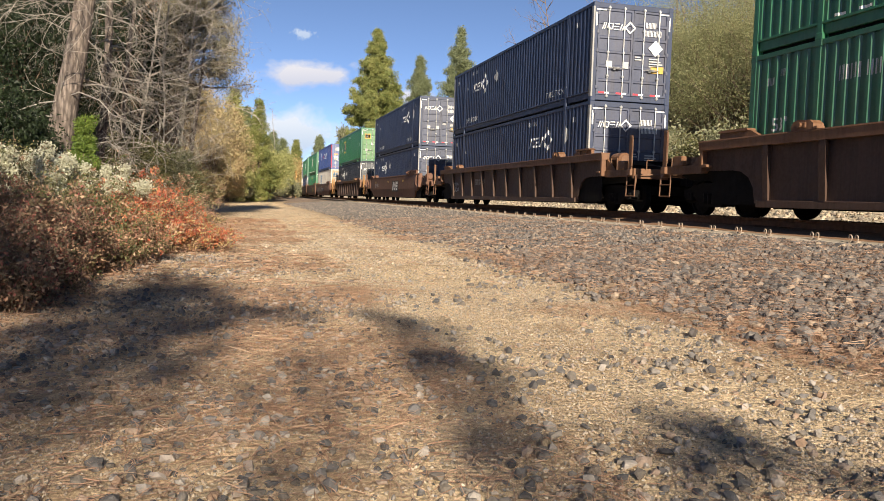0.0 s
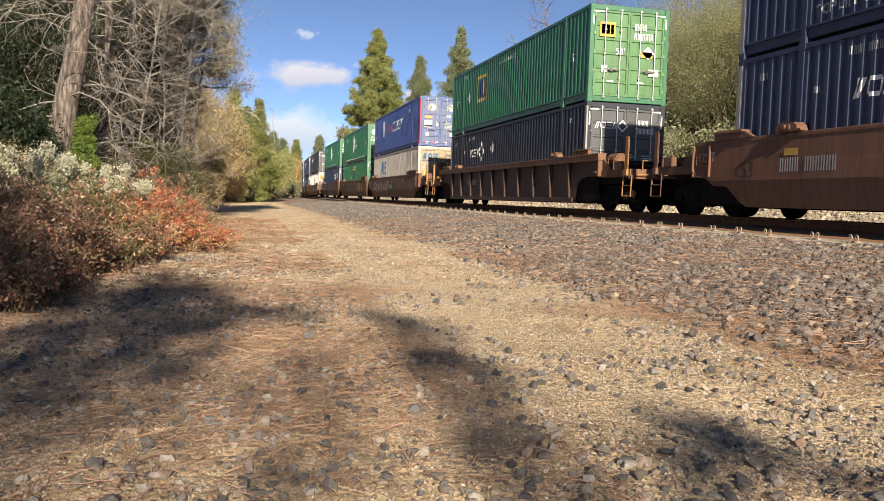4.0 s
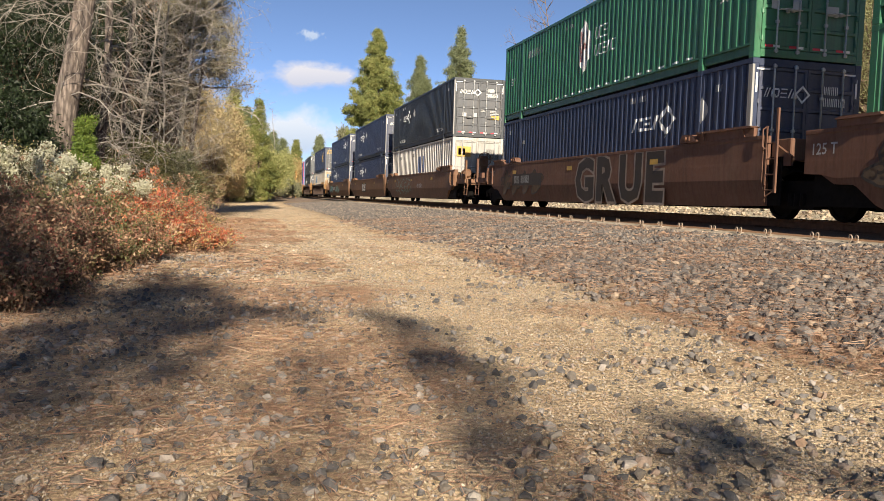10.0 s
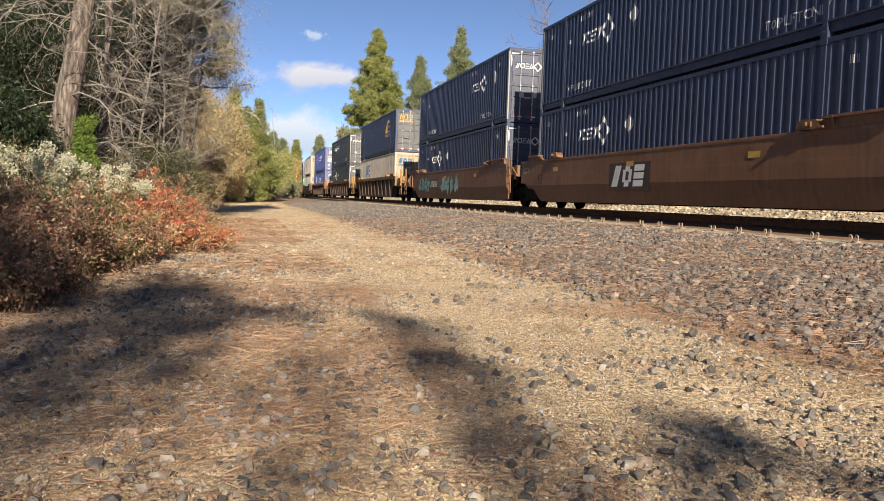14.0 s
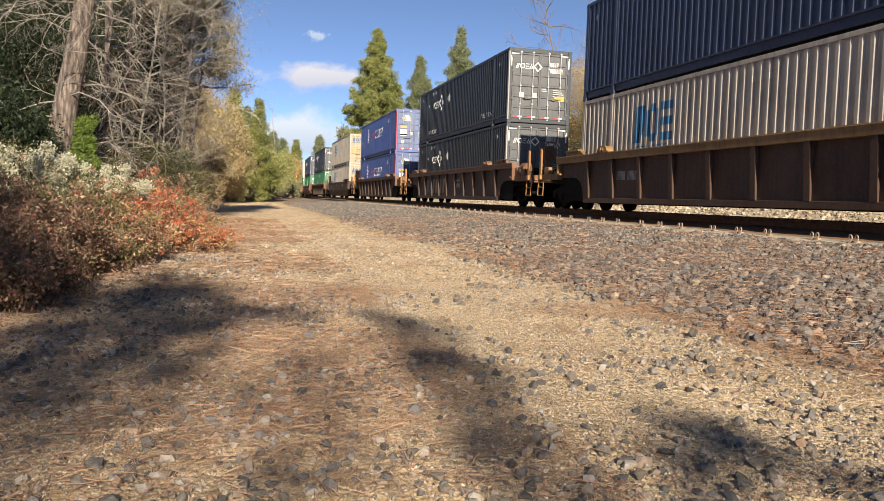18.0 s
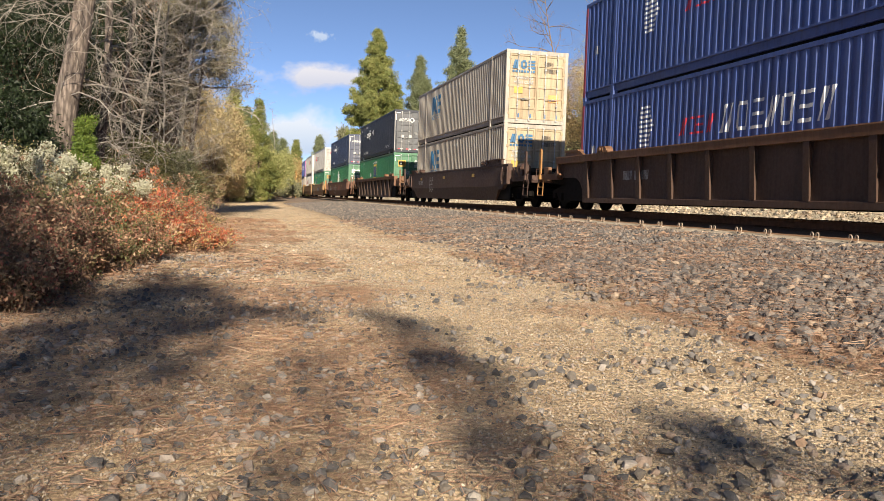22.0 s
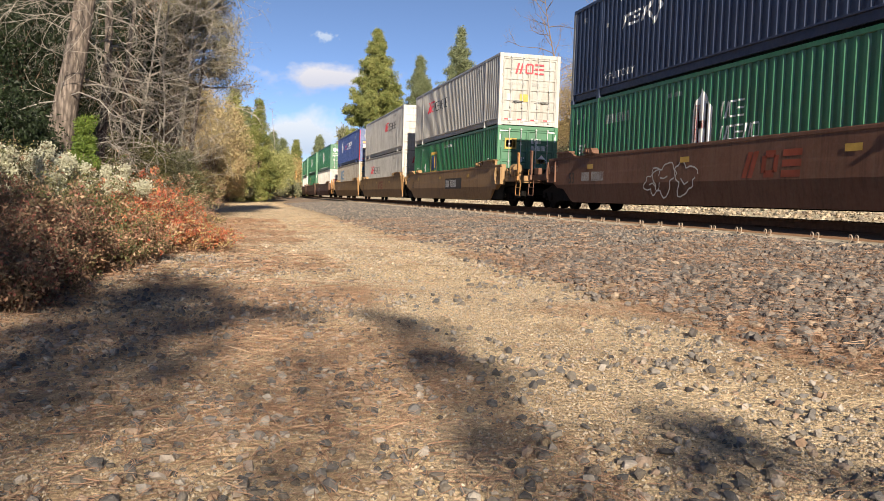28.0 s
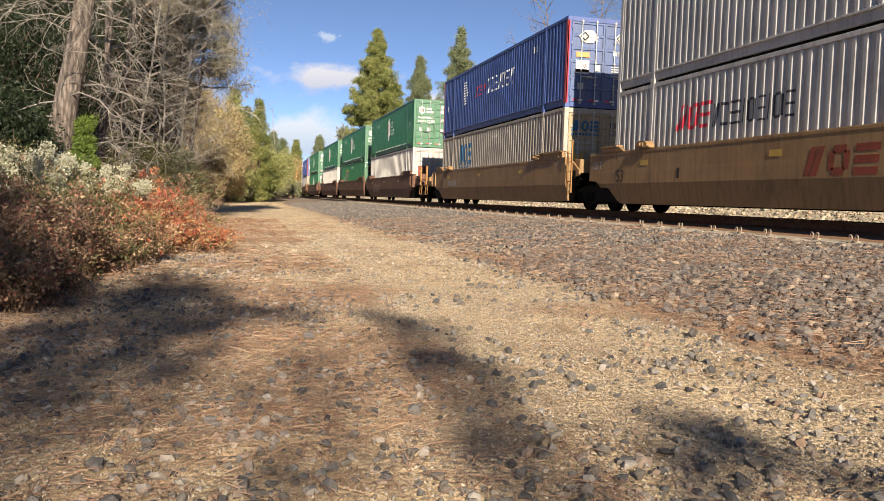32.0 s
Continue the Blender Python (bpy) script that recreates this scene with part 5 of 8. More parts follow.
CONSIST = [
    (-1.40, "gn", "dg", R, "brown", C, C, dict(paint_jobs=[reporting(4.6)], label="oxide brown ribbed well car, weathered")),
    (22.63, "nv", "nn", R, "brown", C, C, dict(paint_jobs=[reporting(5.0), ("grey", scrawl(5, 1.2, 0.5, 1.0, 0.5, 2, 0.05), "small pale tag")], label="oxide brown ribbed well car, weathered")),
    (46.63, "nn", "nv", S, "dusty_brown", C, C, dict(paint_jobs=[DARK_PANEL(9.3, 0.58, 2.3, 0.72), owner_bars(9.45, h=0.56, z=0.67), reporting(2.3, 0.9, 0.26), YELLOW_TABS], label="oxide brown smooth sided well car with stencils")),
    (70.44, "lf", "sl", R, "dark_brown", C, C, dict(yellow=True, paint_jobs=[reporting(4.0)], label="dark brown ribbed well car with yellow posts")),
    (94.32, "vi", "cw", S, "dusty_brown", C, J, dict(yellow=True, brake="near", paint_jobs=SPRAY_D + [YELLOW_TABS], label="oxide brown smooth sided well car, spray painted")),
    (114.14, "gn", "gm", S, "dusty_brown", J, J, dict(paint_jobs=SPRAY_A + [YELLOW_TABS], label="oxide brown smooth well car with spray painted side")),
    (133.47, "gn", "nn", S, "dusty_brown", J, C, dict(word=SPRAY_WORD, paint_jobs=SPRAY_B + [reporting(2.6, 0.85, 0.27), YELLOW_TABS], label="oxide brown smooth well car with large spray loops")),
    (157.55, "ch", "ew", S, "orange_brown", C, J, dict(brake="near", paint_jobs=[reporting(9.4, 0.8, 0.22)] + SPRAY_F + [YELLOW_TABS], label="orange brown smooth sided well car")),
    (176.77, "nv", "nv", S, "orange_brown", J, J, dict(paint_jobs=[DARK_PANEL(6.6, 0.58, 2.3, 0.72), owner_bars(6.75, h=0.56, z=0.67), YELLOW_TABS], label="orange brown smooth well car with dark panel")),
    (196.55, "nn", "nv", S, "orange_brown", J, C, dict(paint_jobs=SPRAY_C + [YELLOW_TABS], label="orange brown smooth well car with teal spray paint")),
    (220.34, "rd", "cs", R, "brown", C, C, dict(yellow=True, trim="ochre", paint_jobs=[reporting(3.2)], label="brown ribbed well car with ochre top chord")),
    (243.77, "ch", "ch", R, "brown", C, C, dict(yellow=True, brake="near", paint_jobs=[("smoke", blocks(3.2, 0.5, (0.5, 0.2, 0.5, 0.5, 0.5, 0.4), 0.72, 0.28, 0.1), "pale sprayed blocks"), ("grey", scrawl(31, 9.5, 0.7, 0.7, 0.5, 2, 0.05), "small pale tag")], label="brown ribbed well car with pale spray paint")),
    (267.49, "vi", "vi", R, "brown", C, C, dict(yellow=True, paint_jobs=[reporting(3.6)], label="oxide brown ribbed well car with yellow posts")),
    (291.23, "cr", "cs", S, "dark_brown", C, C, dict(paint_jobs=[("grey", code_bars(1.9, 0.95, "000 00000", 0.24), "stencilled number"), ("grey", scrawl(41, 4.6, 0.45, 0.9, 0.9, 2, 0.04), "pale chalk drawing"), YELLOW_TABS], label="dark brown smooth sided well car")),
    (315.02, "sl", "gm", R, "brown", C, C, dict(paint_jobs=[("smoke", scrawl(43, 10.4, 0.5, 1.1, 0.8, 3, 0.05), "pale tag"), ("smoke", scrawl(44, 13.2, 0.6, 0.6, 0.7, 2, 0.05), "pale tag")], label="oxide brown ribbed well car, weathered")),
    (338.92, "nv", "hb", S, "dusty_brown", C, C, dict(paint_jobs=[("rust", strokes_row(10.0, 0.80, (0.5, 0.5, 0.54), 0.52, 0.12, 0.05, 0.5), "faded word blocks"), reporting(2.0, 0.85, 0.26)] + SPRAY_E + [YELLOW_TABS], label="reddish brown smooth sided well car with scrawl")),
    (362.55, "xd", "gn", S, "tan", C, J, dict(yellow=True, paint_jobs=[DARK_PANEL(8.9, 0.70, 3.1, 0.5), ("white", code_bars(9.05, 0.78, "0000 000000", 0.34), "white stencilled number"), YELLOW_TABS], label="ochre tan smooth sided well car")),
    (382.53, "xn", "xp", S, "tan", J, J, dict(yellow=True, paint_jobs=[("rust", strokes_row(8.6, 0.80, (0.5, 0.5, 0.54), 0.52, 0.12, 0.05, 0.5), "red brown word blocks"), ("umber", [rect(4.2, 0.85, 0.12, 0.24)], "small stencil"), YELLOW_TABS], label="ochre tan smooth well car with word blocks")),
    (402.43, "vi", "cs", S, "tan", J, C, dict(yellow=True, paint_jobs=[reporting(2.6), YELLOW_TABS], label="ochre tan smooth sided well car")),
    (426.14, "gn", "sw", S, "dusty_brown", C, J, dict(yellow=True, paint_jobs=[("smoke", scrawl(51, 3.0, 0.5, 3.0, 0.7, 4, 0.08), "faded spray paint"), YELLOW_TABS], label="dusty brown smooth sided well car")),
    (445.88, "gn", "gn", S, "dusty_brown", J, J, dict(paint_jobs=[YELLOW_TABS], label="dusty brown smooth sided well car")),
    (465.70, "gn", "sw", S, "dusty_brown", J, C, dict(paint_jobs=[YELLOW_TABS], label="dusty brown smooth sided well car")),
    (488.80, "gn", "hb", S, "dusty_brown", C, C, dict(paint_jobs=[YELLOW_TABS], label="brown smooth sided well car")),
    (511.60, "vi", "cs", S, "dusty_brown", C, C, dict(yellow=True, label="brown smooth sided well car with yellow posts")),
    (535.50, "nv", "nv", R, "brown", C, C, dict(label="oxide brown ribbed well car, weathered")),
    (559.40, "gn", "gn", R, "brown", C, C, dict(label="oxide brown ribbed well car, weathered")),
]
BOX_LOW, BOX_HIGH = 0.358, 3.254
TRAIN = []                     # (thing, height above the rail, place of its middle at the start)
for near_at, up, down, kind, colour, n_end, f_end, extra in CONSIST:
    mid = near_at + HALF
    TRAIN.append((well_car(kind, colour, n_end, f_end, **extra), 0.0, mid))
    TRAIN.append((container(**LOWER[down]), BOX_LOW, mid))
    TRAIN.append((container(**UPPER[up]), BOX_HIGH, mid))
TRAIN_V, TRAIN_A = 11.9103, -0.00642


def train_gone(t):
    return TRAIN_V * t + TRAIN_A * t * t / 2
# ---------------------------------------------------------------- the ground
def ground_z(s, d):
    """Height of the ground d metres to the right of the track's centre, s along it."""
    base = RAIL_Z - 0.37
    road = 0.0
    if d < -13.2:                                  # left of the road: a low bank under the brush
        z = min(0.9, (-13.2 - d) * 0.12)
        z += 0.10 * noise.noise(Vector((s * 0.2, d * 0.2, 3.0)))
    elif d < -7.9:
        z = road
    elif d < -1.75:
        u = (d + 7.9) / 6.15
        z = road + (base - road) * (u * u * (3 - 2 * u) * 0.45 + u * 0.55)
    elif d < 1.75:
        z = base
    elif d < 2.4:
        z = base
    elif d < 6.0:
        z = base + (d - 2.4) * 0.22
    elif d < 9.0:
        z = base + 0.792
    else:
        z = base + 0.792 + (d - 9.0) * 0.42 * min(1.0, (d - 9.0) / 10.0) if d < 45 else base + 0.792 + 15.1 + (d - 45) * 0.15
        z += 0.5 * noise.noise(Vector((s * 0.06, d * 0.06, 1.0)))
    if s > 105 and d < -4.5:                       # the cutting's bank past the road's end
        k = min(1.0, (s - 105) / 40)
        z += k * k * (3 - 2 * k) * min(3.2, (-4.5 - d) * 0.42)
    if d < -40:
        z += (-40 - d) * 0.05
    if d < 9:
        z += 0.025 * noise.noise(Vector((s * 0.8, d * 0.8, 0.0))) + 0.012 * noise.noise(Vector((s * 3.1, d * 3.1, 5.0)))
    return z


def steps(*runs):
    out = []
    for a, b, n in runs:
        out += [a + (b - a) * i / n for i in range(n)]
    return out + [runs[-1][1]]


def put_at(s, d):
    x, y = beside(s, d)
    return x, y, ground_z(s, d)


def ground_mesh():
    ss = steps((-120, -4, 20), (-4, 2, 12), (2, 14, 60), (14, 40, 52), (40, 130, 60), (130, 1000, 60))
    ds = steps((-600, -60, 14), (-60, -20, 16), (-20, -14, 12), (-14, -1.7, 82), (-1.7, 1.7, 8), (1.7, 9, 20), (9, 60, 26), (60, 600, 14))
    vs, dd = [], []
    for s in ss:
        for d in ds:
            vs.append(put_at(s, d))
            dd.append(d)
    n = len(ds)
    fs = [(i * n + j, i * n + j + 1, (i + 1) * n + j + 1, (i + 1) * n + j) for i in range(len(ss) - 1) for j in range(n - 1)]
    me = raw_mesh("ground", vs, fs, True)
    at = me.attributes.new("across", "FLOAT", "POINT")
    at.data.foreach_set("value", np.array(dd, np.float32))
    return me


def ground_material():
    def build(nt, bsdf):
        pos = nt.nodes.new("ShaderNodeTexCoord").outputs["Object"]
        at = nt.nodes.new("ShaderNodeAttribute")
        at.attribute_name = "across"
        wob = noise_tex(nt, 0.5, 4, 0.6, pos)
        m = nt.nodes.new("ShaderNodeMath")
        m.operation = "MULTIPLY_ADD"
        nt.links.new(wob, m.inputs[0])
        m.inputs[1].default_value = 2.6
        nt.links.new(at.outputs["Fac"], m.inputs[2])
        mr = nt.nodes.new("ShaderNodeMapRange")
        mr.inputs[1].default_value, mr.inputs[2].default_value = -30.0, 30.0
        nt.links.new(m.outputs[0], mr.inputs[0])
        f = lambda d: (d + 1.3 + 30.0) / 60.0
        litter, sand, grey, pale, grass = (0.20, 0.125, 0.07), (0.67, 0.52, 0.345), (0.30, 0.235, 0.18), (0.50, 0.44, 0.34), (0.26, 0.21, 0.10)
        base = ramp(nt, mr.outputs[0], [(f(-15.0), litter), (f(-12.6), (0.53, 0.39, 0.245)), (f(-11.2), sand), (f(-8.2), sand), (f(-7.0), (0.34, 0.25, 0.17)), (f(-5.0), (0.25, 0.20, 0.165)), (f(2.0), (0.25, 0.20, 0.165)), (f(3.5), pale), (f(8.5), pale), (f(11.0), grass)])
        grit = noise_tex(nt, 55.0, 5, 0.75, pos)
        peb = node(nt, "ShaderNodeTexVoronoi", Scale=26.0)
        nt.links.new(pos, peb.inputs["Vector"])
        c = blend(nt, 0.85, base, ramp(nt, grit, [(0.3, (0.35, 0.35, 0.35)), (0.5, (1.0, 1.0, 1.0)), (0.72, (1.7, 1.65, 1.6))]), "MULTIPLY")
        c = blend(nt, 0.35, c, ramp(nt, peb.outputs["Color"], [(0.0, (0.35, 0.33, 0.32)), (1.0, (1.6, 1.55, 1.45))]), "MULTIPLY")
        need = noise_tex(nt, 1.1, 5, 0.65, pos)
        strand = noise_tex(nt, 30.0, 3, 0.7, pos, stretch=(1.0, 0.25, 1.0))
        nf = nt.nodes.new("ShaderNodeMath")
        nf.operation = "MULTIPLY"
        nt.links.new(ramp(nt, need, [(0.47, (0, 0, 0)), (0.62, (0.8, 0.8, 0.8))]), nf.inputs[0])
        nt.links.new(ramp(nt, strand, [(0.35, (0, 0, 0)), (0.6, (1, 1, 1))]), nf.inputs[1])
        c = blend(nt, nf.outputs[0], c, (0.31, 0.19, 0.105))
        nt.links.new(c, bsdf.inputs["Base Color"])
        bsdf.inputs["Roughness"].default_value = 0.95
        bsdf.inputs["Specular IOR Level"].default_value = 0.2
        hs = nt.nodes.new("ShaderNodeMath")
        hs.operation = "MULTIPLY_ADD"
        nt.links.new(peb.outputs["Distance"], hs.inputs[0])
        hs.inputs[1].default_value = -0.8
        nt.links.new(grit, hs.inputs[2])
        bumped(nt, bsdf, hs.outputs[0], 0.9, 0.03)
    return material("gravel road and litter", build)


GROUND = ground_material()
ground = part("ground", ground_mesh(), GROUND)
tagged(ground, "dry gravel ground strewn with pine needles", "ground", kind="structure")

# ---------------------------------------------------------------- track
def rail_mesh(gauge_side, lo=-14.0, hi=330.0):
    prof = [(-0.076, 0.0), (0.076, 0.0), (0.074, 0.012), (0.018, 0.03), (0.011, 0.06), (0.011, 0.125), (0.036, 0.145), (0.037, 0.178), (0.026, 0.186), (-0.026, 0.186), (-0.037, 0.178), (-0.036, 0.145), (-0.011, 0.125), (-0.011, 0.06), (-0.018, 0.03), (-0.074, 0.012)]
    ss = steps((lo, 60, 20), (60, hi, 90))
    vs, fs, ms = [], [], []
    n = len(prof)
    for s in ss:
        for a, z in prof:
            x, y = beside(s, gauge_side * 0.755 + a)
            vs.append((x, y, RAIL_Z - 0.186 + z))
    for i in range(len(ss) - 1):
        for j in range(n):
            k = (j + 1) % n
            fs.append((i * n + j, i * n + k, (i + 1) * n + k, (i + 1) * n + j))
            ms.append(1 if j in (8,) else 0)
    me = raw_mesh("rail", vs, fs)
    me.materials.append(RAILSTEEL)
    me.materials.append(BRIGHT)
    me.polygons.foreach_set("material_index", ms)
    me.update()
    return me


railway = new("railway_track")
tagged(railway, "single railway track with rusty rails on ballast", "railway track", kind="structure")
for g in (-1, 1):
    part("rail", rail_mesh(g), [RAILSTEEL, BRIGHT], railway, "brown rusty rail with a polished head")


def tie_mesh():
    mb = MB()
    mb.prism([(-0.14, -0.2), (-0.12, 0.0), (0.12, 0.0), (0.14, -0.2)], "x", -1.05, 1.05)
    return mb.mesh("tie")


def clip_mesh():
    """A pair of sprung rail clips, one loop each side of the shoulder."""
    mb = MB()
    for dy in (-0.07, 0.07):
        pts = []
        for k in range(9):
            a = math.pi * (0.05 + 1.45 * k / 8)
            pts.append((-0.02 - 0.006 * k, dy + 0.06 * math.cos(a), 0.05 + 0.062 * math.sin(a)))
        mb.pipe(pts, 0.011, n=6)
    mb.box((-0.03, -0.09, -0.02), (0.05, 0.09, 0.012), bevel=0.008)
    return mb.mesh("rail_clip")


DUSTY_STEEL = plain("dusty clip steel", (0.34, 0.27, 0.21), 0.8)
s_tie, k = 4.0, 0
GAPS = (0.93, 0.93, 1.31)
while s_tie < 70:
    x, y, h = on_track(s_tie)
    t = part("tie", once("tie", tie_mesh), CONCRETE, railway, at=Matrix.Translation((x, y, RAIL_Z - 0.225)) @ Matrix.Rotation(-h, 4, "Z"))
    for sx in (-1, 1):
        part("rail_clip", once("clip", clip_mesh), DUSTY_STEEL, t, at=(-1.56, 0, -0.075) if sx < 0 else (0.655, 0, 0.035))
    s_tie += GAPS[k % 3]
    k += 1
dice = random.Random(9)
pad_v, pad_f = [], []
for i in range(190):
    s_pad, out, top = 2.0 + 0.4 * i, 1.76 + dice.uniform(0, 0.14), RAIL_Z - 0.34 - dice.uniform(0, 0.03)
    pad_v += [(TRACK_X - out - 0.04, s_pad, RAIL_Z - 0.46), (TRACK_X - out, s_pad, top), (TRACK_X - 1.46, s_pad, RAIL_Z - 0.285), (TRACK_X - 1.44, s_pad, RAIL_Z - 0.46)]
    if i:
        pad_f += [(4 * i - 4 + k, 4 * i - 3 + k, 4 * i + 1 + k, 4 * i + k) for k in range(3)]
pad = raw_mesh("tie_edge", pad_v, pad_f, True)
bed_v, bed_f = [], []
for i in range(190):
    s_pad = 2.0 + 0.4 * i
    bed_v += [(TRACK_X - 1.47, s_pad, RAIL_Z - 0.283 - dice.uniform(0, 0.015)), (TRACK_X - 1.2, s_pad, RAIL_Z - 0.215 - dice.uniform(0, 0.03)), (TRACK_X - 0.84, s_pad, RAIL_Z - 0.18)]
    if i:
        bed_f += [(3 * i - 3 + k, 3 * i - 2 + k, 3 * i + 1 + k, 3 * i + k) for k in range(2)]
# brown is put into this strip to offset blue shade under the cars
part("ballast_shoulder", raw_mesh("ballast_shoulder", bed_v, bed_f, True), plain("rust stained ballast", (0.24, 0.14, 0.085), 0.95, 0.0, 0.35, 22, 0.3), railway, "rust stained ballast beside the rail")
part("tie_edge", pad, CONCRETE, railway, "pale concrete edge beside the rail")

# ---------------------------------------------------------------- clouds
# flat glowing cards: bright tops and shaded bases are put into the colour
def cloud_material(name, seed, white, shade):
    def build(nt, bsdf):
        nt.nodes.remove(bsdf)
        co = nt.nodes.new("ShaderNodeTexCoord").outputs["Generated"]
        mp = nt.nodes.new("ShaderNodeMapping")
        mp.inputs["Location"].default_value = (seed, seed * 0.7, 0)
        mp.inputs["Scale"].default_value = (2.4, 1.1, 1.0)
        nt.links.new(co, mp.inputs[0])
        n = node(nt, "ShaderNodeTexNoise", Scale=2.2, Detail=7.0, Roughness=0.55)
        nt.links.new(mp.outputs[0], n.inputs["Vector"])
        sep = nt.nodes.new("ShaderNodeSeparateXYZ")
        nt.links.new(co, sep.inputs[0])
        g = nt.nodes.new("ShaderNodeTexGradient")
        g.gradient_type = "QUADRATIC_SPHERE"
        m2 = nt.nodes.new("ShaderNodeMapping")
        m2.inputs["Location"].default_value = (-1.0, -1.0, 0)
        m2.inputs["Scale"].default_value = (2.0, 2.0, 0.0)
        nt.links.new(co, m2.inputs[0])
        nt.links.new(m2.outputs[0], g.inputs[0])
        m = nt.nodes.new("ShaderNodeMath")
        m.operation = "MULTIPLY_ADD"
        nt.links.new(g.outputs["Fac"], m.inputs[0])
        m.inputs[1].default_value = 0.75
        nt.links.new(n.outputs["Fac"], m.inputs[2])
        alpha = ramp(nt, m.outputs[0], [(0.60, (0, 0, 0)), (0.88, (0.95, 0.95, 0.95))])
        col = ramp(nt, sep.outputs["Y"], [(0.2, shade), (0.65, white)])
        em = nt.nodes.new("ShaderNodeEmission")
        nt.links.new(col, em.inputs[0])
        em.inputs[1].default_value = 1.0
        tr = nt.nodes.new("ShaderNodeBsdfTransparent")
        mx = nt.nodes.new("ShaderNodeMixShader")
        nt.links.new(alpha, mx.inputs[0])
        nt.links.new(tr.outputs[0], mx.inputs[1])
        nt.links.new(em.outputs[0], mx.inputs[2])
        nt.links.new(mx.outputs[0], nt.nodes["Material Output"].inputs[0])
    return material(name, build)


CLOUDS = []
CAM_R = look(EYE, AIM, 1.848)


def sky_pose(px, py, dist):
    """A pose far along the view where a cloud hangs; px, py are tangents right and up of the view's axis."""
    return CAM_R @ Matrix.Translation((px * dist, py * dist, -dist))


FOCAL = 1442.0
for (cx, cy, w, h, seed, drift, white, shade, lab) in (
        (548, 134, 300, 92, 1.3, 42, (0.43, 0.415, 0.43), (0.30, 0.315, 0.38), "small white fair weather cloud"),
        (520, 238, 360, 150, 4.1, 26, (0.42, 0.44, 0.47), (0.25, 0.31, 0.40), "low grey white cloud bank"),
        (538, 60, 60, 30, 7.7, 44, (0.30, 0.35, 0.44), (0.26, 0.32, 0.42), "thin wisp of cloud"),
        (735, 175, 120, 60, 2.9, 40, (0.40, 0.40, 0.43), (0.30, 0.32, 0.39), "small white fair weather cloud")):
    D = 3600.0
    sx, sy = w / FOCAL * D / 2, h / FOCAL * D / 2
    me = raw_mesh("cloud", [(-sx, -sy, 0), (sx, -sy, 0), (sx, sy, 0), (-sx, sy, 0)], [(0, 1, 2, 3)])
    c = part("cloud", me, cloud_material("cloud vapour", seed, white, shade))
    tagged(c, lab, "cloud", kind="structure")
    a = sky_pose((cx - 784) / FOCAL, (444 - cy) / FOCAL, D)
    b = sky_pose((cx + drift - 784) / FOCAL, (444 - cy - drift * 0.12) / FOCAL, D)
    c.matrix_basis = a
    CLOUDS.append((c, a, b))
# ---------------------------------------------------------------- plants
RNG = np.random.default_rng(7)


def leaf_cloud(centres, size, stretch=1.0, rng=RNG, far=False):
    """Many small leaves at the given places, turned every way: lozenges, or single triangles for crowns far off."""
    n = len(centres)
    a = rng.normal(size=(n, 3))
    a /= np.linalg.norm(a, axis=1, keepdims=True)
    b = np.cross(a, rng.normal(size=(n, 3)))
    b /= np.linalg.norm(b, axis=1, keepdims=True)
    s = (size * rng.uniform(0.6, 1.4, n))[:, None]
    c = np.asarray(centres)
    if far:
        s = s * 1.3
        p = np.stack([c - a * s * stretch, c + a * s * stretch + b * s * 0.5, c + a * s * stretch * 0.8 - b * s * 0.5], 1)
        return p.reshape(-1, 3), np.arange(3 * n).reshape(n, 3)
    p = np.stack([c - a * s * stretch, c + b * s * 0.5, c + a * s * stretch, c - b * s * 0.5], 1)
    return p.reshape(-1, 3), np.arange(4 * n).reshape(n, 4)


def tube_line(pts, radii, n=6):
    """A tapering tube through points; returns vertices and quads."""
    pts = np.asarray(pts, float)
    vs, fs = [], []
    up = np.array([0.3, 0.2, 1.0])
    for i, p in enumerate(pts):
        d = pts[min(i + 1, len(pts) - 1)] - pts[max(i - 1, 0)]
        d /= np.linalg.norm(d) + 1e-9
        u = np.cross(d, up if abs(d[2]) < 0.9 else np.array([1.0, 0.1, 0.0]))
        u /= np.linalg.norm(u) + 1e-9
        w = np.cross(d, u)
        for k in range(n):
            t = 2 * math.pi * k / n
            vs.append(p + (u * math.cos(t) + w * math.sin(t)) * radii[i])
    for i in range(len(pts) - 1):
        for k in range(n):
            m = (k + 1) % n
            fs.append((i * n + k, i * n + m, (i + 1) * n + m, (i + 1) * n + k))
    return vs, fs


class Wood:
    def __init__(self):
        self.v, self.f = [], []

    def limb(self, pts, r0, r1, n=6):
        rr = np.linspace(r0, r1, len(pts))
        v, f = tube_line(pts, rr, n)
        o = len(self.v)
        self.v += list(v)
        self.f += [tuple(i + o for i in q) for q in f]

    def mesh(self, name):
        return raw_mesh(name, np.array(self.v), np.array(self.f), True)


def wander(rng, p, d, length, n, wild, droop=0.0):
    pts = [np.array(p, float)]
    d = np.array(d, float)
    d /= np.linalg.norm(d)
    for i in range(n):
        d = d + rng.normal(size=3) * wild + np.array([0, 0, -droop])
        d /= np.linalg.norm(d)
        pts.append(pts[-1] + d * length / n)
    return pts


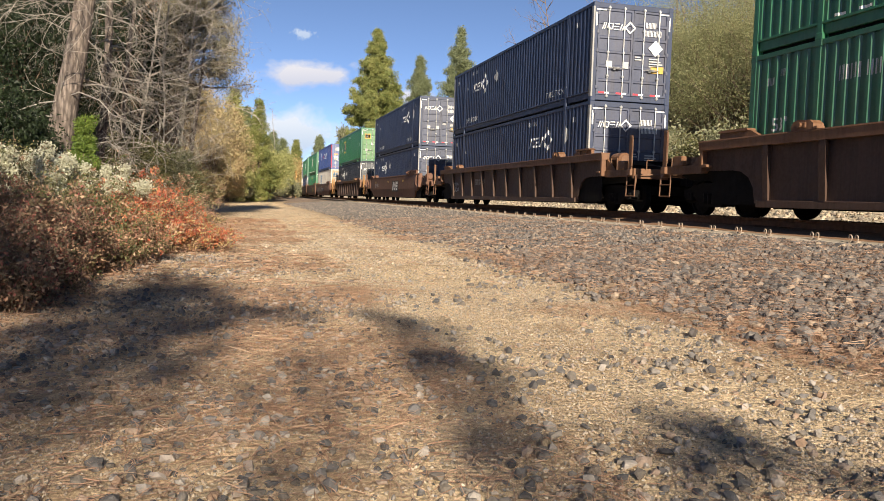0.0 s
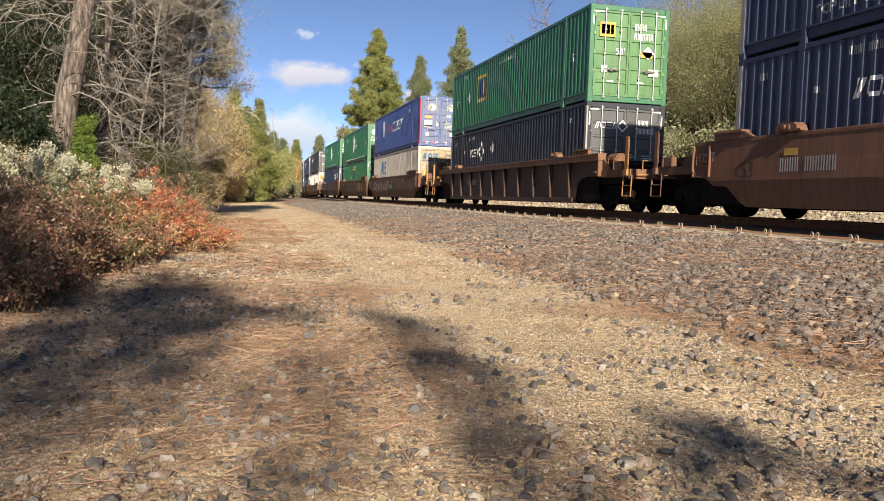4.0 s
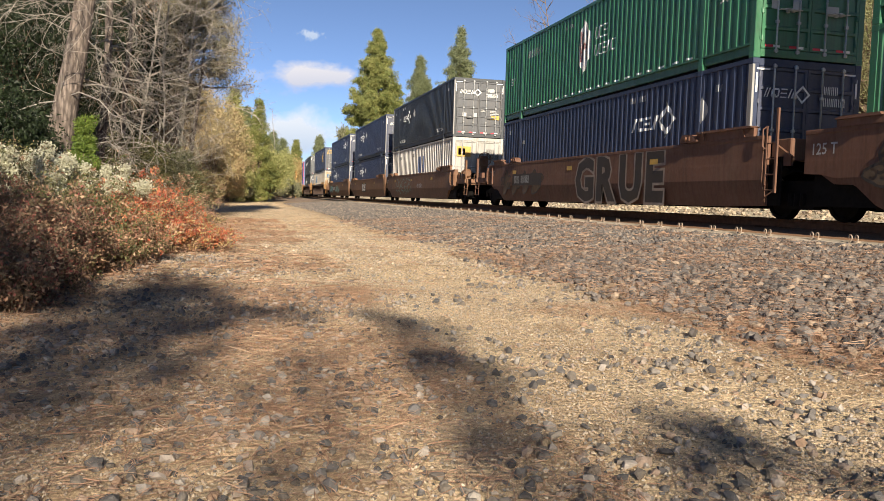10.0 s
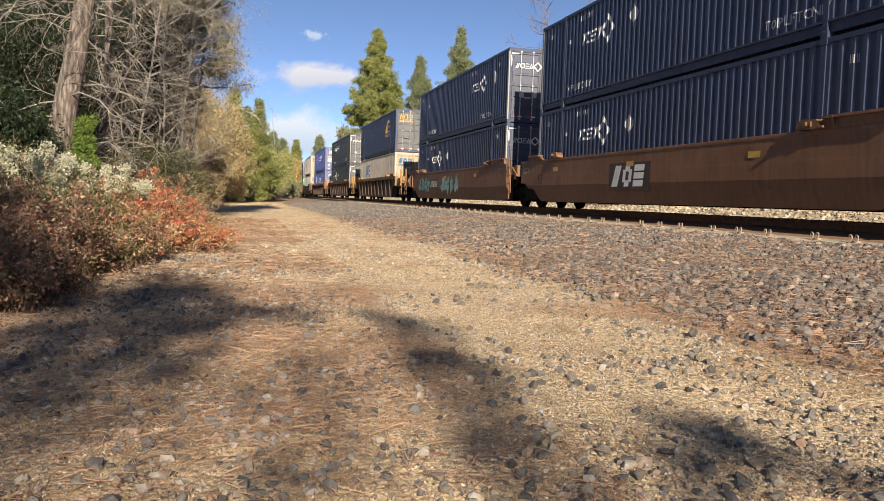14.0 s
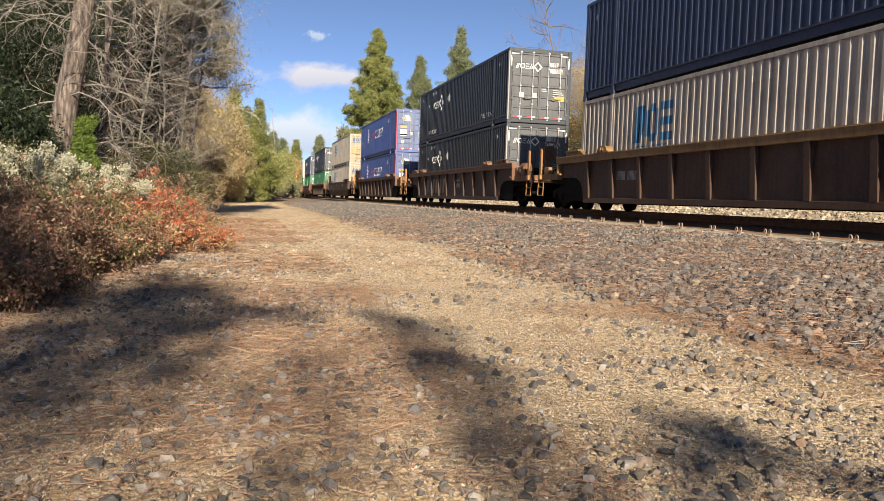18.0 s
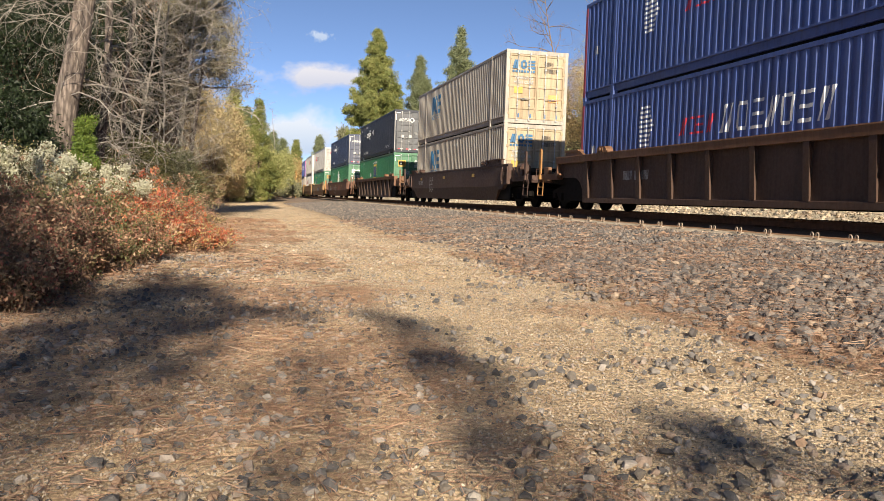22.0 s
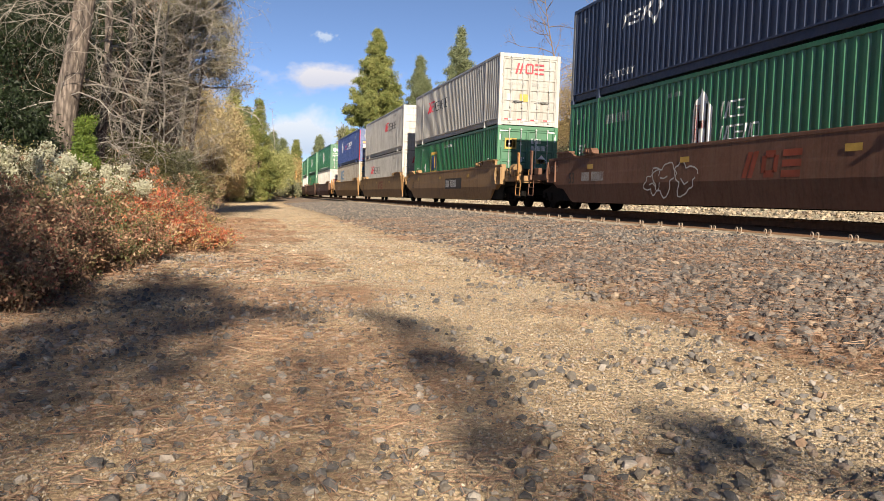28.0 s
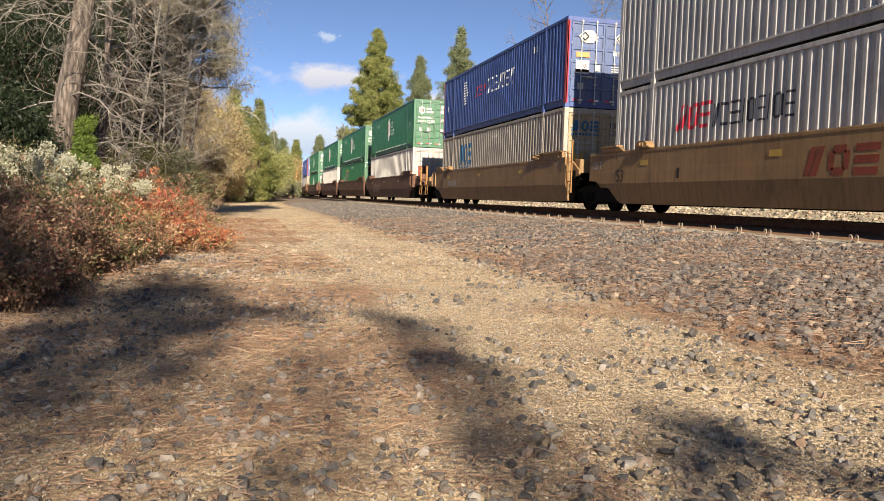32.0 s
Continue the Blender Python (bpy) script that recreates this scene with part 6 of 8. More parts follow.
def bark(name, lo, hi, scale=5.0):
    def build(nt, bsdf):
        n = noise_tex(nt, scale, 7, 0.7, stretch=(2.2, 2.2, 0.45))
        v = node(nt, "ShaderNodeTexVoronoi", Scale=scale * 1.2)
        mp = nt.nodes.new("ShaderNodeMapping")
        mp.inputs["Scale"].default_value = (2.0, 2.0, 0.4)
        nt.links.new(nt.nodes.new("ShaderNodeTexCoord").outputs["Object"], mp.inputs[0])
        nt.links.new(mp.outputs[0], v.inputs["Vector"])
        c = blend(nt, 0.6, ramp(nt, n, [(0.3, lo), (0.7, hi)]), ramp(nt, v.outputs["Distance"], [(0.0, hi), (0.6, lo)]))
        nt.links.new(c, bsdf.inputs["Base Color"])
        bsdf.inputs["Roughness"].default_value = 0.95
        bumped(nt, bsdf, n, 1.0, 0.06)
    return material(name, build)


BARK = bark("furrowed pine bark", (0.045, 0.034, 0.029), (0.40, 0.325, 0.275), 7.0)
DEAD = bark("grey dead wood", (0.28, 0.25, 0.22), (0.62, 0.56, 0.49), 9)
TWIG = bark("dry twigs", (0.15, 0.10, 0.07), (0.33, 0.24, 0.17), 12)
LEAF = {
    "pine": leafy("pine needles", [(0.10, 0.14, 0.04), (0.18, 0.235, 0.065), (0.28, 0.30, 0.09), (0.37, 0.33, 0.12)]),
    # near-black tints: the wood's deep shade is put into the leaf colour
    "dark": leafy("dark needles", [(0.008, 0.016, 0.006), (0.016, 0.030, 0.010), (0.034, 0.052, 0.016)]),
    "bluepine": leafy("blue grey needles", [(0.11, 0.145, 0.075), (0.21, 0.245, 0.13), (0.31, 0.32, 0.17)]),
    "ochre": leafy("ochre autumn leaves", [(0.30, 0.21, 0.09), (0.52, 0.35, 0.16), (0.62, 0.46, 0.24), (0.42, 0.35, 0.14)]),
    "fresh": leafy("fresh green leaves", [(0.22, 0.24, 0.08), (0.34, 0.35, 0.12), (0.46, 0.43, 0.20)]),
    "grey": leafy("grey green leaves", [(0.12, 0.14, 0.07), (0.22, 0.23, 0.13), (0.32, 0.31, 0.19), (0.40, 0.37, 0.24)]),
    "oak": leafy("dusty oak leaves", [(0.27, 0.285, 0.135), (0.32, 0.33, 0.155), (0.37, 0.365, 0.18), (0.41, 0.385, 0.205)], 0.42),
    "greyleaf": leafy("grey brown leaves", [(0.20, 0.17, 0.12), (0.32, 0.28, 0.19), (0.42, 0.37, 0.27), (0.28, 0.27, 0.17)]),
    "red": leafy("red autumn leaves", [(0.25, 0.03, 0.025), (0.52, 0.07, 0.05), (0.62, 0.17, 0.09), (0.52, 0.28, 0.12)]),
    "rust": leafy("dry rusty leaves", [(0.12, 0.06, 0.04), (0.30, 0.15, 0.09), (0.52, 0.36, 0.24), (0.42, 0.15, 0.10), (0.20, 0.15, 0.08), (0.62, 0.42, 0.27)]),
    "tan": leafy("tan autumn leaves", [(0.32, 0.22, 0.12), (0.50, 0.36, 0.21), (0.42, 0.36, 0.17), (0.62, 0.49, 0.32), (0.34, 0.32, 0.14)]),
    "sap": leafy("young conifer needles", [(0.07, 0.12, 0.02), (0.14, 0.21, 0.03), (0.22, 0.28, 0.05)]),
    # maroon and olive tints, darkened for the shade on the brush's left
    "maroon": leafy("dark maroon leaves", [(0.03, 0.02, 0.015), (0.09, 0.085, 0.035), (0.11, 0.045, 0.036), (0.055, 0.06, 0.024), (0.24, 0.14, 0.09), (0.34, 0.05, 0.055), (0.07, 0.065, 0.03), (0.36, 0.25, 0.17)]),
    "bloom": leafy("pale seed fluff", [(0.42, 0.42, 0.30), (0.62, 0.60, 0.46), (0.74, 0.71, 0.58)], 0.35),
    "bush": leafy("brush leaves", [(0.045, 0.055, 0.02), (0.10, 0.12, 0.04), (0.19, 0.20, 0.08), (0.22, 0.17, 0.08)]),
}


def conifer(name, at, height, spread, leaf, seed, label, base=0.12, tufts=900, size=0.3, ragged=0.35, lean=(0, 0), category="pine tree", thick=None):
    """A pine: tapered trunk, whorls of limbs, and tufts of needles along each limb."""
    rng = np.random.default_rng(seed)
    root = new(name)
    tagged(root, label, category)
    root.location = at
    thick = thick or height * 0.016
    w = Wood()
    top = np.array([lean[0], lean[1], height])
    trunk = [top * t + np.array([math.sin(t * 5 + seed) * 0.01 * height * t * (1 - t) * 4, 0, 0]) for t in np.linspace(0, 1, 14)]
    w.limb(trunk, thick, 0.02, 10)
    cents = []
    t = base
    while t < 0.985:
        k = int(rng.integers(3, 6))
        a0 = rng.uniform(0, 6.28)
        for i in range(k):
            a = a0 + 2 * math.pi * i / k + rng.normal() * 0.3
            prof = (1 - (t - base) / (1 - base)) ** 0.95 * (0.55 + 0.45 * min(1.0, (t - base) / 0.18))
            L = spread * prof * rng.uniform(1 - ragged, 1 + ragged * 0.6) + min(0.25, spread * 0.2)
            if rng.uniform() < ragged * 0.3:
                continue
            p = top * t
            rise = 0.35 * t - 0.12
            pts = wander(rng, p, (math.cos(a), math.sin(a), rise), L, 5, 0.10, -0.02)
            w.limb(pts, max(0.012, thick * 0.28 * (1 - t)), 0.008, 4)
            for q in range(max(3, int(L * 5 / max(size, 0.15) * 0.3))):
                u = rng.uniform(0.25, 1.03) ** 0.8
                j = min(int(u * 5), 4)
                c = pts[j] + (pts[j + 1] - pts[j]) * (u * 5 - j)
                cents.append(c + rng.normal(size=3) * min(0.26, spread * 0.2) * (0.6 + L * 0.18))
        t += rng.uniform(0.6, 1.4) * 0.48 / height * (1.0 if height > 12 else 0.8) * min(1.0, height / 6)
    cents = np.array(cents)
    rep = max(1, int(round(tufts * 10 / len(cents))))
    cc = np.repeat(cents, rep, 0) + rng.normal(size=(len(cents) * rep, 3)) * size * 0.85
    part("trunk", w.mesh("trunk"), BARK, root)
    v, f = leaf_cloud(cc, size * 0.25, 2.5, rng, True)
    part("crown", raw_mesh("crown", v, f), LEAF[leaf], root)
    return root


def broadleaf(name, at, height, radius, leaf, seed, label, leaves=9000, size=0.12, trunk_h=0.2, category="tree", squash=0.8, wood=None, clumps=46, bare=0.0):
    """A spreading tree or shrub: forking limbs that end in many uneven clumps of leaves."""
    rng = np.random.default_rng(seed)
    root = new(name)
    tagged(root, label, category)
    root.location = at
    w = Wood()
    cents = []
    stems = int(rng.integers(2, 5))
    for i in range(stems):
        a = 2 * math.pi * i / stems + rng.uniform(-0.5, 0.5)
        base = wander(rng, (0.15 * math.cos(a), 0.15 * math.sin(a), -0.05), (0.25 * math.cos(a), 0.25 * math.sin(a), 1.0), height * (trunk_h + 0.2), 4, 0.12)
        w.limb(base, height * 0.022 + 0.015, height * 0.012 + 0.01, 6)
        for j in range(max(2, clumps // stems)):
            th, ph = rng.uniform(0, 2 * math.pi), rng.uniform(-0.25, 1.0)
            r = radius * rng.uniform(0.35, 1.0) ** 0.6
            tip = np.array([r * math.cos(th) * math.cos(ph), r * math.sin(th) * math.cos(ph), height * (trunk_h + (1 - trunk_h) * (0.42 + 0.55 * math.sin(ph)) * rng.uniform(0.75, 1.0))])
            p = base[-1 - int(rng.integers(0, 3))]
            mid = (p + tip) / 2 + rng.normal(size=3) * radius * 0.08
            w.limb([p, mid, tip], height * 0.007 + 0.006, 0.004, 4)
            cents.append(tip)
            cents.append(mid * 0.3 + tip * 0.7)
    cents = np.array(cents)
    rep = max(1, leaves // len(cents))
    clump = radius * 0.17
    spread = np.repeat(rng.uniform(0.5, 1.5, len(cents)), rep)[:, None] * clump
    cc = np.repeat(cents, rep, 0) + rng.normal(size=(len(cents) * rep, 3)) * spread * np.array([1, 1, squash])
    cc = cc[cc[:, 2] > 0.03]
    part("trunk", w.mesh("trunk"), wood or TWIG, root)
    v, f = leaf_cloud(cc, size, 1.0, rng, True)
    part("crown", raw_mesh("crown", v, f), LEAF[leaf], root)
    return root


def at_view(px, dist):
    """The ground spot under the view's column px (a tangent from the axis), that many metres out."""
    a = YAW + math.atan((px - 784.0) / FOCAL)
    x, y = EYE.x + dist * math.sin(a), EYE.y + dist * math.cos(a)
    s = y
    return Vector((x, y, ground_z(s, x - on_track(s)[0])))


def grow(fn, px, dist, *args, **kw):
    return fn(kw.pop("name"), at_view(px, dist), *args, **kw)


# beyond the train: tall pines
for px, dist, h, spread, leaf, seed, tufts, size, ragged, lab in (
        (660, 150, 29.6, 8.4, "pine", 11, 18000, 0.36, 0.36, "tall green ponderosa pine behind the railway"),
        (736, 165, 22.8, 5.0, "bluepine", 12, 4600, 0.4, 0.65, "tall thin grey green pine behind the railway"),
        (806, 150, 23.8, 5.6, "bluepine", 13, 4200, 0.4, 0.75, "tall open crowned pine behind the railway"),
        (562, 260, 19.0, 3.6, "bluepine", 14, 2000, 0.6, 0.4, "distant dark green pine beyond the bend"),
        (546, 300, 14.0, 4.0, "pine", 15, 1400, 0.6, 0.4, "distant green pine beyond the bend"),
        (605, 175, 14.0, 3.0, "grey", 16, 500, 0.7, 0.8, "pale half bare tree beside the tall pine")):
    grow(conifer, px, dist, h, spread, leaf, seed, lab, name="pine_tree", tufts=int(tufts * 1.5), size=size * 0.78, ragged=ragged * 0.8, base=0.10)
# scrubby oaks on the slope behind the train
k = 0
for px, dist, h, r, leaf, lab in (
        (770, 120, 15.0, 5.5, "oak", "olive green oak behind the railway"), (850, 118, 14.0, 4.5, "ochre", "ochre tinged oak behind the railway"),
        (1030, 62, 14.0, 3.0, "ochre", "half bare yellowing oak on the slope"), (1085, 58, 14.5, 3.6, "ochre", "ochre tinged oak on the slope"),
        (1150, 50, 15.0, 3.8, "oak", "dusty olive oak on the slope"), (1215, 44, 15.0, 4.0, "oak", "dusty olive oak on the slope"),
        (1290, 42, 15.5, 4.2, "oak", "dusty olive oak on the slope"), (1370, 40, 15.0, 4.4, "oak", "dense grey green oak on the slope"),
        (1450, 38, 15.0, 4.4, "oak", "dense grey green oak on the slope"), (1540, 36, 15.0, 4.2, "oak", "dusty olive oak on the slope"),
        (1120, 70, 17.0, 5.0, "oak", "dusty olive oak on the slope"), (1250, 60, 20.0, 5.5, "oak", "dusty olive oak on the slope"),
        (1390, 56, 21.0, 6.0, "oak", "dusty olive oak on the slope"), (1530, 52, 20.0, 6.0, "oak", "dusty olive oak on the slope")):
    k += 1
    grow(broadleaf, px, dist, h * 0.72, r, leaf, 100 + k, lab, name="oak_tree", leaves=70000 if dist < 51 else 38000, size=0.014 + dist * 0.00033, trunk_h=0.12, category="oak tree", clumps=130, wood=TWIG)
# every other shrub takes darker leaves, standing in for understory shade
for px, dist, r in ((1160, 36, 1.7), (1205, 35, 1.9), (1255, 34, 1.7), (1310, 33, 1.9), (1365, 32, 1.8), (1425, 31, 1.9), (1490, 30, 1.8), (1550, 29, 1.7), (1120, 42, 2.0), (1080, 46, 2.0), (1040, 50, 2.2)):
    k += 1
    grow(broadleaf, px, dist, r * 1.7, r, ("grey", "bush")[k % 2], 100 + k, "grey green shrub on the slope behind the track", name="shrub", leaves=9000, size=0.05, trunk_h=0.05, category="shrub", clumps=40, wood=DEAD)


def bare_tree(name, at, height, seed, label, levels=3, lean=(0.0, 0.0), wood=None, start=0.12, r0=None, limbs=16, reach=0.28):
    """A leafless tree: forking limbs that taper to fine twigs."""
    rng = np.random.default_rng(seed)
    root = new(name)
    tagged(root, label, "bare tree")
    root.location = at
    w = Wood()
    trunk = wander(rng, (0, 0, -0.1), (lean[0], lean[1], 1.0), height, 8, 0.05)
    w.limb(trunk, r0 or height * 0.014, 0.015, 8)
    for i in range(limbs):
        t = start + (1 - start) * (i + rng.uniform(0, 1)) / limbs
        j = min(int(t * 8), 7)
        p = trunk[j] + (trunk[j + 1] - trunk[j]) * (t * 8 - j)
        a = rng.uniform(0, 6.28)
        twigs(w, rng, p, (math.cos(a), math.sin(a), rng.uniform(0.3, 0.9)), height * reach * rng.uniform(0.6, 1.1) * (1.1 - t * 0.6), max(0.010, height * 0.0022), levels)
    part("trunk", w.mesh("trunk"), wood or DEAD, root)
    return root


def twigs(w, rng, p, d, length, r, level, droop=0.0, wild=0.16):
    pts = wander(rng, p, d, length, 5, wild, droop)
    w.limb(pts, r, r * 0.3, 3 if level < 2 else 4)
    if level <= 0:
        return
    for i in range(int(rng.integers(3, 6))):
        j = int(rng.integers(1, 5))
        q = pts[j] + (pts[j + 1] - pts[j]) * rng.uniform()
        e = pts[j + 1] - pts[j]
        e = e / np.linalg.norm(e) + rng.normal(size=3) * 0.65
        twigs(w, rng, q, e, length * rng.uniform(0.3, 0.6), r * 0.45, level - 1, droop, wild)


bare_tree("bare_tree", at_view(970, 66), 17.5, 301, "leafless grey oak on the slope behind the train", limbs=34, r0=0.09, reach=0.24, wood=TWIG)
bare_tree("bare_tree", at_view(1028, 70), 18.0, 302, "leafless grey oak with a few yellow leaves", limbs=30, r0=0.09, reach=0.22, wood=TWIG)
for px, dist, h, seed in ((236, 23.5, 8.6, 311), (282, 26.0, 9.4, 312), (318, 28.5, 9.8, 313)):
    bare_tree("bare_tree", at_view(px, dist), h, seed, "leafless tangle of grey twigs in the thicket", limbs=34, r0=0.032, reach=0.20, start=0.08)
bare_tree("dead_snag", at_view(488, 150), 15.6, 303, "thin dead pine snag with a ragged top", limbs=7, start=0.72, reach=0.10, r0=0.16, levels=2)

# ---------------------------------------------------------------- the big pine beside the road and its dead limbs
def old_pine(name, at, height, r0, lean, seed, label, limbs, lo, hi, crown_from, reach=3.0, tufts=900, side=0.0, back=0.12):
    rng = np.random.default_rng(seed)
    root = new(name)
    tagged(root, label, "pine tree")
    root.location = at
    w = Wood()
    top = np.array([lean[0], lean[1], height])
    trunk = [top * t + np.array([0.10 * math.sin(7 * t + seed), 0.08 * math.cos(5 * t), 0]) * min(1, t * 4) for t in np.linspace(-0.01, 1, 26)]
    rr = [r0 * (1 + 0.55 * math.exp(-i / 1.5)) * (1 - 0.93 * i / 25) for i in range(26)]
    v, f = tube_line(trunk, rr, 14)
    w.v, w.f = list(v), list(f)
    part("trunk", w.mesh("trunk"), BARK, root, "thick furrowed grey brown trunk")
    for i in range(limbs):
        d = Wood()
        z = lo + (hi - lo) * (i + rng.uniform(0, 1)) / limbs
        t = z / height
        p = top * t
        a = rng.normal(side, 1.15) + (math.pi if rng.uniform() < back else 0.0)
        L = reach * rng.uniform(0.45, 1.1)
        twigs(d, rng, p, (math.cos(a), math.sin(a), rng.uniform(-0.25, 0.35)), L, 0.016 * (0.5 + L / reach * 0.6), 3, 0.07, 0.31)
        part("dead_limb", d.mesh("dead_limb"), DEAD, root, "bare grey dead limb with twigs")
    cents = []
    g = Wood()
    z = crown_from
    while z < height * 0.98:
        for i in range(4):
            a = rng.uniform(0, 6.28)
            L = (1.0 + (height - z) * 0.28) * rng.uniform(0.6, 1.0)
            pts = wander(rng, top * (z / height), (math.cos(a), math.sin(a), 0.1), min(L, 3.2), 4, 0.1)
            g.limb(pts, 0.04, 0.012, 4)
            for q in range(10):
                u = rng.uniform(0.3, 1.0) * 4
                j = min(int(u), 3)
                cents.append(pts[j] + (pts[j + 1] - pts[j]) * (u - j))
        z += 0.7
    cents = np.array(cents)
    rep = max(1, int(tufts * 10 / len(cents)))
    cc = np.repeat(cents, rep * 2, 0) + rng.normal(size=(len(cents) * rep * 2, 3)) * 0.22
    part("bough", g.mesh("bough"), BARK, root)
    v, f = leaf_cloud(cc, 0.021, 3.2, rng, True)
    part("crown", raw_mesh("crown", v, f), LEAF["greyleaf"], root)
    return root


RIGHT = Vector((math.cos(YAW), -math.sin(YAW), 0))
old_pine("pine_tree", at_view(84, 19.5), 14.0, 0.30, (1.95, -0.42), 401, "large old pine with bare dead lower limbs", 64, 1.5, 7.8, 8.8, 3.0, 120, -0.2, 0.4)
old_pine("pine_tree", at_view(158, 22.0), 11.0, 0.15, (0.95, -0.25), 402, "slender pine with bare dead lower limbs", 46, 1.0, 7.0, 8.2, 2.4, 80, -0.4)
old_pine("pine_tree", at_view(262, 33.0), 12.0, 0.14, (0.5, -0.1), 403, "slender dead limbed pine in the thicket", 30, 0.8, 9.0, 8.5, 2.0, 300, -0.2)
old_pine("pine_tree", at_view(308, 31.0), 10.2, 0.11, (0.4, -0.1), 404, "slender dead limbed pine in the thicket", 26, 1.6, 8.6, 4.4, 2.3, 1000, 0.0)
old_pine("pine_tree", at_view(330, 31.0), 9.8, 0.10, (0.7, -0.1), 406, "dead limbed pine with grey needles at the edge of the wood", 26, 2.4, 9.0, 4.0, 2.6, 1000, 0.0)
old_pine("pine_tree", at_view(215, 24.0), 10.0, 0.11, (0.4, -0.1), 405, "slender dead limbed pine in the thicket", 30, 0.8, 8.0, 8.5, 2.0, 300, -0.2)

# dark wood behind it, shade put into its leaf colour, and the thicket
k = 0
for px, dist, h, r, leaf, lv, lab in (
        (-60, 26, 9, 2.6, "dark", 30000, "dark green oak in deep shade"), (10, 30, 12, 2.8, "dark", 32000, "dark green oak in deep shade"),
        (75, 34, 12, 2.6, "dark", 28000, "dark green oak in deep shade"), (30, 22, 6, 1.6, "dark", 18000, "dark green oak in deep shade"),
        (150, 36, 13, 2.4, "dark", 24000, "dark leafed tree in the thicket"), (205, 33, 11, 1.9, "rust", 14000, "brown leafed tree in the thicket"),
        (250, 34, 11.5, 1.7, "bush", 16000, "dark leafed tree in the thicket"), (276, 46, 13.5, 1.8, "rust", 6000, "brown leafed tree in the thicket"),
        (326, 62, 10.4, 2.3, "tan", 16000, "grey brown tree in the thicket"), (354, 72, 10.8, 2.3, "tan", 14000, "ochre leafed tree at the edge of the wood"),
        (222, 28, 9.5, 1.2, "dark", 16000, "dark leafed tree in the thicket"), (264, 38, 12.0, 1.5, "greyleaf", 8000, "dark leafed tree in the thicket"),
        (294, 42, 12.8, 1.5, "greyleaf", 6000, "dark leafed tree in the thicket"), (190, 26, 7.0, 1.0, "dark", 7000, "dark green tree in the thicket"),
        (235, 24, 2.6, 1.0, "bush", 9000, "dark green shrub under the pines"), (275, 25, 2.2, 1.0, "grey", 8000, "grey green shrub under the pines"),
        (300, 27, 2.3, 0.9, "grey", 12000, "grey green shrub under the pines"),
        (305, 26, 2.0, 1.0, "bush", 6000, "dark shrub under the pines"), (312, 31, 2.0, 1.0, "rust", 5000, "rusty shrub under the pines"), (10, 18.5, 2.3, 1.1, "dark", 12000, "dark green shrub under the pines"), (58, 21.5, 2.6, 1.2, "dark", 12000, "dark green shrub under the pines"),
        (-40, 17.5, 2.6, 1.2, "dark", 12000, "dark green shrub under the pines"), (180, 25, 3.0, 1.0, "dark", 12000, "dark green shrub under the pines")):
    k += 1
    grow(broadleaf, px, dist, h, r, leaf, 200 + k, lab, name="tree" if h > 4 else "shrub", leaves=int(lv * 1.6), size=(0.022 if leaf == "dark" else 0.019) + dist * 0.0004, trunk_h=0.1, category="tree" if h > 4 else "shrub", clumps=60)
grow(conifer, 148, 17.0, 2.1, 0.34, "sap", 221, "bright green young conifer beside the trunk", name="sapling", tufts=1500, size=0.055, category="sapling", thick=0.02, base=0.10, ragged=0.2)

# trees along the road towards the bend
for px, dist, h, r, leaf, lab in (
        (378, 78, 11.2, 2.3, "tan", "tan autumn tree beside the road"), (397, 84, 10.8, 2.1, "tan", "tan autumn tree beside the road"),
        (386, 74, 6.0, 2.1, "tan", "tan autumn tree beside the road"), (415, 92, 9.6, 2.2, "tan", "yellowing tree beside the road"),
        (440, 104, 8.2, 2.3, "tan", "yellow green tree beside the road"), (468, 100, 7.0, 2.2, "fresh", "yellow green tree beside the road"),
        (407, 90, 9.0, 2.0, "tan", "olive tree beside the road"), (490, 130, 8.0, 2.6, "fresh", "yellow green tree near the bend"),
        (512, 160, 8.5, 2.6, "ochre", "orange autumn tree near the bend"), (532, 200, 9.5, 3.4, "ochre", "orange autumn tree near the bend"),
        (350, 62, 2.4, 1.4, "tan", "dry shrub beside the road"), (390, 78, 3.2, 1.8, "tan", "dry shrub beside the road")):
    k += 1
    grow(broadleaf, px, dist, h, r, leaf, 200 + k, lab, name="tree" if h > 4 else "shrub", leaves=20000, size=0.03 + dist * 0.0006, trunk_h=0.06, category="tree" if h > 4 else "shrub", clumps=54)
for px, dist, h, sp, leaf, lab in ((412, 85, 11.4, 1.8, "fresh", "slim green pine beside the road"), (455, 92, 11.0, 2.2, "pine", "young green pine beside the road"),
                                   (446, 105, 9.5, 2.2, "fresh", "young green pine beside the road"), (480, 150, 11.0, 2.6, "bluepine", "distant pine near the bend"),
                                   (498, 170, 12.0, 2.8, "bluepine", "distant pine near the bend"), (521, 210, 14.0, 3.0, "pine", "distant pine near the bend"),
                                   (432, 95, 10.5, 1.8, "bluepine", "slim pine beside the road")):
    k += 1
    grow(conifer, px, dist, h, sp, leaf, 200 + k, lab, name="pine_tree", tufts=3600, size=0.10 + dist * 0.0009, base=0.05)
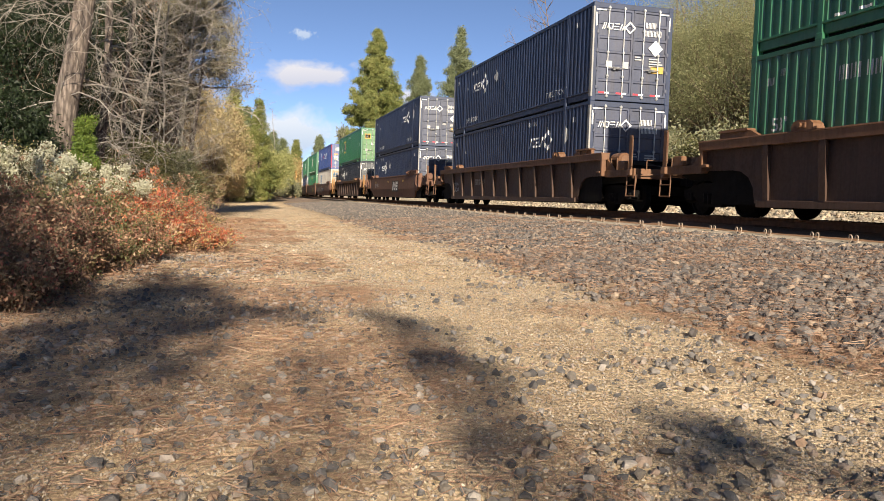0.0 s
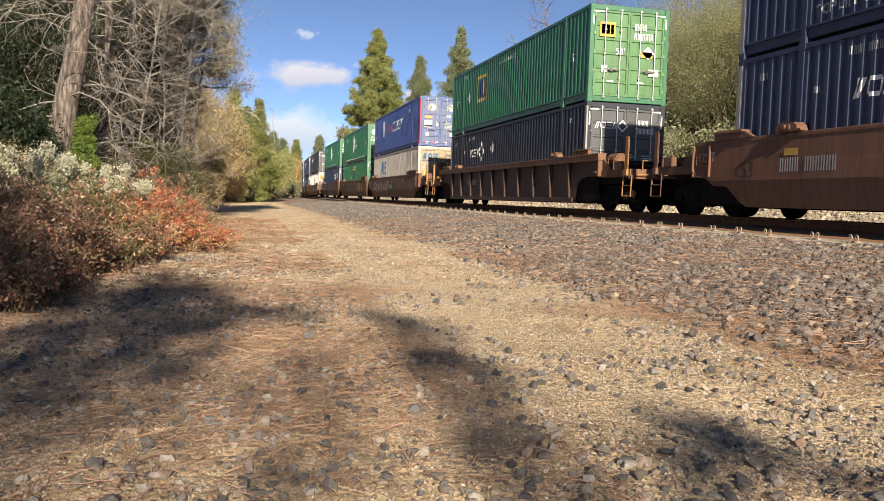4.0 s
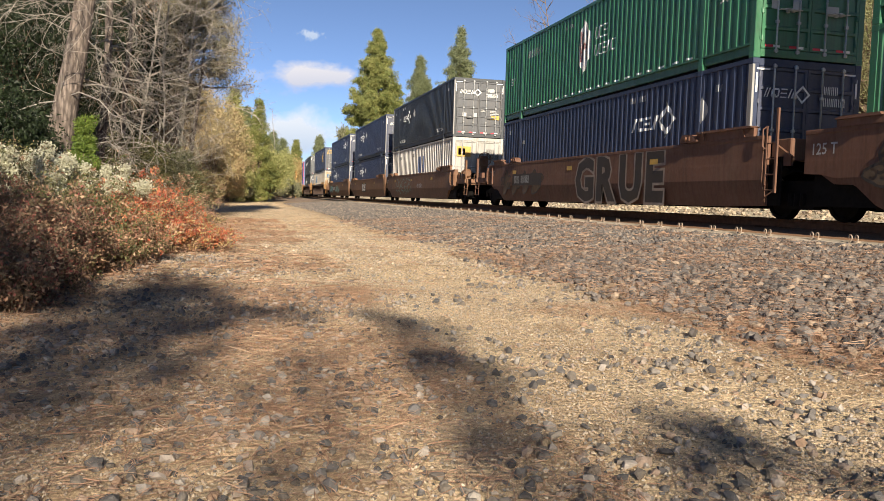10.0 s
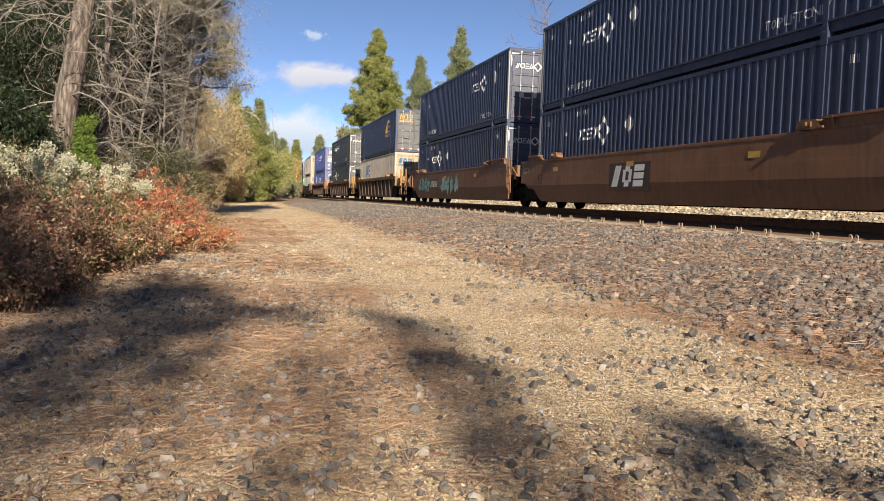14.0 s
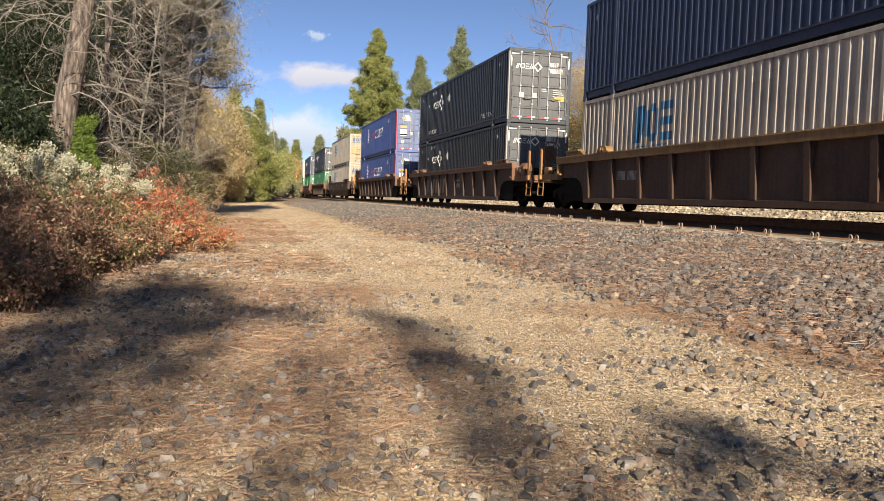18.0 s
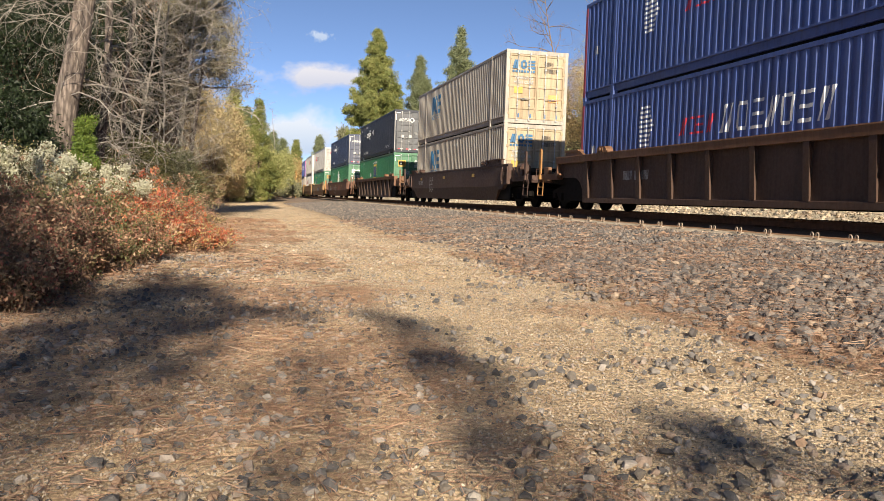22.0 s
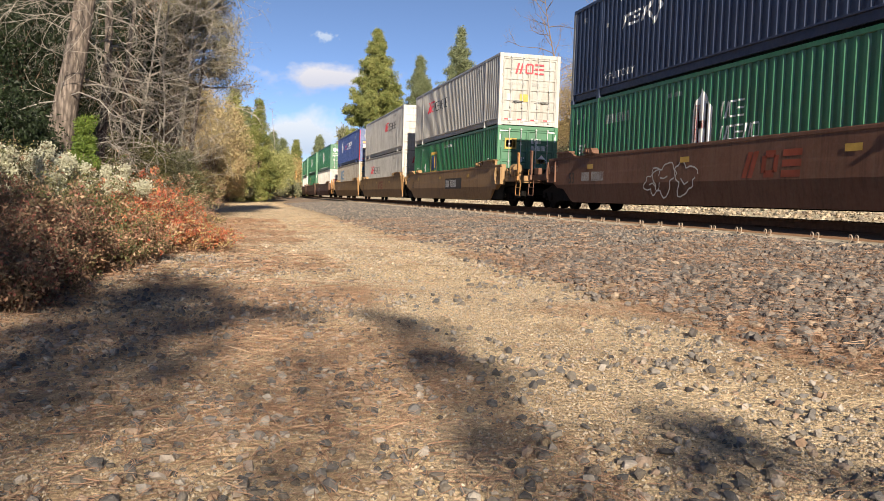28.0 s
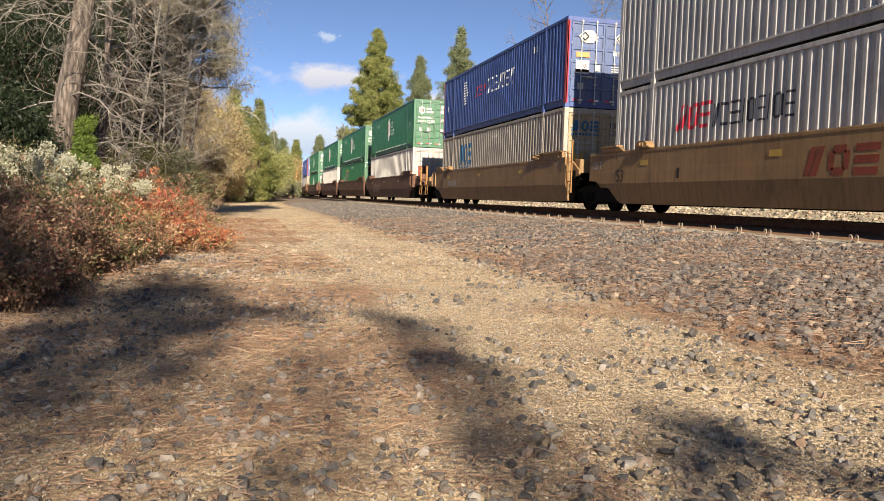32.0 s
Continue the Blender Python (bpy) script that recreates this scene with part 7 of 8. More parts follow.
for px, dist, r in ((410, 88, 1.7), (428, 96, 1.9), (443, 102, 1.9), (458, 110, 2.1), (472, 118, 2.1), (484, 128, 2.2), (432, 112, 2.1), (496, 140, 2.3), (508, 150, 2.3)):
    k += 1
    grow(broadleaf, px, dist, r * 1.5, r, "grey", 200 + k, "pale grey green shrub beside the road", name="shrub", leaves=8000, size=0.045 + dist * 0.0006, trunk_h=0.03, category="shrub", clumps=36)
marker = MB().tube((0, 0, -0.2), (0, 0, 5.2), 0.13, n=10).box((-0.2, -0.14, 4.6), (0.2, -0.1, 5.1), bevel=0.02)
p_ob = part("marker_post", marker, YELLOW, at=at_view(522, 150))
tagged(p_ob, "tall orange wooden post beside the bend", "post")

# ---------------------------------------------------------------- brush at the road's left edge
def bramble(at, height, radius, seed, label, parts_of, leaves=9000, size=0.03, stems=75):
    """Tangled thin stems with leaves of one or more tints."""
    rng = np.random.default_rng(seed)
    root = new("bush")
    tagged(root, label, "bush")
    root.location = at
    w = Wood()
    tips = []
    for i in range(stems):
        a, lean = rng.uniform(0, 6.28), rng.uniform(0.1, 1.1)
        pts = wander(rng, (rng.normal() * radius * 0.35, rng.normal() * radius * 0.35, -0.03), (math.cos(a) * lean, math.sin(a) * lean, 1.0), height * rng.uniform(0.45, 1.3), 5, 0.17, 0.03)
        w.limb(pts, 0.007, 0.002, 4)
        for j in (2, 3, 4, 5):
            tips.append(pts[j])
        for q in range(2):
            j = int(rng.integers(2, 5))
            sp = wander(rng, pts[j], rng.normal(size=3) + np.array([0, 0, 0.3]), height * 0.35, 3, 0.2)
            w.limb(sp, 0.004, 0.0015, 4)
            tips += [sp[2], sp[3]]
    tagged(part("tangle", w.mesh("tangle"), TWIG, root), "dry tangled stems", kind="stuff")
    tips = np.array(tips)
    for leaf, share, sz, zmin in parts_of:
        pick = tips[(tips[:, 2] > zmin * height)]
        pick = pick[rng.permutation(len(pick))[:max(12, int(len(pick) * (0.24 if leaf == "bloom" else 0.5)))]]
        n = int(leaves * share)
        tight = 0.036 if leaf == "bloom" else 0.042
        cc = pick[rng.integers(0, len(pick), n)] + rng.normal(size=(n, 3)) * np.array([1.0, 1.0, 1.25 if leaf == "bloom" else 0.8]) * tight * (radius + 0.45)
        cc = cc[cc[:, 2] > 0.02]
        v, f = leaf_cloud(cc, sz, 1.0, rng)
        part("foliage" if leaf != "bloom" else "blossom", raw_mesh("foliage", v, f), LEAF[leaf], root)
    return root


WHITE_B = [("bush", 0.9, 0.02, 0.0), ("bloom", 1.7, 0.018, 0.72)]
RED_B = [("red", 0.95, 0.021, 0.2), ("rust", 0.75, 0.018, 0.0)]
DRY_B = [("rust", 0.9, 0.018, 0.0), ("bush", 0.25, 0.018, 0.1)]
MIX_B = [("rust", 0.6, 0.018, 0.0), ("red", 0.2, 0.02, 0.2), ("bush", 0.55, 0.018, 0.0)]
GRN_B = [("bush", 1.0, 0.018, 0.0), ("rust", 0.3, 0.018, 0.0)]
DARK_B = [("maroon", 1.2, 0.017, 0.0), ("rust", 0.22, 0.017, 0.1)]
ORA_B = [("rust", 0.6, 0.019, 0.0), ("red", 0.35, 0.02, 0.3), ("ochre", 0.3, 0.019, 0.2)]
TXT = {id(WHITE_B): "green bush with pale fluffy seed heads beside the road", id(RED_B): "bush with bright red autumn leaves beside the road", id(DRY_B): "dry rusty brown bramble beside the road",
       id(MIX_B): "tangled brown and red bramble beside the road", id(GRN_B): "dark green tangled bush beside the road", id(DARK_B): "dark maroon bramble beside the road", id(ORA_B): "orange and tan autumn bramble beside the road"}
for i, (px, dist, h, r, what) in enumerate((
        (15, 12.2, 1.1, 0.75, WHITE_B), (62, 12.8, 1.05, 0.7, WHITE_B), (128, 13.0, 1.1, 0.7, WHITE_B), (168, 13.4, 1.05, 0.6, WHITE_B), (-40, 12.0, 1.15, 0.8, WHITE_B), (40, 11.6, 0.95, 0.5, WHITE_B), (100, 12.2, 0.95, 0.5, WHITE_B),
        (222, 13.5, 1.05, 0.55, RED_B), (250, 13.2, 0.8, 0.5, RED_B), (328, 13.4, 0.42, 0.45, RED_B), (8, 9.2, 0.8, 0.5, DARK_B), (300, 14.2, 0.7, 0.6, ORA_B),
        (95, 11.4, 0.85, 0.7, GRN_B), (150, 11.6, 0.85, 0.7, GRN_B), (200, 12.2, 0.8, 0.65, ORA_B), (255, 12.6, 0.65, 0.6, ORA_B), (305, 12.8, 0.5, 0.55, ORA_B), (352, 13.6, 0.38, 0.5, ORA_B),
        (45, 10.2, 0.95, 0.65, GRN_B), (110, 10.3, 0.75, 0.6, GRN_B), (165, 10.8, 0.7, 0.55, MIX_B), (215, 11.2, 0.55, 0.5, DRY_B), (-30, 8.8, 0.95, 0.65, DARK_B), (30, 8.8, 0.75, 0.5, DARK_B),
        (80, 9.2, 0.6, 0.5, DARK_B), (130, 9.6, 0.5, 0.45, DRY_B), (-20, 7.6, 0.7, 0.5, DARK_B), (25, 7.7, 0.5, 0.4, DARK_B), (-30, 6.8, 0.5, 0.4, DARK_B), (70, 8.4, 0.4, 0.4, DRY_B),
        (190, 14.6, 1.2, 0.7, GRN_B), (270, 15.5, 1.0, 0.8, GRN_B), (285, 17.5, 0.9, 0.8, GRN_B), (296, 21.0, 1.1, 0.9, DRY_B), (-90, 11.0, 1.2, 0.9, GRN_B), (90, 14.2, 1.1, 0.8, GRN_B), (20, 14.5, 1.3, 0.9, GRN_B),
        (305, 25.0, 1.0, 0.9, DRY_B), (265, 18.5, 1.1, 0.9, DRY_B))):
    bramble(at_view(px, dist), h, r, 500 + i, TXT[id(what)], what)

# ---------------------------------------------------------------- the unseen pines behind the camera, added to shade the road
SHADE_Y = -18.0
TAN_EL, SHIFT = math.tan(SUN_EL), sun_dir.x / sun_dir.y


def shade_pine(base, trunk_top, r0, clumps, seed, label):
    """An unseen pine behind the camera: a bare trunk and boughs with uneven clumps of needles, each (x, z, width,
    height, density), hung where their shade fits the camera's view.
    """
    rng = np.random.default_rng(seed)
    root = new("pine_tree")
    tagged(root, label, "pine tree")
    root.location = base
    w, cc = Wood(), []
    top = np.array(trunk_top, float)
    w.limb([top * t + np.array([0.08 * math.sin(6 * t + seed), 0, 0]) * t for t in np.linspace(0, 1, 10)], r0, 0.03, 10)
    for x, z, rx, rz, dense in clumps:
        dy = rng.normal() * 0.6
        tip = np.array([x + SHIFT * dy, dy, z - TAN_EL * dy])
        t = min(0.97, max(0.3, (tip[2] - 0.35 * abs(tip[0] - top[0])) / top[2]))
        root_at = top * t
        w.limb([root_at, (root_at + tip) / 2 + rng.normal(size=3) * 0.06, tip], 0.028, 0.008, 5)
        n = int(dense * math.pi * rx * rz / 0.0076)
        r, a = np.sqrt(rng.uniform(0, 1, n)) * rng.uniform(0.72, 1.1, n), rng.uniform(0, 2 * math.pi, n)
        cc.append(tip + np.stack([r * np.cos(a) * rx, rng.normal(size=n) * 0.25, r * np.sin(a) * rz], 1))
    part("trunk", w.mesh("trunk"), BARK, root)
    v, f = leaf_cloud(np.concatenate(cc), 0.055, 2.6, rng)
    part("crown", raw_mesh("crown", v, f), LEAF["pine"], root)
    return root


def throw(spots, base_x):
    """Where clumps hang, worked back from spots (x, y, half width, half depth, density) of shade on the road that fit
    the camera's view.
    """
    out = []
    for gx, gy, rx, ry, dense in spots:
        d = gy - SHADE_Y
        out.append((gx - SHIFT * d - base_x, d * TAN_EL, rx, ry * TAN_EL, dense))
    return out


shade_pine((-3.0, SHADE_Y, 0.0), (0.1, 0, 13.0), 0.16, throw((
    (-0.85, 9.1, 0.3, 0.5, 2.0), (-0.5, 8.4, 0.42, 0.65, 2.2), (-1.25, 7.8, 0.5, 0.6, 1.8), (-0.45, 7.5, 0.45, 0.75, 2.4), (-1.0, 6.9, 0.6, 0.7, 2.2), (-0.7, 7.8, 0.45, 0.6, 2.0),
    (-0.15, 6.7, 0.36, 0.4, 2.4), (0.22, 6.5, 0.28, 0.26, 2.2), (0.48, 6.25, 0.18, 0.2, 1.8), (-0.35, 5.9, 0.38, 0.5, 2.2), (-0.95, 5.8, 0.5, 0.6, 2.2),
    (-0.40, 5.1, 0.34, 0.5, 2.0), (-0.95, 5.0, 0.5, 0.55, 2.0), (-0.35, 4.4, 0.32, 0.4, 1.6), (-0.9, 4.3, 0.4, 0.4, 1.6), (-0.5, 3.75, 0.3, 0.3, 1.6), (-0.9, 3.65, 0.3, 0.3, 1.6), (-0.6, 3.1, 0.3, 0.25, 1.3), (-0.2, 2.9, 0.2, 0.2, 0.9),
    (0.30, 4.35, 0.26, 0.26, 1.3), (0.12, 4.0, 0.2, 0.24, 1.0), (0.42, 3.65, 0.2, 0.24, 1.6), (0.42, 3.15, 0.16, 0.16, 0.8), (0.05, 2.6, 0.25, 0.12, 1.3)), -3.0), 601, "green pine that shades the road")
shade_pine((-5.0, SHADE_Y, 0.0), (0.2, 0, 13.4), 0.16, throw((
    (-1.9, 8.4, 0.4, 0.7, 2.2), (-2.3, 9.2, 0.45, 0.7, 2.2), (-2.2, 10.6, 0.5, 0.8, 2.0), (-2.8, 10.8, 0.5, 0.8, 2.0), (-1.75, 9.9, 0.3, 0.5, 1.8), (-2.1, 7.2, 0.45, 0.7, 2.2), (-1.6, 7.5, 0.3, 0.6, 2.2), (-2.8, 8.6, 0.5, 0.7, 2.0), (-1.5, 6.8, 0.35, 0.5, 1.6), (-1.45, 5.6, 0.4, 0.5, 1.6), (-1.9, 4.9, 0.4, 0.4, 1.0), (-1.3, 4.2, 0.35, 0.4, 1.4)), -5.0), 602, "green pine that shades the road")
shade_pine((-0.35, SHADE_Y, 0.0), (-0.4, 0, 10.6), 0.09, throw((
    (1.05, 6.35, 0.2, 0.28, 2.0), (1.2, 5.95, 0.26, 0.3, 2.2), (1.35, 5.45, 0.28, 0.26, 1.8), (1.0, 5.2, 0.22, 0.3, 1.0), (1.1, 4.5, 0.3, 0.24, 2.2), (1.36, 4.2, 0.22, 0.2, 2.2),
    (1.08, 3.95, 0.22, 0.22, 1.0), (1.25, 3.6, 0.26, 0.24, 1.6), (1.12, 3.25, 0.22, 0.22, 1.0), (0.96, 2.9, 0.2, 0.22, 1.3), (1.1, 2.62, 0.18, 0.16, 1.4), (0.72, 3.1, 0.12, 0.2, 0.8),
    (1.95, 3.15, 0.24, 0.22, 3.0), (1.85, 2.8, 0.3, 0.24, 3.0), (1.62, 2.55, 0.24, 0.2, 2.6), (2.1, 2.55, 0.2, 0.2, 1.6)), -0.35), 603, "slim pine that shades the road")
# unseen tall pine, added for the band of shade across the far road
conifer("pine_tree", (-4.6, -14.0, 0.0), 36.0, 3.3, "pine", 604, "tall pine whose crown shades the far road", tufts=420, size=0.32, base=0.83, ragged=0.4, thick=0.2)

# ---------------------------------------------------------------- loose stones and needles
def stone_shapes(count, flat):
    """Angular broken stones: an icosahedron knocked out of true."""
    g = (1 + 5 ** 0.5) / 2
    v = np.array([(-1, g, 0), (1, g, 0), (-1, -g, 0), (1, -g, 0), (0, -1, g), (0, 1, g), (0, -1, -g), (0, 1, -g), (g, 0, -1), (g, 0, 1), (-g, 0, -1), (-g, 0, 1)]) / math.hypot(1, g)
    f = np.array([(0, 11, 5), (0, 5, 1), (0, 1, 7), (0, 7, 10), (0, 10, 11), (1, 5, 9), (5, 11, 4), (11, 10, 2), (10, 7, 6), (7, 1, 8), (3, 9, 4), (3, 4, 2), (3, 2, 6), (3, 6, 8), (3, 8, 9), (4, 9, 5), (2, 4, 11), (6, 2, 10), (8, 6, 7), (9, 8, 1)])
    rng = np.random.default_rng(31)
    out = []
    for i in range(count):
        w = v * rng.uniform(0.5, 1.25, (12, 1)) * np.array([1.0, rng.uniform(0.6, 0.95), rng.uniform(*flat)])
        out.append(w)
    return out, f


SHAPES, SHAPE_F = stone_shapes(14, (0.5, 0.95))
GRAIN_F = np.array([(0, 2, 4), (2, 1, 4), (1, 3, 4), (3, 0, 4)])
_g = np.random.default_rng(5)
GRAINS = [np.array([(1, 0, 0), (-1, 0, 0), (0, 1, 0), (0, -1, 0), (0, 0, 0.9)]) * _g.uniform(0.6, 1.2, (5, 1)) + _g.normal(0, 0.12, (5, 3)) for _ in range(10)]


def stone_material(name, cols, per="island"):
    def build(nt, bsdf):
        if per == "island":
            r = nt.nodes.new("ShaderNodeNewGeometry").outputs["Random Per Island"]
        else:
            r = nt.nodes.new("ShaderNodeObjectInfo").outputs["Random"]
        c = ramp(nt, r, [(i / (len(cols) - 1), x) for i, x in enumerate(cols)])
        n = noise_tex(nt, 40.0, 4, 0.7)
        c = blend(nt, 0.6, c, ramp(nt, n, [(0.3, (0.55, 0.55, 0.55)), (0.7, (1.35, 1.33, 1.3))]), "MULTIPLY")
        nt.links.new(c, bsdf.inputs["Base Color"])
        bsdf.inputs["Roughness"].default_value = 0.95
        bsdf.inputs["Specular IOR Level"].default_value = 0.15
        bumped(nt, bsdf, n, 0.6, 0.012)
    return material(name, build)


BALLAST_COL = [(0.06, 0.057, 0.058), (0.125, 0.115, 0.112), (0.20, 0.18, 0.165), (0.085, 0.077, 0.074), (0.165, 0.146, 0.135), (0.36, 0.28, 0.21)]
PEBBLE_COL = [(0.09, 0.085, 0.08), (0.35, 0.285, 0.21), (0.44, 0.365, 0.275), (0.20, 0.175, 0.15), (0.52, 0.45, 0.36), (0.34, 0.26, 0.19), (0.15, 0.13, 0.115)]
BALLAST_MAT = stone_material("broken ballast stone", BALLAST_COL)
PEBBLE_MAT = stone_material("mixed road pebbles", PEBBLE_COL)


def turn_z(n, rng):
    a = rng.uniform(0, 2 * math.pi, n)
    b = rng.normal(0, 0.35, n)
    ca, sa, cb, sb = np.cos(a), np.sin(a), np.cos(b), np.sin(b)
    m = np.zeros((n, 3, 3))
    m[:, 0, 0], m[:, 0, 1], m[:, 0, 2] = ca, -sa * cb, sa * sb
    m[:, 1, 0], m[:, 1, 1], m[:, 1, 2] = sa, ca * cb, -ca * sb
    m[:, 2, 1], m[:, 2, 2] = sb, cb
    return m


def heights(x, y):
    return np.array([ground_z(b, a - on_track(b)[0]) for a, b in zip(x, y)])


def stones(name, x, y, size, mat, label, sink=0.12, small=False):
    rng = np.random.default_rng(len(x))
    n = len(x)
    z = heights(x, y)
    shapes, faces = (GRAINS, GRAIN_F) if small else (SHAPES, SHAPE_F)
    base = np.array(shapes)[rng.integers(0, len(shapes), n)]
    v = np.einsum("nij,nkj->nki", turn_z(n, rng), base) * size[:, None, None]
    v += np.stack([x, y, z + size * (0.5 - sink)], 1)[:, None, :]
    f = (faces[None] + (np.arange(n) * base.shape[1])[:, None, None]).reshape(-1, 3)
    ob = part(name, raw_mesh(name, v.reshape(-1, 3), f), mat)
    return tagged(ob, label, "stones", kind="stuff")


def scatter(n, x0, x1, y0, y1, rng, keep=None):
    x, y = rng.uniform(x0, x1, n), rng.uniform(y0, y1, n)
    a = np.arctan2(x, y) - YAW
    ok = np.abs(a) < radians(31.5)
    if keep is not None:
        ok &= rng.uniform(size=n) < keep(x, y)
    return x[ok], y[ok]


def patchy(x, y, scale, shift=0.0):
    return np.array([noise.noise(Vector((a * scale + shift, b * scale, shift))) for a, b in zip(x, y)])


rng = np.random.default_rng(77)
toe = lambda x, y: np.clip((x - 3.3 - 0.45 * patchy(x, y, 0.9)) / 1.6, 0.0, 1.0) ** 1.4
x, y = scatter(36000, 3.0, 9.62, 2.5, 13.0, rng, lambda x, y: toe(x, y) * (0.75 + 0.5 * patchy(x, y, 1.3, 4)))
stones("ballast_stones", x, y, rng.uniform(0.024, 0.052, len(x)) * (0.8 + 0.6 * rng.uniform(size=len(x)) ** 2), BALLAST_MAT, "dark grey broken ballast stones on the slope", 0.0)
x, y = scatter(17000, 3.2, 9.62, 13.0, 32.0, rng, lambda x, y: toe(x, y))
stones("ballast_stones", x, y, rng.uniform(0.032, 0.06, len(x)), BALLAST_MAT, "dark grey broken ballast stones on the slope", 0.3, True)
x, y = scatter(16000, 3.9, 9.62, 32.0, 80.0, rng, lambda x, y: toe(x, y))
stones("ballast_stones", x, y, rng.uniform(0.035, 0.07, len(x)), BALLAST_MAT, "dark grey broken ballast stones on the slope", 0.3, True)
x, y = scatter(9000, 12.9, 20.0, 8.0, 60.0, rng)
stones("gravel", x, y, rng.uniform(0.04, 0.09, len(x)), PEBBLE_MAT, "pale gravel on the far side of the track")
x, y = scatter(140000, -3.2, 5.4, 1.6, 9.0, rng, lambda x, y: 0.6 + 0.6 * patchy(x, y, 1.1, 9))
stones("gravel", x, y, rng.uniform(0.003, 0.0105, len(x)), PEBBLE_MAT, "fine pale gravel on the road", small=True)
x, y = scatter(40000, -3.2, 5.4, 9.0, 20.0, rng, lambda x, y: 0.6 + 0.6 * patchy(x, y, 1.1, 9))
stones("gravel", x, y, rng.uniform(0.008, 0.02, len(x)), PEBBLE_MAT, "fine pale gravel on the road", small=True)
x, y = scatter(9000, -3.2, 5.0, 11.0, 30.0, rng, lambda x, y: 0.5 + 0.6 * patchy(x, y, 0.8, 9))
stones("gravel", x, y, rng.uniform(0.012, 0.028, len(x)), PEBBLE_MAT, "fine pale gravel on the road")
x, y = scatter(15000, -3.2, 5.2, 20.0, 60.0, rng, lambda x, y: 0.6 + 0.6 * patchy(x, y, 0.6, 9))
stones("gravel", x, y, rng.uniform(0.010, 0.024, len(x)), PEBBLE_MAT, "fine pale gravel on the road", small=True)
rocky = lambda x, y: np.clip(0.22 + 0.75 * patchy(x, y, 0.75, 21) + 0.5 * np.clip(0.9 - x, 0, 1) - 0.18 * np.clip(y - 5, 0, 9) / 3 + 0.35 * np.clip((4.8 - y) / 1.6, 0, 1) * (x > 1.0), 0.0, 1.0)
x, y = scatter(32000, -3.0, 4.8, 1.7, 12.0, rng, rocky)
stones("road_stones", x, y, 0.006 + 0.028 * rng.uniform(size=len(x)) ** 1.7, stone_material("grey road stones", [(0.07, 0.066, 0.066), (0.15, 0.14, 0.135), (0.14, 0.12, 0.10), (0.33, 0.30, 0.27), (0.24, 0.16, 0.11)]), "grey stones scattered over the road")
def rounder(name, v, f):
    """A broken stone with its faces split once and its corners worn."""
    w, mid, out = [np.array(p, float) for p in v], {}, []

    def half(a, b):
        k = (min(a, b), max(a, b))
        if k not in mid:
            m = (w[a] + w[b]) / 2
            mid[k] = len(w)
            w.append(m * (1.0 + 0.10 * math.sin(37.0 * m[0] + 23.0 * m[1] + 11.0 * m[2]) + 0.07))
        return mid[k]
    for a, b, c in f:
        ab, bc, ca = half(a, b), half(b, c), half(c, a)
        out += [(a, ab, ca), (b, bc, ab), (c, ca, bc), (ab, bc, ca)]
    w = np.array(w)
    w[:len(v)] *= 0.92
    return raw_mesh(name, w, out)


LONE = stone_material("single road stones", [(0.10, 0.10, 0.10), (0.19, 0.18, 0.18), (0.27, 0.24, 0.21), (0.15, 0.13, 0.12), (0.33, 0.25, 0.16)], "object")
x, y = scatter(760, -2.2, 4.8, 1.9, 9.0, rng, lambda x, y: 0.35 + 0.6 * patchy(x, y, 0.8, 21))
x, y = x[:280], y[:280]
zz = heights(x, y)
for i in range(len(x)):
    sz = float(0.015 + 0.030 * rng.uniform() ** 1.5)
    me = once(("lone", i % 12), lambda: rounder("stone", SHAPES[i % 12], SHAPE_F))
    o = part("stone", me, LONE, ground, at=Matrix.Translation((x[i], y[i], zz[i] + sz * 0.22)) @ Euler((rng.normal() * 0.25, rng.normal() * 0.25, rng.uniform(0, 6.28))).to_matrix().to_4x4() @ Matrix.Scale(sz, 4))


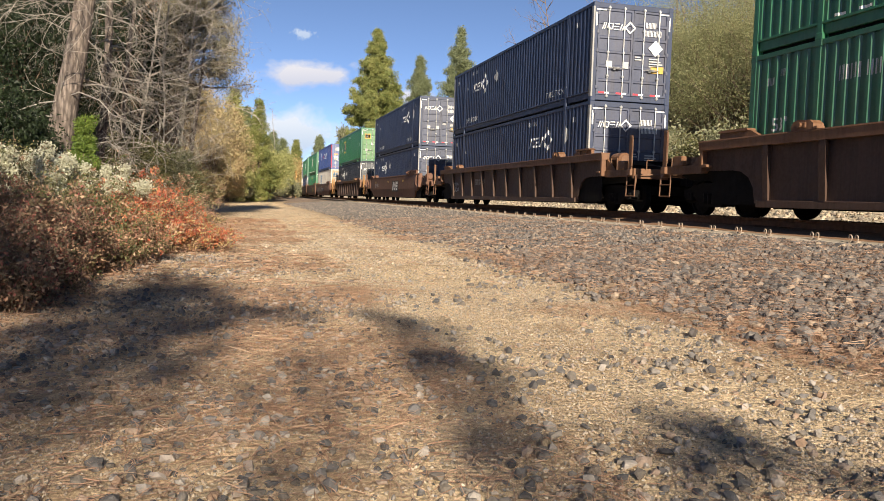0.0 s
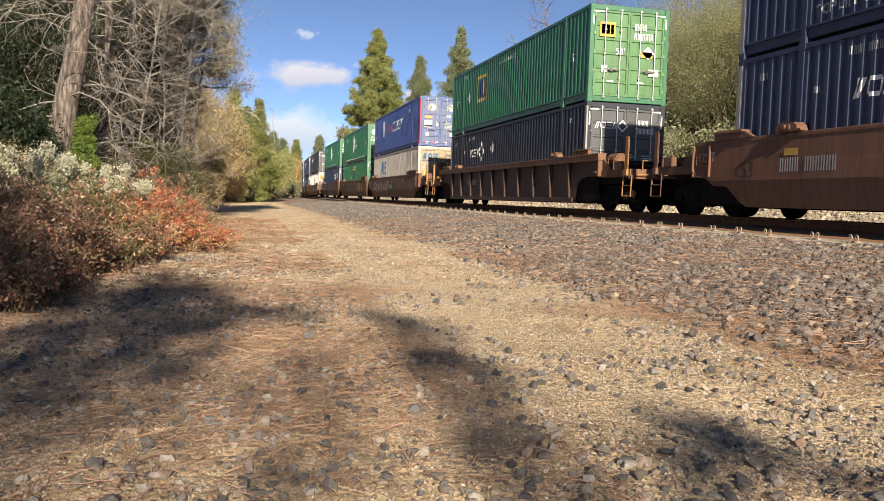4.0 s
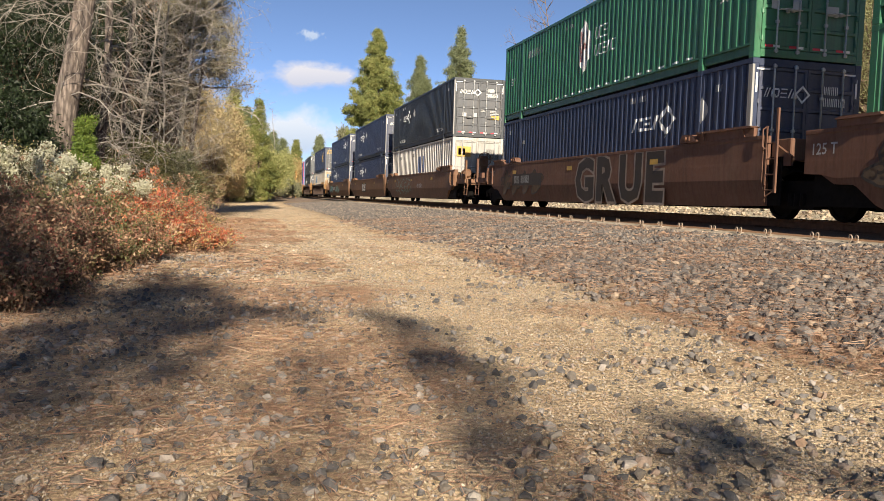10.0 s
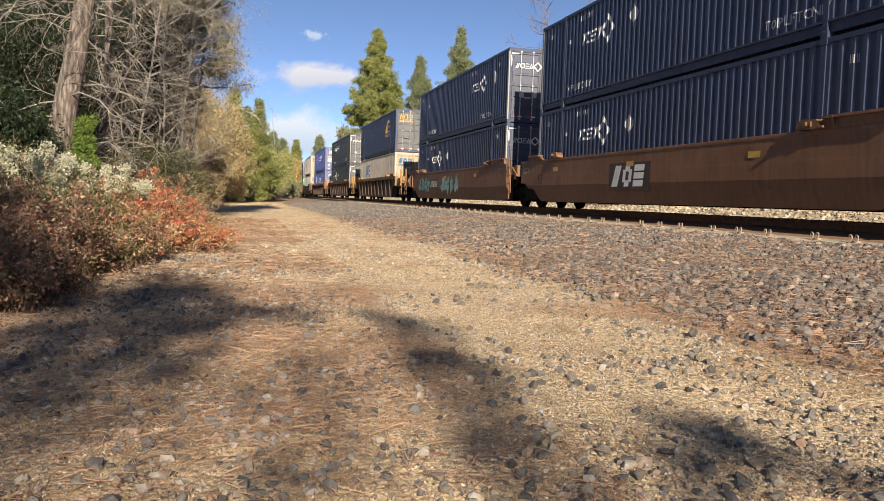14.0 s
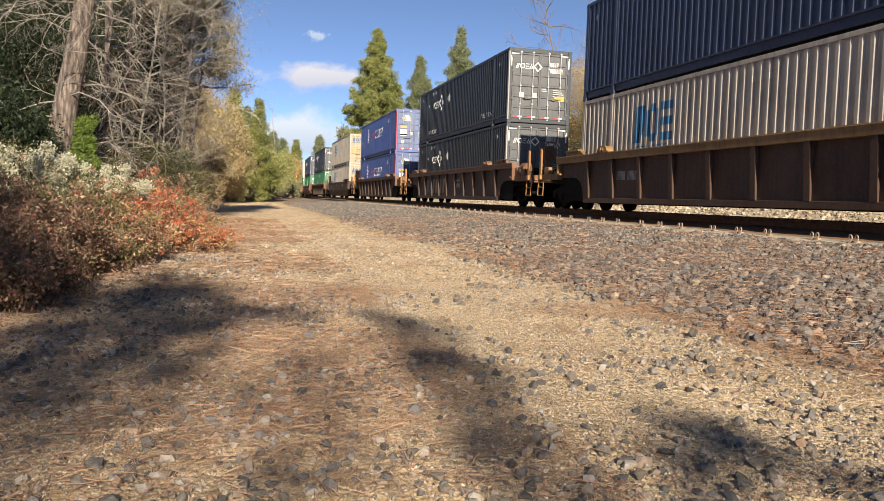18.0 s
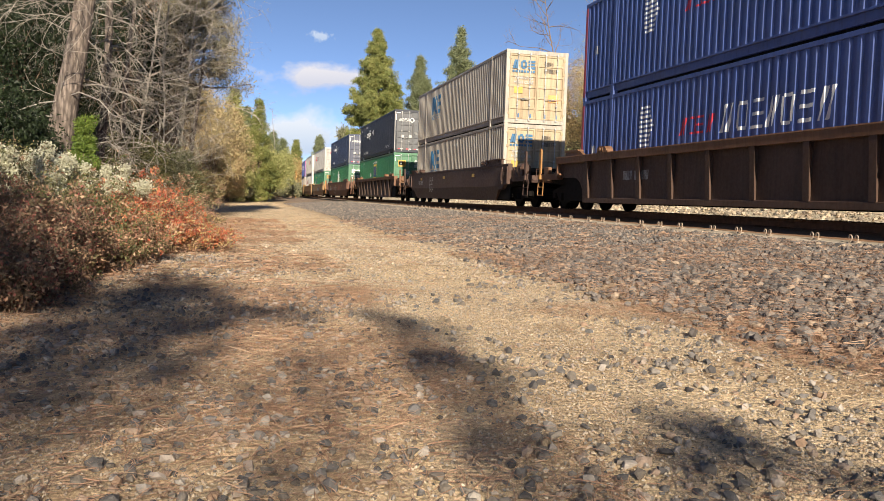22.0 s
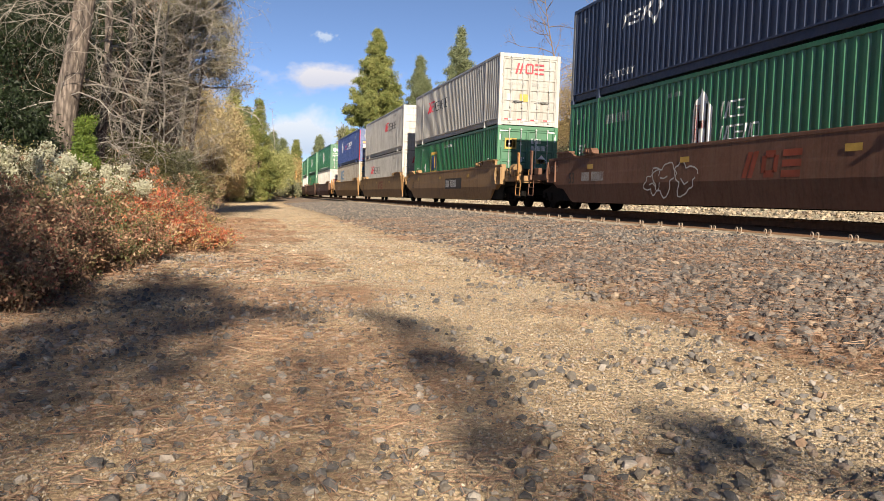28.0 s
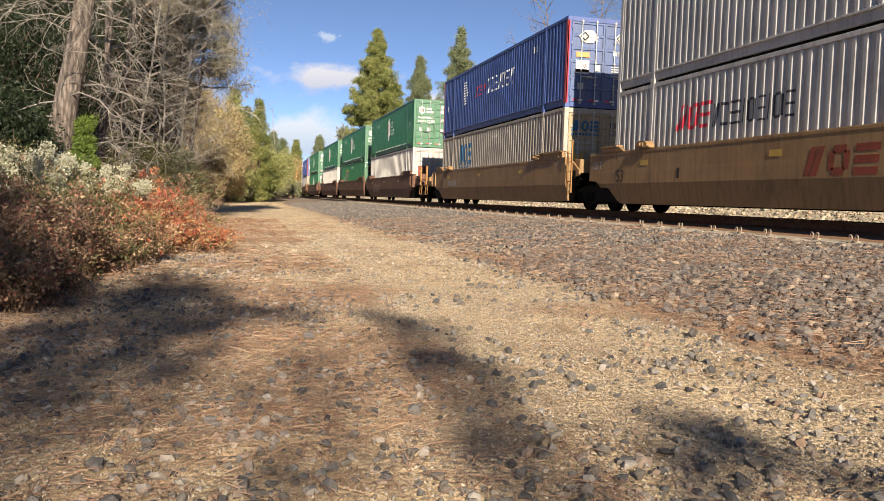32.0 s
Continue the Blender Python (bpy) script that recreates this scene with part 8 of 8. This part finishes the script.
def needles(n, x0, x1, y0, y1, keep, length, width, lift):
    x, y = scatter(n, x0, x1, y0, y1, rng, keep)
    z = heights(x, y) + rng.uniform(0.002, lift, len(x))
    a = rng.normal(0.9, 1.3, len(x))
    L = rng.uniform(0.5, 1.1, len(x)) * length / 2
    c = np.stack([x, y, z], 1)
    d = np.stack([np.cos(a) * L, np.sin(a) * L, rng.normal(0, 0.10, len(x)) * L], 1)
    e = np.stack([-np.sin(a), np.cos(a), rng.normal(0, 0.5, len(x))], 1) * width / 2
    m = c + np.array([0, 0, 1.0]) * (rng.uniform(0.0, 0.012, len(x)))[:, None]
    v = np.stack([c - d - e, m - e, c + d - e * 0.3, c + d + e * 0.3, m + e, c - d + e], 1).reshape(-1, 3)
    k = np.arange(len(x))[:, None] * 6
    f = np.concatenate([k + np.array([[0, 1, 4, 5]]), k + np.array([[1, 2, 3, 4]])])
    return v, f


NEEDLE = leafy("fallen pine needles", [(0.22, 0.12, 0.075), (0.42, 0.25, 0.155), (0.64, 0.45, 0.31), (0.32, 0.18, 0.115)], 0.1, 0.8)
duff = lambda x, y: np.clip(0.42 + 1.1 * patchy(x, y, 0.7, 41) + 0.25 * (x < 0.4) - 0.6 * ((x > 1.25) & (x < 3.3)) - 0.1 * (x > 4.2), 0.03, 1.0)
v1, f1 = needles(150000, -3.2, 8.5, 1.6, 8.0, duff, 0.16, 0.0022, 0.028)
v2, f2 = needles(90000, -3.0, 9.5, 8.0, 30.0, duff, 0.20, 0.007, 0.06)
v3, f3 = needles(42000, 3.5, 9.0, 3.0, 13.0, lambda x, y: np.clip(0.75 + 0.8 * patchy(x, y, 0.9, 55), 0.1, 1.0), 0.17, 0.0028, 0.10)
nd = part("pine_needles", raw_mesh("pine_needles", np.concatenate([v1, v2, v3]), np.concatenate([f1, f2 + len(v1), f3 + len(v1) + len(v2)])), NEEDLE)
tagged(nd, "fallen orange brown pine needles", "needles", kind="stuff")
# ---------------------------------------------------------------- everything that moves
def motions():
    times = [0.5 * k for k in range(65)]
    for thing, up, mid in TRAIN:
        rows = []
        for t in times:
            x, y, h = on_track(mid - train_gone(t))
            rows.append((t, pose(x, y, RAIL_Z + up, 0, 0, -math.degrees(h))))
        walk(thing, rows)
    # the wheels of one kind roll alike: the first of each is keyed, the rest share its keys
    lead = {}
    for k, w in WHEELS:
        if k not in lead:
            y = w.matrix_basis.translation.y
            walk(w, [(i / 30, pose(0, y, WHEEL_R, math.degrees(train_gone(i / 30) / WHEEL_R), 0, 0)) for i in range(961)])
            lead[k] = w.animation_data
        else:
            w.rotation_mode = "QUATERNION"
            keys = w.animation_data_create()
            keys.action, keys.action_slot = lead[k].action, lead[k].action_slot
    for cloud, start, end in CLOUDS:
        walk(cloud, [(0.0, start), (32.0, end)])


motions()
